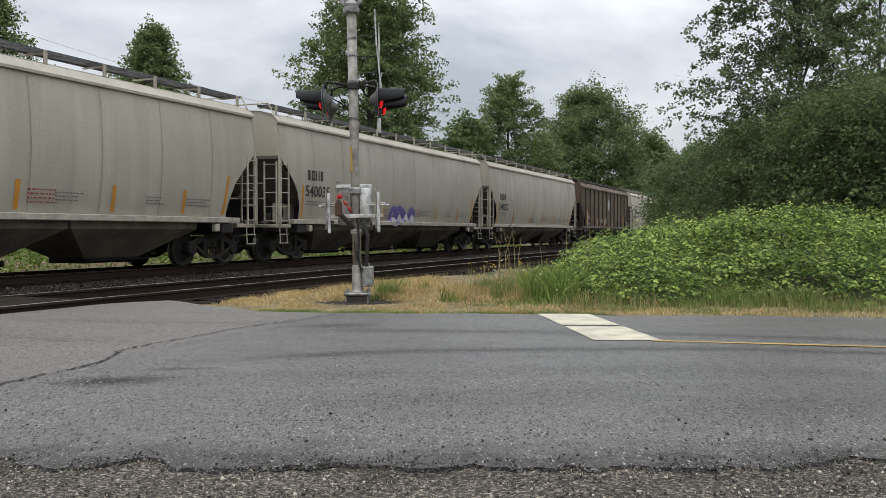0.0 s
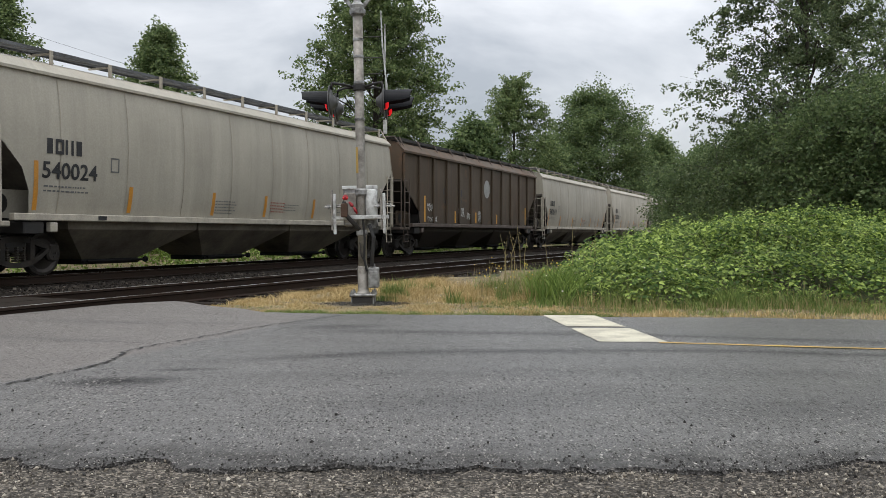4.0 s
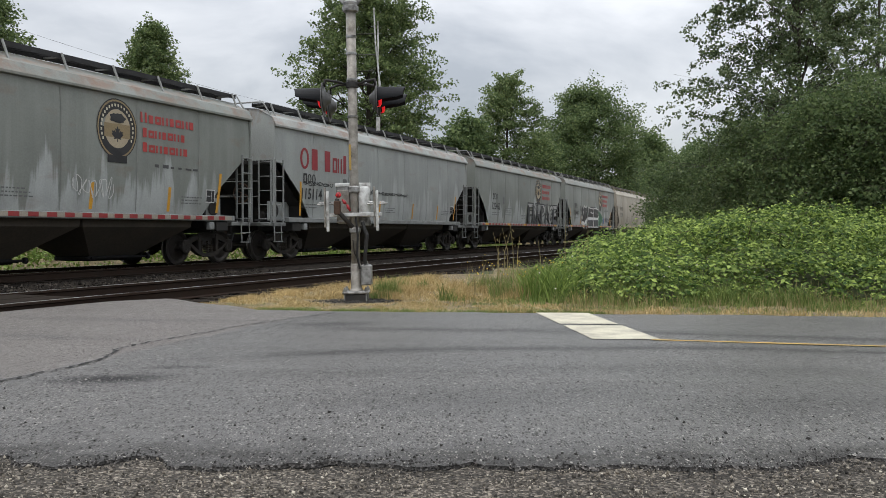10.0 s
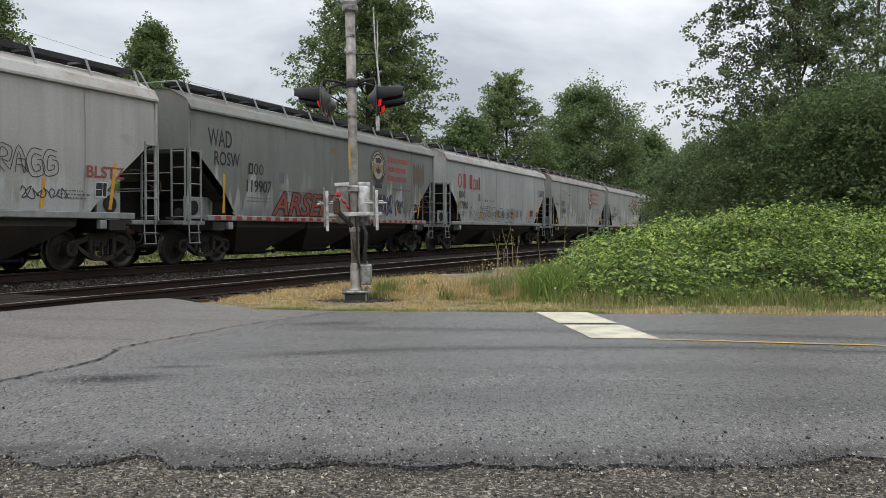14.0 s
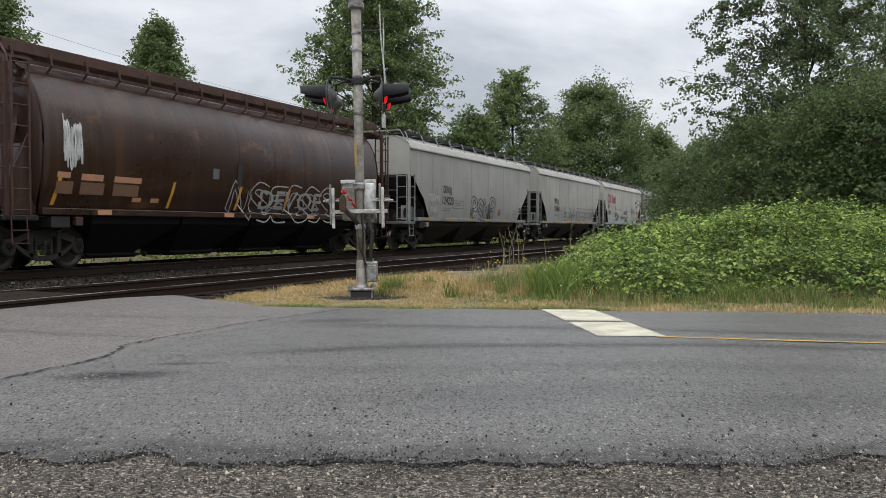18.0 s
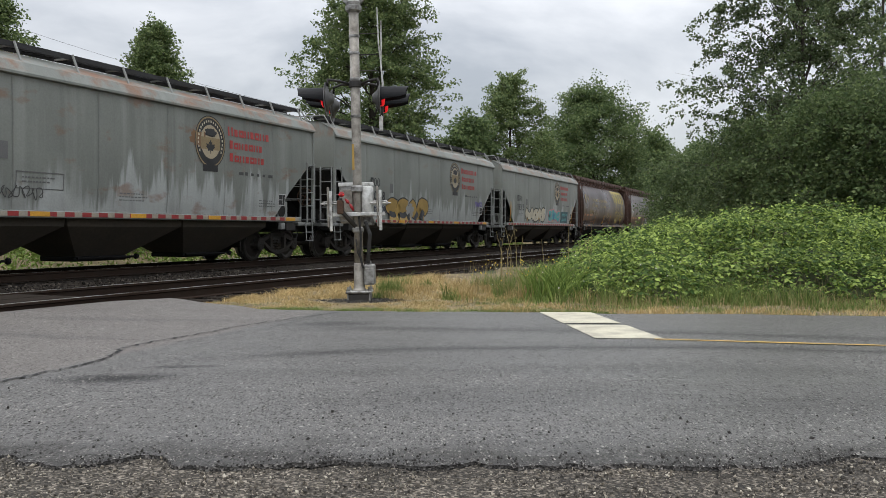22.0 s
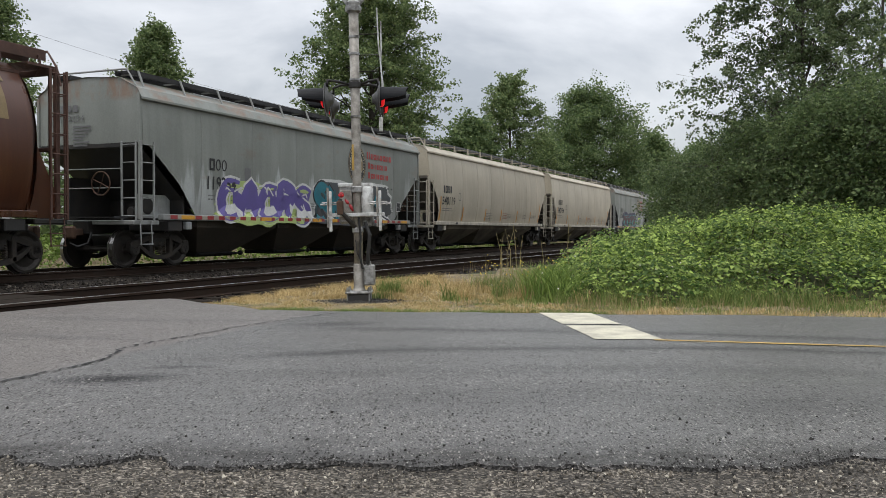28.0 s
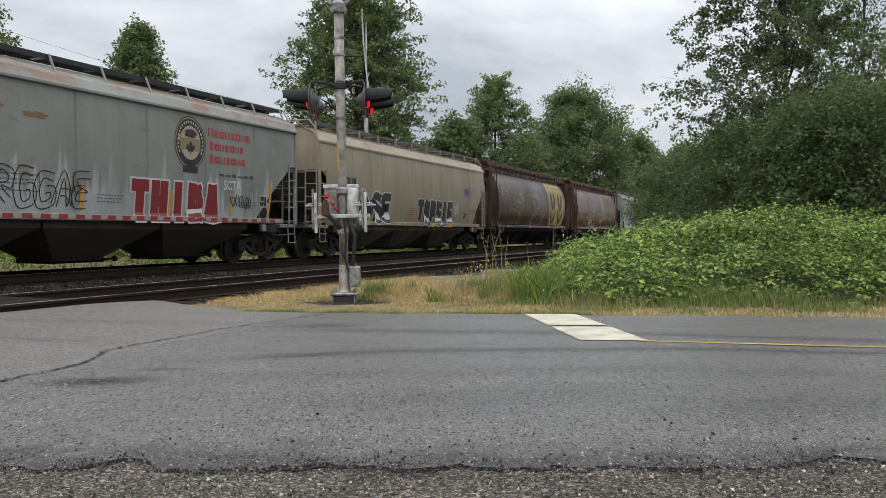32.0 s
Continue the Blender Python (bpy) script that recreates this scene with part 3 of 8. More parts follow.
def make_tracks():
    # ballast bed under both tracks
    prof = [(8.35, -0.22), (8.6, -0.05), (11.4, -0.045), (13.2, -0.10), (14.2, -0.045), (17.6, -0.05), (18.9, -0.40)]
    vs, n = [], len(prof)
    ss = [-700] + [-40 + 1.0 * i for i in range(141)] + [160, 260, 700]
    for s in ss:
        for p, z in prof:
            k = 0.025 * noise.noise((s * 1.7, p * 1.7, 5))
            vs.append(track(s, p, z + k))
    g = Geo().add(vs, [(j * n + i, (j + 1) * n + i, (j + 1) * n + i + 1, j * n + i + 1) for j in range(len(ss) - 1) for i in range(n - 1)])
    thing("track_bed", g, M_BALLAST, "dirty dark brown ballast under two tracks", "track bed", kind="structure", smooth=True)
    tie = Geo().box(-0.11, 0.11, -1.28, 1.28, -0.17, 0.0, 0.012).mesh("tie", M_TIE)
    turn = math.degrees(math.atan2(COS, SIN))
    for name, p, label in (("siding_track", SIDING_P, "empty siding track with worn bright rail heads on dark ties"), ("main_track", TRAIN_P, "main track under the grain train on dark ties")):
        tr = base(name, Matrix(), label, "railway track")
        for q in (-0.7545, 0.7545):
            part("rail", rail(p + q, -700, 700, "rail"), None, tr)
        rng = random.Random(int(p))
        for i in range(110):
            s = -16 + i * 0.53
            if s < 9.4 and p < 12:
                continue
            ob = part("tie", tie, None, tr)
            ob.matrix_basis = Matrix.Translation(track(s, p + rng.uniform(-0.04, 0.04), -0.022 + rng.uniform(-0.012, 0.006))) @ pose(0, 0, 0, 0, 0, turn + rng.uniform(-1, 1))
    # crossing surface between the siding's rails
    g = Geo()
    for q0, q1 in ((-0.66, -0.02), (0.02, 0.66)):
        vs = [track(s, SIDING_P + q, z) for s in (-30, 9.2) for q, z in ((q0, -0.1), (q0, 0.135), (q1, 0.135), (q1, -0.1))]
        g.add(vs, [(0, 4, 5, 1), (1, 5, 6, 2), (2, 6, 7, 3), (4, 7, 6, 5), (0, 1, 2, 3)])
    thing("crossing_panel", g, M_TIE, "dark timber crossing panel between the siding rails", "crossing panel", kind="structure")


make_ground()
make_road()
make_tracks()
crack([(-6.5, 5.0), (-3.1, 6.08), (-2.85, 6.84), (-2.8, 7.24), (-2.9, 7.75), (-2.77, 8.18), (-2.52, 8.79), (-2.25, 9.6), (-1.77, 10.48), (-1.35, 11.2)], 0.016, 4, "long jagged crack across the asphalt")
crack([(-4.6, 8.1), (-3.75, 8.35), (-3.2, 8.42), (-2.85, 8.3)], 0.010, 5, "short jagged crack in the asphalt")
crack([(-2.5, 8.2), (-2.2, 8.9), (-1.9, 9.3), (-1.7, 10.2)], 0.007, 6, "hairline crack beside the long one")


# ---- planting ----
def leaf_cloud(centres, count, spread, size, rng, droop=0.0, fold=True):
    """Leaves scattered round the centres: small folded blades of four triangles or plain ones of two."""
    centres = np.asarray(centres, float)
    which = rng.integers(0, len(centres), count)
    ball = rng.normal(0, 1, (count, 3))
    ball *= (rng.random(count) ** (1 / 3) * 1.75 / (np.linalg.norm(ball, axis=1) + 1e-9))[:, None]
    pos = centres[which] + ball * np.asarray(spread)
    a = rng.normal(0, 1, (count, 3))
    a[:, 2] = a[:, 2] * 0.6 - droop
    a /= np.linalg.norm(a, axis=1)[:, None] + 1e-9
    b = np.cross(a, rng.normal(0, 1, (count, 3)))
    b /= np.linalg.norm(b, axis=1)[:, None] + 1e-9
    c = np.cross(a, b)
    ln = (size * rng.uniform(0.6, 1.3, count))[:, None]
    w = ln * 0.36
    tip, mid = pos + a * ln, pos + a * ln * 0.45
    left, right = mid + b * w + c * w * 0.35, mid - b * w + c * w * 0.35
    v = np.stack([pos, left, tip, right], 1).reshape(-1, 3)
    i = np.arange(count)[:, None] * 4
    if fold:
        f = np.concatenate([i + np.array([0, 1, 2]), i + np.array([0, 2, 3])], 0)
    else:
        f = i + np.array([0, 1, 2, 3])
    return v, f


def fast_mesh(name, v, f, mat):
    me = bpy.data.meshes.new(name)
    k = f.shape[1]
    me.vertices.add(len(v))
    me.vertices.foreach_set("co", np.ascontiguousarray(v, np.float32).ravel())
    me.loops.add(f.size)
    me.loops.foreach_set("vertex_index", np.ascontiguousarray(f, np.int32).ravel())
    me.polygons.add(len(f))
    me.polygons.foreach_set("loop_start", np.arange(0, f.size, k, dtype=np.int32))
    me.materials.append(mat)
    me.update(calc_edges=True)
    return me


def tree(label, x, y, height, width, low=0.25, leaves=16000, size=0.22, seed=1, mat=None, shape=0.5, limbs=26, clump=0.2, droop=0.2, group="trees behind the tracks", top=0.12, sprays=3, girth=0.016, core=0.55):
    """A trunk with limbs that fork into sprays, and leaves in clumps along them; shape moves the widest part up or down."""
    rng = np.random.default_rng(seed)
    z0 = ground_height(x, y) - 0.15
    root = base("tree", pose(x, y, z0), label, "tree", group)
    g = Geo()
    lean = rng.normal(0, 0.02, 2)
    trunk = [Vector((lean[0] * height * t + 0.10 * math.sin(5 * t + seed), lean[1] * height * t + 0.10 * math.cos(4 * t + seed), height * t * 0.97)) for t in np.linspace(0, 1, 9)]
    r0 = girth * height
    g.tube(trunk, [max(r0 * (1 - 0.93 * i / 8), 0.015) for i in range(9)], 9)
    part("trunk", g, M_BARK, root, smooth=True)
    centres = []

    def envelope(k):
        return width * 0.5 * (max(math.sin(math.pi * min(max(k, 0.0) ** shape, 1.0)), 0.0) ** 0.75 * (1 - top) + top)

    boughs = [Geo() for _ in range(6)]
    for i in range(limbs):
        k = (i + rng.uniform(0.1, 0.9)) / limbs
        t = low + (0.99 - low) * k
        w = 2.4 * i + rng.uniform(-0.5, 0.5)
        reach = envelope(k)
        size_of = max((0.16 + 0.10 * rng.random()) * width * (0.55 + 0.45 * reach / (0.5 * width)), 0.5)
        out = max(reach - size_of * 0.75, 0.0) * rng.uniform(core, 1.05)
        hub = Vector((lean[0] * height * t + math.cos(w) * out, lean[1] * height * t + math.sin(w) * out, height * t - droop * out * 0.15))
        j = max(t - 0.10 - 0.12 * out / width, low * 0.6) * 8
        a = trunk[int(j)].lerp(trunk[min(int(j) + 1, 8)], j - int(j))
        mid = a.lerp(hub, 0.55) + Vector(rng.normal(0, 0.05 * out + 0.02, 3)) + Vector((0, 0, 0.12 * out))
        rb = max(r0 * (1 - t) * 0.55, 0.016)
        g = boughs[i % 6]
        g.tube([a, mid, hub], [rb, rb * 0.65, rb * 0.3], 5)
        # twigs reach from the hub to an uneven shell of leaf clumps
        for _ in range(sprays):
            d = Vector(rng.normal(0, 1, 3))
            d.z = d.z * 0.75 + 0.15 - droop * 0.3
            d.normalize()
            ln = size_of * rng.uniform(0.55, 1.25)
            tip = hub + d * ln
            g.tube([hub, hub.lerp(tip, 0.8)], [max(rb * 0.2, 0.005), 0.003], 3, cap=False)
            for e in (0.35, 0.55, 0.72, 0.86, 1.0):
                centres.append(hub + d * ln * e + Vector((0, 0, -droop * 0.3 * ln * e * e)))
    for g in boughs:
        if g.v:
            part("bough", g, M_BARK, root)
    v, f = leaf_cloud([tuple(c) for c in centres], leaves, clump * np.array([1, 1, 0.8]), size, rng, droop)
    part("crown", fast_mesh("crown", v, f, mat or M_TREELEAF), None, root)
    return root


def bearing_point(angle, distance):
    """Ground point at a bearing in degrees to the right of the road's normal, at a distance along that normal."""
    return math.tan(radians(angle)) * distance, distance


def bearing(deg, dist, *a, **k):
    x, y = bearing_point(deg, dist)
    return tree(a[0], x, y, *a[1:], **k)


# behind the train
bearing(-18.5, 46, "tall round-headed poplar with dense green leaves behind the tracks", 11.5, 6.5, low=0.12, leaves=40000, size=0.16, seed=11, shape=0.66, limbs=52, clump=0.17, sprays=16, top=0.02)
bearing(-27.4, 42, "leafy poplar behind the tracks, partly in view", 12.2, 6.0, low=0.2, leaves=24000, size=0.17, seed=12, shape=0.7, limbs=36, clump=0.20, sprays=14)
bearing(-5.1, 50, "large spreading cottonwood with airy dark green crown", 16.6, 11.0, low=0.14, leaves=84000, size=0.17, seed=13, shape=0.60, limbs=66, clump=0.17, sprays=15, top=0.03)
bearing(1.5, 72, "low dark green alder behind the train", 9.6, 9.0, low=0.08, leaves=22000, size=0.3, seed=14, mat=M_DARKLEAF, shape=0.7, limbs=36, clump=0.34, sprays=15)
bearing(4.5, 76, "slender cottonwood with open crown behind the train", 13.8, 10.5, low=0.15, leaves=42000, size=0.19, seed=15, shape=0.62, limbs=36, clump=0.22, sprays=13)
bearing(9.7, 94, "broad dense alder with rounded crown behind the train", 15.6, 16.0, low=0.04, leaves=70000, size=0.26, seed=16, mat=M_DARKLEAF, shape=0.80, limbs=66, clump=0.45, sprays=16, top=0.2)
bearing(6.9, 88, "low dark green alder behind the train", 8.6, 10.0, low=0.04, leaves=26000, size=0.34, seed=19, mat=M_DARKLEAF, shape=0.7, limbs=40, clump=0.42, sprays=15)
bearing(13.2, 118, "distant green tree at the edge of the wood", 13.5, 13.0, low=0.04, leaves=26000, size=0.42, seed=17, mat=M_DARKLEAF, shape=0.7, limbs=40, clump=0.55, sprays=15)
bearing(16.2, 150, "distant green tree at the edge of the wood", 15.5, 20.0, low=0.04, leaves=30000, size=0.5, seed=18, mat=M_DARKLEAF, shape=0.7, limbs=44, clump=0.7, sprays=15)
# hedge of low shrubs beyond the tracks
for k in range(25):
    q = -62 + 5.6 * k
    at = track(q + 30, 27.5 + 3.5 * math.sin(k * 2.3))
    tree("low green shrub on the bank beyond the tracks", at.x, at.y, 3.5 + 0.9 * math.sin(k * 1.7), 8.0, low=0.03, leaves=3600, size=0.27, seed=50 + k, mat=M_DARKLEAF, shape=0.7, limbs=26, clump=0.28, top=0.6, group="shrubs beyond the tracks", sprays=13)
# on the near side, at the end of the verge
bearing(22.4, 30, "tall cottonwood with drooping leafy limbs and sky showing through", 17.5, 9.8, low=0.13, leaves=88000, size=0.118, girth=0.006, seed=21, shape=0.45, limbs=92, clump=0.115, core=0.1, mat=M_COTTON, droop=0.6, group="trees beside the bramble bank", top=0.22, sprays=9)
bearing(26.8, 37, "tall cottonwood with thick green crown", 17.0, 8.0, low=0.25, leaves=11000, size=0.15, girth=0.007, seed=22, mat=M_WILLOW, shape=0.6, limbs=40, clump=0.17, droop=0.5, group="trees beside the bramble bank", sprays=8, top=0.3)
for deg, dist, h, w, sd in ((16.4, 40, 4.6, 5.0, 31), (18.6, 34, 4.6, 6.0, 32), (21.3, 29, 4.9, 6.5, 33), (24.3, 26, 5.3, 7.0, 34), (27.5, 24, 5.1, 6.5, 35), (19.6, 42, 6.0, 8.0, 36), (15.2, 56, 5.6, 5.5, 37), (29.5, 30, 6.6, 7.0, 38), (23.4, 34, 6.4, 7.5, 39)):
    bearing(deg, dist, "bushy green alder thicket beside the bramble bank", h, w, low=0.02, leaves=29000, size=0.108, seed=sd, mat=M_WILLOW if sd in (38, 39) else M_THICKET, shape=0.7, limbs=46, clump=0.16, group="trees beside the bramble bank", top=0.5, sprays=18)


# ---- hopper cars ----
# Car space: x towards the train's head, y away from the camera, z up from the rail top.
INSET = 0.66
M_SEAM = grainy("grimy_seam", (0.37, 0.325, 0.25), 0.7, dirt=(0.17, 0.15, 0.12), amount=0.9, scale=1.5)
M_SEAMGREY = grainy("grey_seam", (0.20, 0.205, 0.19), 0.7, dirt=(0.40, 0.39, 0.36), amount=0.8, scale=0.8)
SHAPES = {
    "round": dict(length=18.6, side=[(1.44, 1.30), (1.51, 1.6), (1.575, 2.1), (1.60, 2.7), (1.585, 3.3), (1.53, 3.85), (1.48, 4.10)],
                  roof=[(1.485, 4.10), (1.54, 4.11), (1.54, 4.17), (1.32, 4.37), (0.90, 4.50), (0.0, 4.56)], cut=[(0.0, 3.16), (0.12, 3.02), (0.55, 2.62), (0.95, 2.2), (1.15, 1.75), (1.22, 1.30)], panels=9, walk=4.70, bays=3),
    "angled": dict(length=16.95, side=[(1.52, 1.30), (1.55, 1.6), (1.59, 2.1), (1.60, 2.7), (1.60, 3.4), (1.57, 3.93)],
                   roof=[(1.575, 3.93), (1.65, 3.95), (1.65, 4.00), (1.52, 4.22), (1.46, 4.25), (1.0, 4.48), (0.0, 4.55)], cut=[(0.0, 2.95), (0.32, 2.86), (0.45, 2.76), (1.38, 2.02), (1.36, 1.30)], panels=7, walk=4.66, bays=3),
    "tan": dict(length=17.8, side=[(1.47, 1.30), (1.53, 1.6), (1.585, 2.1), (1.60, 2.7), (1.595, 3.3), (1.54, 3.85)],
                roof=[(1.57, 3.85), (1.57, 3.92), (1.34, 4.20), (0.90, 4.38), (0.0, 4.44)], cut=[(0.0, 2.95), (0.30, 2.80), (1.30, 1.75), (1.32, 1.30)], panels=7, walk=4.58, bays=3),
    "drum": dict(length=17.6, side=[(1.36, 1.30), (1.47, 1.55), (1.57, 2.0), (1.605, 2.5), (1.585, 3.0), (1.49, 3.45), (1.30, 3.86), (1.08, 4.12)],
                 roof=[(1.08, 4.12), (0.80, 4.30), (0.4, 4.40), (0.0, 4.43)], cut=[(0.0, 4.12), (0.10, 1.30)], panels=9, walk=4.62, bays=4),
    "ribbed": dict(length=18.6, side=[(1.50, 1.30), (1.50, 2.0), (1.50, 3.0), (1.50, 3.98)],
                   roof=[(1.60, 3.98), (1.60, 4.06), (1.28, 4.36), (0.90, 4.47), (0.0, 4.51)], cut=[(0.0, 2.95), (1.55, 1.75), (1.55, 1.30)], panels=12, walk=4.58, bays=3),
}


def half_width(shape, z):
    pts = SHAPES[shape]["side"]
    if z <= pts[0][1]:
        return pts[0][0]
    for (w0, z0), (w1, z1) in zip(pts, pts[1:]):
        if z <= z1:
            return w0 + (w1 - w0) * (z - z0) / (z1 - z0)
    return pts[-1][0]


def cut_height(shape, dx):
    pts = SHAPES[shape]["cut"]
    for (a, z0), (b, z1) in zip(pts, pts[1:]):
        if dx <= b:
            return z0 + (z1 - z0) * max(dx - a, 0) / max(b - a, 1e-6)
    return pts[-1][1]


def side_sheet(shape, x0, x1, hb, sign, dent):
    """Skin between two stations; its edges dip inwards by dent so that the welded joint shows."""
    xs = {x0, x0 + 0.05, x0 + 0.2, x1 - 0.2, x1 - 0.05, x1, (x0 + x1) / 2}
    for a, _ in SHAPES[shape]["cut"]:
        for q in (-hb + a, hb - a):
            if x0 < q < x1:
                xs.add(q)
    xs = sorted(xs)
    top = SHAPES[shape]["side"][-1][1]
    rows = 8 if shape != "ribbed" else 4
    vs = []
    for x in xs:
        zb = cut_height(shape, hb - abs(x))
        for j in range(rows + 1):
            z = zb + (top - zb) * j / rows
            w = half_width(shape, z) - (dent if x in (x0, x1) else dent * 0.5 if min(x - x0, x1 - x) < 0.06 else dent * 0.18 if min(x - x0, x1 - x) < 0.21 else 0.0)
            vs.append((x, sign * w, z))
    n = rows + 1
    fs = []
    for i in range(len(xs) - 1):
        for j in range(rows):
            q = (i * n + j, (i + 1) * n + j, (i + 1) * n + j + 1, i * n + j + 1)
            fs.append(q if sign < 0 else tuple(reversed(q)))
    return vs, fs


def wheelset_mesh():
    g = Geo()
    prof = [(0.10, 0.0), (0.13, 0.02), (0.33, 0.035), (0.40, 0.0), (0.455, 0.005), (0.460, 0.06), (0.463, 0.10), (0.488, 0.115), (0.485, 0.135), (0.40, 0.135), (0.32, 0.09), (0.11, 0.11)]
    for sign in (-1, 1):
        m = Matrix.Translation((0, sign * 0.82, 0)) @ (pose(0, 0, 0, -90) if sign < 0 else pose(0, 0, 0, 90))
        g.lathe(prof, 20, m)
        g.lathe([(0.085, -0.30), (0.10, -0.29), (0.10, 0.0)], 14, m)
        for k in range(3):
            a = 2 * math.pi * k / 3
            g.lathe([(0.018, -0.325), (0.018, -0.29)], 6, m @ Matrix.Translation((0.055 * math.cos(a), 0.055 * math.sin(a), 0)))
    g.tube([(0, -0.85, 0), (0, 0.85, 0)], 0.075, 12)
    me = g.mesh("wheelset", M_WHEEL)
    me.materials.append(M_TREAD)
    for q in me.polygons:
        c = q.center
        if (c.x ** 2 + c.z ** 2) ** 0.5 > 0.44 and abs(q.normal.y) < 0.6:
            q.material_index = 1
    return me


M_CAST = grainy("grimy_cast_steel", (0.030, 0.027, 0.024), 0.75, 0.1, 0.25, dirt=(0.075, 0.062, 0.05), amount=0.6, scale=5.0)


def side_frame_mesh():
    """Cast truck frame: bowed top, tension member, columns and pedestals round the spring nest."""
    g = Geo()
    for y0, y1 in ((-1.10, -0.98),):
        xs = [-1.04 + 0.08 * i for i in range(27)]
        top = [(x, 0.60 + 0.25 * math.cos(min(abs(x) / 1.04, 1) * math.pi / 2) ** 1.4) for x in xs]
        under = [(x, 0.50 + 0.22 * math.cos(min(abs(x) / 0.95, 1) * math.pi / 2) ** 1.2) for x in xs]
        g.prism(under + top[::-1], y0, y1)
        xs = [-0.80 + 0.08 * i for i in range(21)]
        low = [(x, 0.19 + 0.36 * (abs(x) / 0.80) ** 2.2) for x in xs]
        high = [(x * 0.93, 0.29 + 0.29 * (abs(x) / 0.80) ** 1.9) for x in xs]
        g.prism(low + high[::-1], y0 - 0.02, y1)
        for q in (-1, 1):
            g.lathe([(0.15, 0.0), (0.165, 0.02), (0.165, 0.10), (0.13, 0.13)], 16, Matrix.Translation((q * 0.89, y1 - 0.02, 0.457)) @ pose(0, 0, 0, 90))
        for q in (-1, 1):
            g.box(*sorted((q * 0.30, q * 0.42)), y0 - 0.02, y1, 0.26, 0.80, 0.015)
            g.box(*sorted((q * 0.78, q * 1.02)), y0 - 0.03, y1 + 0.06, 0.40, 0.66, 0.03)
    return g.mesh("side_frame", M_CAST)


def spring_mesh():
    g = Geo()
    for x, y in ((-0.20, -1.02), (0.0, -1.05), (0.20, -1.02)):
        pts = [(x + 0.078 * math.cos(a * 1.05), y + 0.078 * math.sin(a * 1.05), 0.32 + 0.0082 * a) for a in range(0, 38, 2)]
        g.tube(pts, 0.017, 4)
    return g.mesh("spring_nest", M_HOPPERDARK)


WHEELS, FRAME, SPRINGS = wheelset_mesh(), side_frame_mesh(), spring_mesh()
BOLSTER = Geo().box(-0.26, 0.26, -1.06, 1.06, 0.50, 0.80, 0.03).box(-0.17, 0.17, -0.17, 0.17, 0.80, 0.95).mesh("bolster", M_BLACK)


def truck(car, x):
    t = new("truck")
    t.parent, t.location = car, (x, 0, 0)
    part("bolster", BOLSTER, None, t)
    for sign in (1, -1):
        f = part("side_frame", FRAME, None, t)
        sp = part("spring_nest", SPRINGS, None, t)
        if sign < 0:
            f.rotation_euler = sp.rotation_euler = (0, 0, math.pi)
    for q in (-0.89, 0.89):
        w = part("wheelset", WHEELS, None, t)
        w.location = (q, 0, 0.457)
    return t


def ladder(car, x0, x1, y, z0, z1, axis, mat, rungs, tall=None):
    """Two rails and their rungs; axis x: on the side, axis y: on the end."""
    g = Geo()
    for k, q in enumerate((x0, x1)):
        a = Vector((q, y, 0)) if axis == "x" else Vector((y, q, 0))
        top = tall if (tall and k == 0) else z1
        g.box(a.x - 0.022, a.x + 0.022, a.y - 0.022, a.y + 0.022, z0, top, 0.006)
    lad = part("ladder", g, mat, car)
    me = Geo().tube([(0, 0, 0), (abs(x1 - x0), 0, 0)], 0.014, 6).mesh("rung", mat)
    for i in range(rungs):
        r = part("rung", me, None, lad)
        z = z0 + 0.12 + (z1 - z0 - 0.2) * i / (rungs - 1)
        if axis == "x":
            r.location = (min(x0, x1), y, z)
        else:
            r.location, r.rotation_euler = (y, min(x0, x1), z), (0, 0, math.pi / 2)
    return lad


def grating(x0, x1, y0, y1, z, step, deep=0.045):
    g = Geo()
    g.box(x0, x1, y0, y0 + 0.02, z - deep, z + 0.01).box(x0, x1, y1 - 0.02, y1, z - deep, z + 0.01)
    n = int((x1 - x0) / step)
    for i in range(n + 1):
        x = x0 + (x1 - x0) * i / n
        g.box(x - step * 0.3, x + step * 0.3, y0 + 0.02, y1 - 0.02, z - 0.022, z - 0.006)
    return g


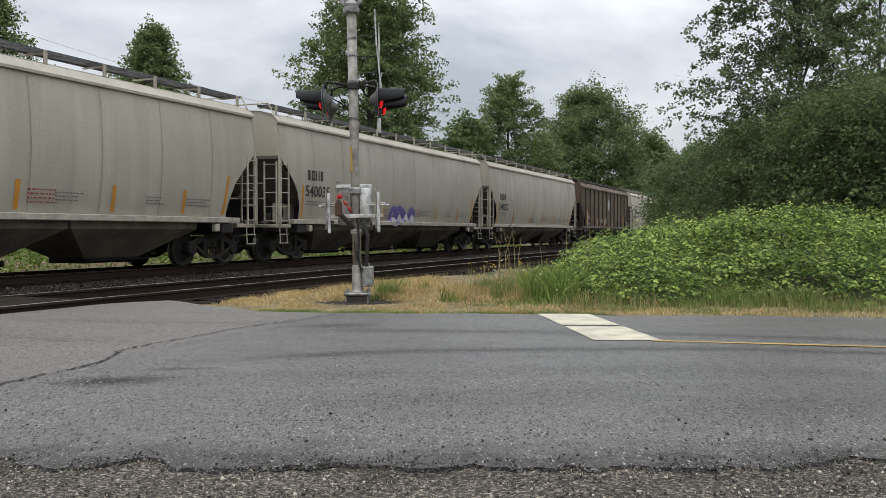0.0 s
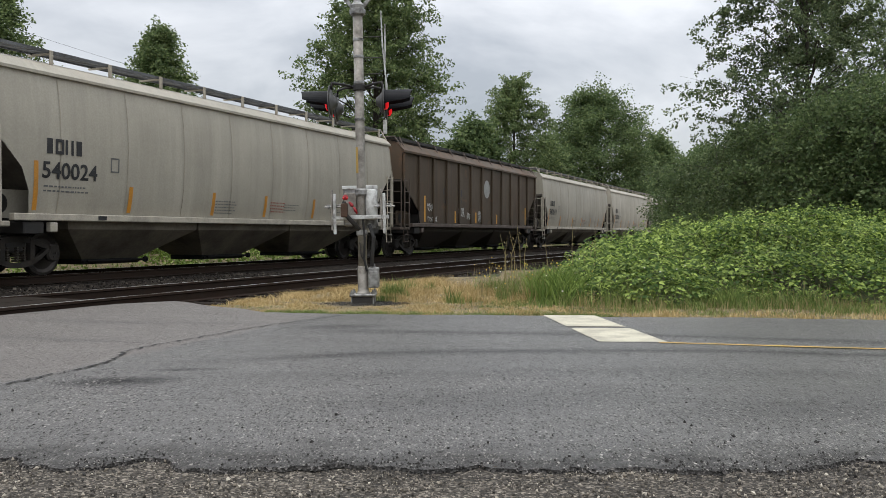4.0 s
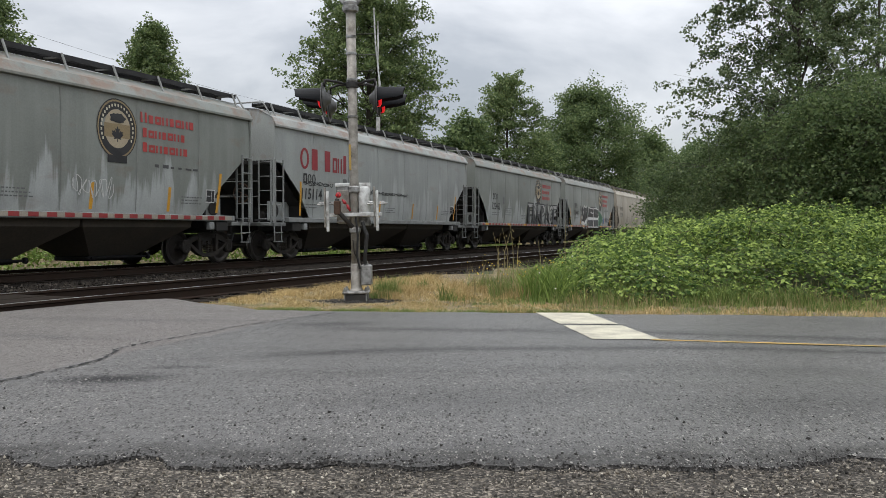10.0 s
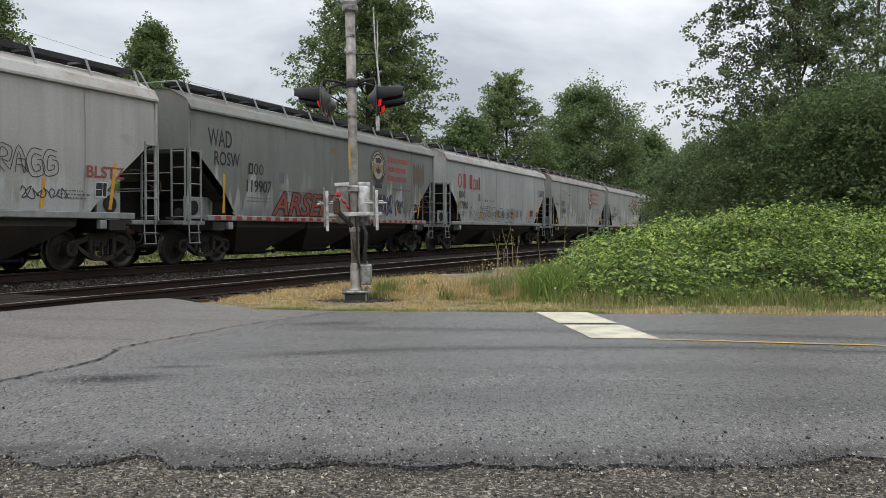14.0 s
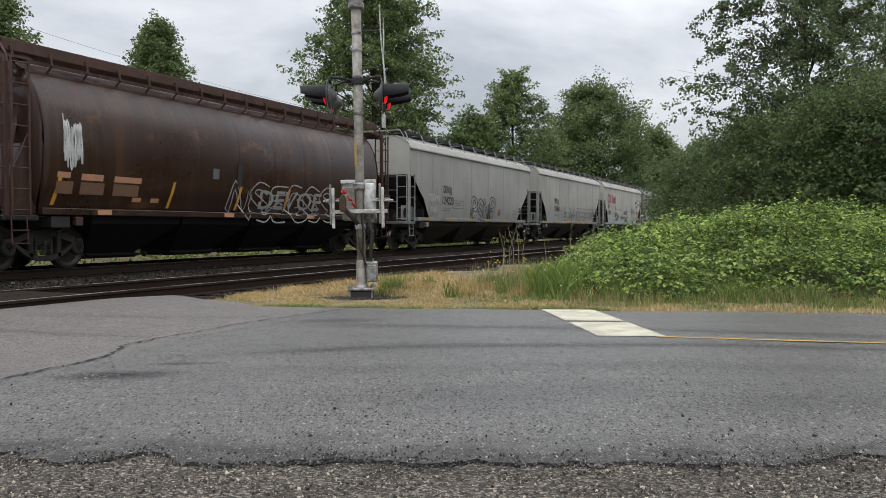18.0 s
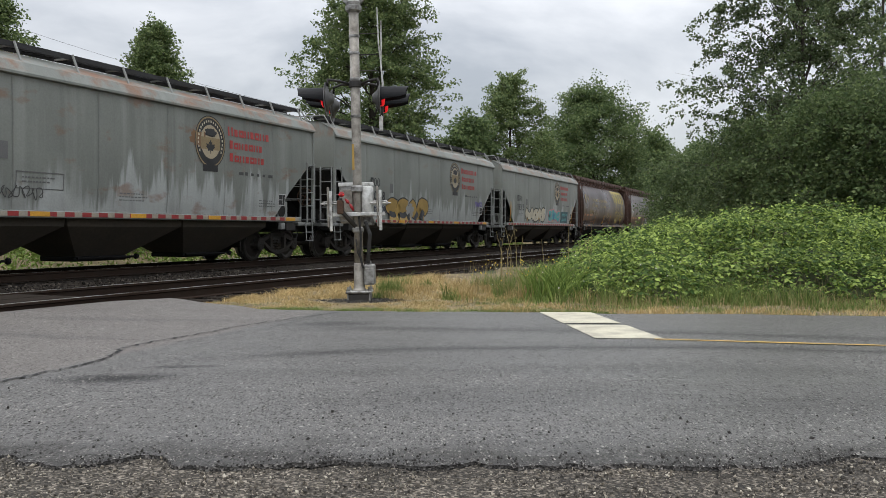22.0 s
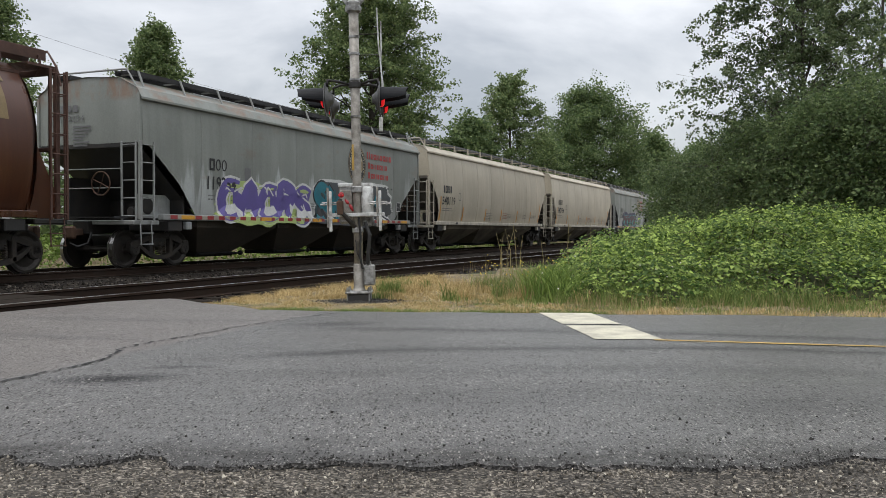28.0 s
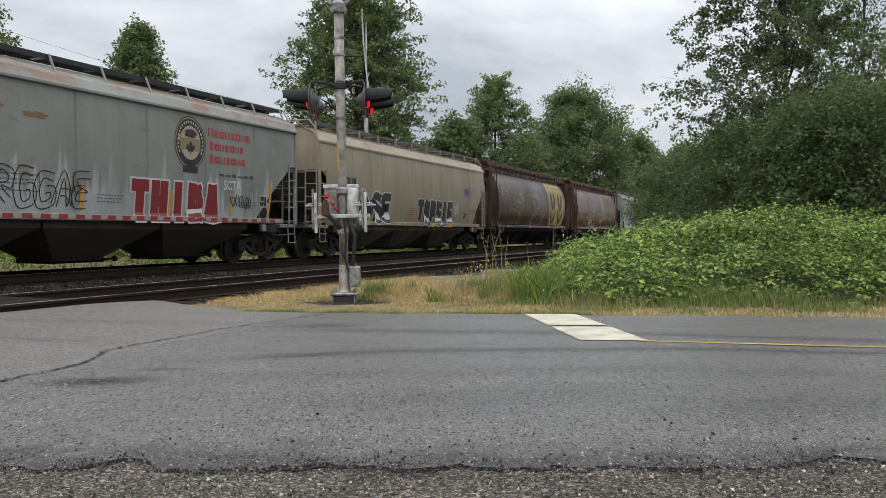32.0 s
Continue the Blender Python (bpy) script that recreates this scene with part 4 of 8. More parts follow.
def hopper_car(shape, paint, trim, under, walkway, label):
    """A covered hopper with all its parts; the train's cars are copies of these."""
    S = SHAPES[shape]
    hb = S["length"] / 2 - INSET
    car = base("hopper_car", Matrix(), label, "railcar", "cars of the grain train")
    skin_end = hb - (0.75 if shape == "drum" else 0.0)
    # near side in panels, far side in one sheet
    n = S["panels"]
    for i in range(n):
        x0, x1 = -skin_end + 2 * skin_end * i / n, -skin_end + 2 * skin_end * (i + 1) / n
        v, f = side_sheet(shape, x0, x1, skin_end, -1, {"ribbed": 0.004, "drum": 0.006, "angled": 0.026}.get(shape, 0.022))
        part("side_panel", sheet("side_panel", v, f, paint, True), None, car)
    if shape in ("round", "angled", "tan"):
        for i in range(1, n):
            x = -skin_end + 2 * skin_end * i / n
            zb, zt = cut_height(shape, skin_end - abs(x)) + 0.02, S["side"][-1][1] - 0.02
            vs = []
            for q in range(9):
                z = zb + (zt - zb) * q / 8
                y = -half_width(shape, z) + 0.008
                vs += [(x - 0.008, y, z), (x + 0.008, y, z)]
            part("weld_seam", Geo().add(vs, [(2 * q, 2 * q + 1, 2 * q + 3, 2 * q + 2) for q in range(8)]), M_SEAM if shape == "round" else M_SEAMGREY, car)
    v, f = side_sheet(shape, -skin_end, skin_end, skin_end, 1, 0.0)
    far = Geo().add(v, f)
    part("far_side", far, paint, car, smooth=True)
    if shape == "ribbed":
        for i in range(n + 1):
            x = -skin_end + 0.12 + (2 * skin_end - 0.24) * i / n
            zb = cut_height(shape, skin_end - abs(x)) + 0.02
            g = Geo().box(x - 0.07, x + 0.07, -1.585, -1.497, max(zb, 1.30), 3.97, 0.02)
            for q in range(9):
                g.box(x - 0.012, x + 0.012, -1.596, -1.58, 1.5 + q * 0.28, 1.524 + q * 0.28)
            part("side_post", g, paint, car)
    # ends: upper wall and slope sheet
    zc = S["cut"][0][1] if shape != "drum" else 1.28
    ring = [(w, z) for w, z in S["side"] + S["roof"] if z >= zc]
    if shape != "drum":
        ring = [(half_width(shape, zc), zc)] + ring
    for sign, end in ((-1, "end_wall"), (1, "end_wall")):
        if shape == "drum":
            pts, g = [], Geo()
            for w, z in ring:
                pts.append((w, z))
            full = [(-w, z) for w, z in pts] + [(w, z) for w, z in reversed(pts[:-1])]
            m = len(full)
            vs = []
            for k, (bulge, sc) in enumerate(((0.0, 1.0), (0.10, 0.92), (0.16, 0.75))):
                vs += [(sign * (skin_end + bulge), y * sc, 2.75 + (z - 2.75) * sc) for y, z in full]
            fs = [(r * m + i, r * m + (i + 1) % m, (r + 1) * m + (i + 1) % m, (r + 1) * m + i) for r in range(2) for i in range(m)]
            fs.append(tuple(range(2 * m, 3 * m)))
            g.add(vs, fs)
            part(end, g, paint, car, smooth=True)
            # open end frame with braces
            g = Geo()
            for y in (-1.38, 1.38):
                g.box(*sorted((sign * hb, sign * (hb - 0.10))), y - 0.05, y + 0.05, 1.1, 4.2, 0.01)
            g.box(*sorted((sign * hb, sign * (hb - 0.12))), -1.4, 1.4, 4.14, 4.26, 0.01)
            g.box(*sorted((sign * hb, sign * (hb - 0.10))), -1.4, 1.4, 2.55, 2.63, 0.01)
            part("end_frame", g, trim, car)
            g = Geo()
            for y in (-1.15, -0.4, 0.4, 1.15):
                g.tube([(sign * (hb - 0.08), y, 1.3), (sign * (skin_end + 0.06), y * 0.9, 3.4)], 0.045, 6)
            part("end_brace", g, trim, car)
            for y0, y1 in ((-1.36, -1.33), (1.33, 1.36)):
                a, b = sign * (hb - 0.10), sign * (skin_end - 0.05)
                out = [(a, 1.15), (a, 1.75), (b, 3.15), (b, 1.15)]
                part("end_gusset", Geo().prism(out if sign < 0 else out[::-1], y0, y1), paint, car)
            a, b = sign * (hb - 0.14), sign * (skin_end + 0.02)
            g = Geo().add([(a, -1.32, 1.30), (a, 1.32, 1.30), (b, 1.32, 3.0), (b, -1.32, 3.0)], [(0, 1, 2, 3)])
            part("slope_sheet", g, paint, car)
            part("end_platform", grating(*sorted((sign * hb, sign * skin_end)), -1.35, 1.35, 4.30, 0.09), trim, car)
            continue
        x = sign * (hb - 0.015)
        full = [(-w, z) for w, z in ring] + [(w, z) for w, z in reversed(ring[:-1])]
        g = Geo().add([(x, y, z) for y, z in full], [tuple(range(len(full)))])
        g.add([(x - sign * 0.05, y, z) for y, z in full], [tuple(reversed(range(len(full))))])
        part(end, g, paint, car)
        xi = sign * (hb - 2.35)
        g = Geo().add([(x, -1.5, zc), (x, 1.5, zc), (xi, 1.36, 1.18), (xi, -1.36, 1.18)], [(0, 1, 2, 3)])
        g.box(*sorted((x, x - sign * 0.12)), -1.48, 1.48, zc - 0.10, zc + 0.02, 0.01)
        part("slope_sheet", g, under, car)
        # shear plate with its round opening
        g = Geo().box(*sorted((sign * (hb - 0.55), sign * (hb - 2.0))), -0.98, -0.95, 1.2, 1.78, 0.01)
        part("shear_plate", g, paint, car)
        g = Geo().box(*sorted((sign * (hb - 1.72), sign * (hb - 1.78))), -1.40, 1.40, 0.98, 1.80, 0.01)
        part("end_bulkhead", g, M_BLACK, car)
        part("shear_plate", Geo().box(*sorted((sign * (hb - 0.35), sign * (hb - 2.0))), 0.95, 0.98, 1.1, 2.2, 0.01), M_BLACK, car)
        g = Geo().lathe([(0.19, 0.0), (0.21, 0.012), (0.17, 0.02)], 18, Matrix.Translation((sign * (hb - 0.9), -0.985, 1.5)) @ pose(0, 0, 0, 90))
        part("plate_opening", g, M_BLACK, car)
        if shape in ("angled", "round", "tan"):
            # corner post and its gusset
            for y in (-1.565, 1.565):
                g = Geo().box(*sorted((sign * (hb - 0.05), sign * (hb + 0.03))), y - 0.035, y + 0.035, 1.15, 4.1 if shape == "angled" else 3.2, 0.01)
                part("corner_post", g, paint, car)
    # roof
    roof = S["roof"]
    full = [(-w, z) for w, z in roof] + [(w, z) for w, z in reversed(roof[:-1])]
    m = len(full)
    vs, xs = [], [-skin_end - 0.02 + (2 * skin_end + 0.04) * i / 8 for i in range(9)]
    for x in xs:
        vs += [(x, y, z) for y, z in full]
    g = Geo().add(vs, [(i * m + j, (i + 1) * m + j, (i + 1) * m + j + 1, i * m + j + 1) for i in range(8) for j in range(m - 1)])
    if shape == "drum":
        g.f = [tuple(reversed(q)) for q in g.f]
    part("roof", g, paint, car)
    # hatch trough
    g = Geo().prism([(-skin_end + 0.7, 4.40), (skin_end - 0.7, 4.40), (skin_end - 0.75, 4.56), (-skin_end + 0.75, 4.56)], -0.27, 0.27)
    for i in range(9):
        x = -skin_end + 1.4 + i * (2 * skin_end - 2.8) / 8
        g.box(x - 0.05, x + 0.05, -0.34, 0.34, 4.36, 4.59, 0.01)
    part("hatch_cover", g, walkway, car)
    # running boards and their brackets
    zw = S["walk"]
    for sign in (-1, 1):
        y0, y1 = sorted((sign * 0.70, sign * 1.20))
        part("running_board", grating(-hb + 0.15, hb - 0.15, y0, y1, zw, 0.14, {"round": 0.055, "tan": 0.055, "drum": 0.20}.get(shape, 0.10)), walkway, car)
    nb = 11 if shape != "drum" else 17
    g = Geo()
    if shape in ("round", "tan"):
        g.box(-0.04, 0.04, -1.26, -1.20, 4.20, zw, 0.01).box(-0.03, 0.03, -1.22, -0.6, zw - 0.08, zw - 0.045)
    elif shape == "drum":
        g.tube([(0, -1.02, zw - 0.05), (0, -1.22, zw - 0.12), (0.0, -1.27, zw - 0.36), (0.0, -1.12, zw - 0.52)], 0.028, 5).box(-0.03, 0.03, -1.1, -0.6, zw - 0.09, zw - 0.045)
    else:
        g.tube([(0, -1.44, 4.16), (0, -1.22, zw + 0.01)], 0.028, 5).box(-0.025, 0.025, -1.14, -0.6, zw - 0.08, zw - 0.045)
    bracket = g.mesh("walkway_bracket", trim)
    for i in range(nb):
        b = part("walkway_bracket", bracket, None, car)
        b.location.x = -hb + 0.35 + (2 * hb - 0.7) * i / (nb - 1)
    if shape == "drum":
        part("roof_edge", Geo().box(-hb + 0.15, hb - 0.15, -1.16, -1.10, zw - 0.07, zw + 0.035, 0.008), trim, car)
        part("gutter", Geo().box(-skin_end, skin_end, -1.13, -1.06, 4.06, 4.13, 0.01), trim, car)
    # roof end rails
    for sign in (-1, 1):
        g = Geo()
        x = sign * (hb - 0.06)
        g.tube([(x, -1.52, 3.9), (x, -1.40, 4.30), (x, -1.15, zw + 0.02), (x, 1.15, zw + 0.02), (x, 1.40, 4.30), (x, 1.52, 3.9)], 0.024, 6)
        part("roof_grab_rail", g, trim, car)
    # sills
    for sign in (-1, 1):
        y0, y1 = sorted((sign * 1.44, sign * 1.60))
        part("side_sill", Geo().box(-hb + 0.75, hb - 0.75, y0, y1, 1.15, 1.295, 0.015), trim if shape != "drum" else paint, car)
    part("centre_sill", Geo().box(-hb - 0.25, hb + 0.25, -0.24, 0.24, 0.82, 1.12, 0.02), M_BLACK, car)
    for sign in (-1, 1):
        # end platform, corner step and side bolster
        a, b = sorted((sign * (hb - 0.75), sign * (hb + 0.12)))
        part("end_sill", Geo().box(a, b, -1.50, 1.50, 1.03, 1.14, 0.02), M_BLACK if shape == "drum" else trim, car)
        g = Geo().box(*sorted((sign * (hb - 1.0), sign * (hb - 1.5))), -1.56, -0.3, 0.88, 1.13, 0.02)
        part("body_bolster", g, M_BLACK, car)
        part("jack_pad", Geo().box(*sorted((sign * (hb - 1.62), sign * (hb - 1.82))), -1.60, -1.46, 0.92, 1.12, 0.02), trim, car)
        # coupler with its knuckle
        g = Geo().box(*sorted((sign * (hb + 0.2), sign * (hb + INSET - 0.12))), -0.08, 0.08, 0.78, 0.94, 0.02)
        g.box(*sorted((sign * (hb + INSET - 0.16), sign * (hb + INSET - 0.01))), -0.17, 0.17, 0.70, 1.0, 0.04)
        part("coupler", g, M_RUSTY, car)
        g = Geo().tube([(sign * (hb + 0.22), -0.32, 0.85), (sign * (hb + 0.35), -0.33, 0.60), (sign * (hb + 0.55), -0.22, 0.52), (sign * (hb + INSET), -0.1, 0.60)], 0.025, 6)
        part("brake_hose", g, M_CABLE, car)
        # corner ladders
        lt = trim
        ladder(car, sign * (hb + 0.0), sign * (hb - 0.42), -1.615, 1.12, 2.98 if shape != "drum" else 4.2, "x", lt, 5 if shape != "drum" else 8)
        ladder(car, -1.50, -1.08, sign * (hb + 0.05), 1.12, 2.98 if shape != "drum" else 4.2, "y", lt, 5 if shape != "drum" else 8)
        g = Geo()
        for q in (0.03, 0.40):
            g.tube([(sign * (hb - q), -1.55, 1.13), (sign * (hb - q), -1.58, 0.56)], 0.016, 5)
        for z in (0.58, 0.84):
            g.box(*sorted((sign * (hb - 0.02), sign * (hb - 0.42))), -1.61, -1.54, z - 0.012, z + 0.012)
        part("sill_step", g, lt, car)
        g = Geo()
        for z in (1.9, 2.35):
            g.tube([(sign * (hb + 0.06), -1.05, z), (sign * (hb + 0.09), 0.0, z), (sign * (hb + 0.06), 1.05, z)], 0.014, 5)
        part("end_grab_iron", g, lt, car)
        part("cross_platform", grating(*sorted((sign * (hb + 0.02), sign * (hb + 0.42))), -1.2, 1.2, 1.22, 0.06), walkway, car)
    # brake wheel and gear at the rear end
    g = Geo()
    ring = [(-hb - 0.16, -0.55 + 0.28 * math.cos(a * math.pi / 8), 2.0 + 0.28 * math.sin(a * math.pi / 8)) for a in range(17)]
    g.tube(ring, 0.018, 6)
    for a in range(4):
        w = a * math.pi / 2 + 0.4
        g.tube([(-hb - 0.14, -0.55, 2.0), (-hb - 0.16, -0.55 + 0.28 * math.cos(w), 2.0 + 0.28 * math.sin(w))], 0.012, 4)
    part("brake_wheel", g, M_RUSTY, car)
    g = Geo().lathe([(0.10, 0.0), (0.14, 0.03), (0.14, 0.38), (0.10, 0.42)], 12, Matrix.Translation((-hb + 0.7, -0.65, 1.35)) @ pose(0, 0, 0, 0, 90))
    g.tube([(-hb + 0.3, -0.7, 1.2), (-hb + 1.2, -0.7, 1.22), (-hb + 1.9, -0.6, 1.5)], 0.02, 5)
    part("brake_cylinder", g, M_BLACK, car)
    # discharge hoppers
    nb = S["bays"]
    span = hb - 2.25
    for i in range(nb):
        a, b = -span + 2 * span * i / nb, -span + 2 * span * (i + 1) / nb
        c = (a + b) / 2
        g = Geo()
        if shape == "drum":
            lo, wl, zl = (b - a) * 0.27, 0.45, 0.27
        else:
            lo, wl, zl = (b - a) * 0.20, 0.50, 0.28
        tops = [(a + 0.01, -1.40, 1.30), (b - 0.01, -1.40, 1.30), (b - 0.01, 1.40, 1.30), (a + 0.01, 1.40, 1.30)]
        mids = [(a + 0.05, -1.36, 0.98), (b - 0.05, -1.36, 0.98), (b - 0.05, 1.36, 0.98), (a + 0.05, 1.36, 0.98)]
        bots = [(c - lo, -wl, zl), (c + lo, -wl, zl), (c + lo, wl, zl), (c - lo, wl, zl)]
        g.add(tops + mids + bots, [(0, 4, 5, 1), (1, 5, 6, 2), (2, 6, 7, 3), (3, 7, 4, 0), (4, 8, 9, 5), (5, 9, 10, 6), (6, 10, 11, 7), (7, 11, 8, 4), (8, 11, 10, 9)])
        hop = part("hopper_bay", g, {"drum": M_HOPPERBLACK, "round": M_BAY, "tan": M_BAY}.get(shape, M_HOPPERDARK), car)
        g = Geo().box(c - lo - 0.06, c + lo + 0.06, -wl - 0.05, wl + 0.05, zl - 0.10, zl + 0.02, 0.02)
        g.box(c - 0.9, c + 0.9, -wl - 0.10, -wl - 0.02, zl - 0.07, zl - 0.01, 0.01)
        g.tube([(c - 0.9, -wl - 0.2, zl - 0.02), (c + 0.9, -wl - 0.2, zl - 0.02)], 0.03, 6)
        g.lathe([(0.05, 0.0), (0.07, 0.02), (0.07, 0.08), (0.04, 0.10)], 8, Matrix.Translation((c + 0.92, -wl - 0.2, zl - 0.02)) @ pose(0, 0, 0, 0, 90))
        part("outlet_gate", g, M_HOPPERBLACK, hop)
    for sign in (-1, 1):
        truck(car, sign * (hb - 1.25))
    return car


# ---- paint for the cars and the train's make-up ----
BEIGE, GREY, TAN, BROWN, RIB = (0.505, 0.450, 0.350), (0.236, 0.250, 0.226), (0.34, 0.285, 0.20), (0.040, 0.017, 0.010), (0.084, 0.059, 0.036)
P_ROUND = car_paint("beige_hopper_paint", BEIGE, 1, rust=0.02, streak=0.25, grime=0.35)
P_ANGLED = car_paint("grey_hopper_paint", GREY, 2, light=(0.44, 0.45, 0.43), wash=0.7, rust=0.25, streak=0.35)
P_TAN = car_paint("tan_hopper_paint", TAN, 3, rust=0.1, streak=0.6)
P_BROWN = car_paint("brown_drum_paint", BROWN, 4, rust=0.5, streak=0.8, rough=0.22)
P_RIB = car_paint("brown_ribbed_paint", RIB, 5, rust=0.3, streak=0.6, rough=0.6)
T_BEIGE = grainy("beige_trim", (0.46, 0.42, 0.34), 0.55, dirt=(0.10, 0.085, 0.07), amount=0.5)
T_TAN = grainy("tan_trim", (0.33, 0.285, 0.21), 0.55, dirt=(0.09, 0.075, 0.06), amount=0.5)
T_GREY = grainy("grey_trim", (0.27, 0.28, 0.27), 0.55, dirt=(0.08, 0.07, 0.06), amount=0.5)
T_BROWN = grainy("brown_trim", (0.075, 0.032, 0.020), 0.65, dirt=(0.03, 0.022, 0.017), amount=0.6)
T_RIB = grainy("brown_ribbed_trim", (0.10, 0.075, 0.06), 0.6, amount=0.4)
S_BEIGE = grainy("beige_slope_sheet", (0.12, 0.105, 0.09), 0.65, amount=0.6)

KINDS = {
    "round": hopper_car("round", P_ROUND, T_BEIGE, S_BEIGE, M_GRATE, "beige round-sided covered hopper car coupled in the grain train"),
    "angled": hopper_car("angled", P_ANGLED, T_GREY, M_BLACK, M_DARKGRATE, "grey covered hopper car with scuffed paint on the main track"),
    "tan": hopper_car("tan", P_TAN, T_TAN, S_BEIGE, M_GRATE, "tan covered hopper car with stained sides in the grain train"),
    "drum": hopper_car("drum", P_BROWN, T_BROWN, M_BLACK, T_BROWN, "brown cylindrical grain hopper car with rusty roof walkway"),
    "ribbed": hopper_car("ribbed", P_RIB, T_RIB, M_BLACK, M_BLACK, "brown covered hopper car with exterior posts"),
}
# couplings at the start, in lengths of 18.6 m from where the rails pass the camera
COUPLINGS = [6.45, 5.45, 4.45, 3.42, 2.41, 1.433, 0.42, -0.575, -1.579, -2.545, -3.513, -4.466, -5.363, -6.263, -7.168, -8.071, -8.973, -9.902, -10.802, -11.71, -12.627, -13.575,
             -14.55, -15.469, -16.378, -17.289, -18.201, -19.115, -20.01, -21.037, -22.008, -22.922, -23.959, -24.903, -25.879, -26.79]
ORDER = "round round ribbed round round round round ribbed round round tan angled angled angled angled angled angled angled angled angled angled drum drum angled angled angled angled angled round round angled drum drum tan angled"
TRAIN, TEMPLATES = [], {}
TURN = math.degrees(math.atan2(COS, SIN))


def car_pose(s):
    return Matrix.Translation(track(s, TRAIN_P, RAIL_TOP)) @ pose(0, 0, 0, 0, 0, TURN)


for front, rear, kind in zip(COUPLINGS, COUPLINGS[1:], ORDER.split()):
    start = 18.6 * (front + rear) / 2 - 5.94 + INSET
    first = KINDS.pop(kind, None)
    if first:
        TEMPLATES[kind] = first
        first.matrix_basis = car_pose(start)
        TRAIN.append((first, start, kind))
    else:
        TRAIN.append((copy_thing(TEMPLATES[kind], car_pose(start)), start, kind))


# ---- lettering, emblems and spray paint on the cars ----
PAINTS = {}


def spray(name, colour, rough=0.5):
    if name not in PAINTS:
        PAINTS[name] = grainy(name, colour, rough, dirt=tuple(c * 0.5 + 0.05 for c in colour), amount=0.45, scale=2.5, bump=0.05)
    return PAINTS[name]


INK, WHITE, CREAM = spray("black_lettering", (0.018, 0.018, 0.02)), spray("white_spray", (0.62, 0.62, 0.60)), spray("cream_spray", (0.60, 0.55, 0.42))
CRIMSON = spray("crimson_lettering", (0.30, 0.022, 0.03))
RED, REDTAPE, AMBER = spray("faded_red_lettering", (0.42, 0.045, 0.04)), spray("red_reflective_tape", (0.30, 0.03, 0.03)), spray("amber_reflective_tape", (0.66, 0.33, 0.03))
DULLTAPE, ORANGE = spray("dirty_white_tape", (0.36, 0.32, 0.26)), spray("orange_reflective_tape", (0.56, 0.25, 0.03))
GOLD, STRAW, SILVER = spray("gold_lettering", (0.42, 0.34, 0.14)), spray("straw_yellow_panel", (0.44, 0.37, 0.10)), spray("silver_spray", (0.36, 0.36, 0.35))
GREEN, BLUE, TEAL, PURPLE = spray("green_spray", (0.02, 0.13, 0.06)), spray("blue_spray", (0.06, 0.16, 0.36)), spray("teal_spray", (0.10, 0.42, 0.42)), spray("purple_spray", (0.13, 0.10, 0.32))
MAROON, PINK, OCHRE, NAVY = spray("maroon_spray", (0.13, 0.05, 0.06)), spray("pink_spray", (0.62, 0.25, 0.28)), spray("ochre_spray", (0.42, 0.27, 0.07)), spray("navy_spray", (0.02, 0.02, 0.07))
DEEPTEAL = spray("deep_teal_spray", (0.015, 0.17, 0.22))
LIME, PEACH, DARKTEAL, RUSTPAINT = spray("lime_spray", (0.42, 0.52, 0.18)), spray("peach_patch", (0.55, 0.28, 0.16)), spray("dark_teal_spray", (0.03, 0.10, 0.12)), spray("rust_red_spray", (0.30, 0.07, 0.05))
FADED, GREYINK = spray("faded_black_lettering", (0.07, 0.07, 0.07)), spray("grey_lettering", (0.14, 0.14, 0.14))
DEEPRED, SLATE = spray("deep_red_spray", (0.24, 0.018, 0.022)), spray("slate_spray", (0.075, 0.08, 0.085))
TANFIELD, OLDTAN = spray("tan_emblem_paint", (0.43, 0.36, 0.25)), spray("old_gold_emblem_paint", (0.28, 0.21, 0.11))
OLDRUST = spray("old_rust", (0.21, 0.115, 0.055))
DULLRUST = spray("dull_rust", (0.125, 0.092, 0.062))
MUD = spray("muddy_patch", (0.20, 0.11, 0.065))


def worn_paint(name, colour, under, share):
    """Old lettering paint, flaked in upright streaks down to the paint under it."""
    m = grainy(name, colour, 0.5)
    k = Nodes(m)
    v = k.noise(k.coord((2.6, 1.0, 0.5)), 1.0, 6, 0.7)
    c = k.mix(k.ramp(v, (share - 0.06, 1.0), (share + 0.08, 0.0)), colour, under)
    k.put("Base Color", k.mix(k.ramp(k.noise(k.coord(), 3.0, 4), (0.35, 0.0), (0.7, 0.5)), c, tuple(x * 0.55 for x in colour)))
    return m


GOLD, STRAW = worn_paint("gold_lettering", (0.38, 0.30, 0.13), (0.055, 0.027, 0.017), 0.46), worn_paint("straw_yellow_panel", (0.46, 0.37, 0.10), (0.10, 0.06, 0.03), 0.38)
LETTERS = {}


def lettering(words, offset=0.0, res=3):
    """Flat letters of the built-in font, fitted into a unit box: vertices in 0..1 and faces."""
    key = (words, offset)
    if key not in LETTERS:
        cu = bpy.data.curves.new("lettering", "FONT")
        cu.body, cu.size, cu.offset, cu.resolution_u = words, 1.0, offset, res
        ob = new("lettering", cu)
        me = bpy.data.meshes.new_from_object(ob)
        v = np.array([a.co[:2] for a in me.vertices])
        f = [tuple(q.vertices) for q in me.polygons]
        bpy.data.objects.remove(ob)
        bpy.data.curves.remove(cu)
        bpy.data.meshes.remove(me)
        LETTERS[key] = (v, f)
    return LETTERS[key]


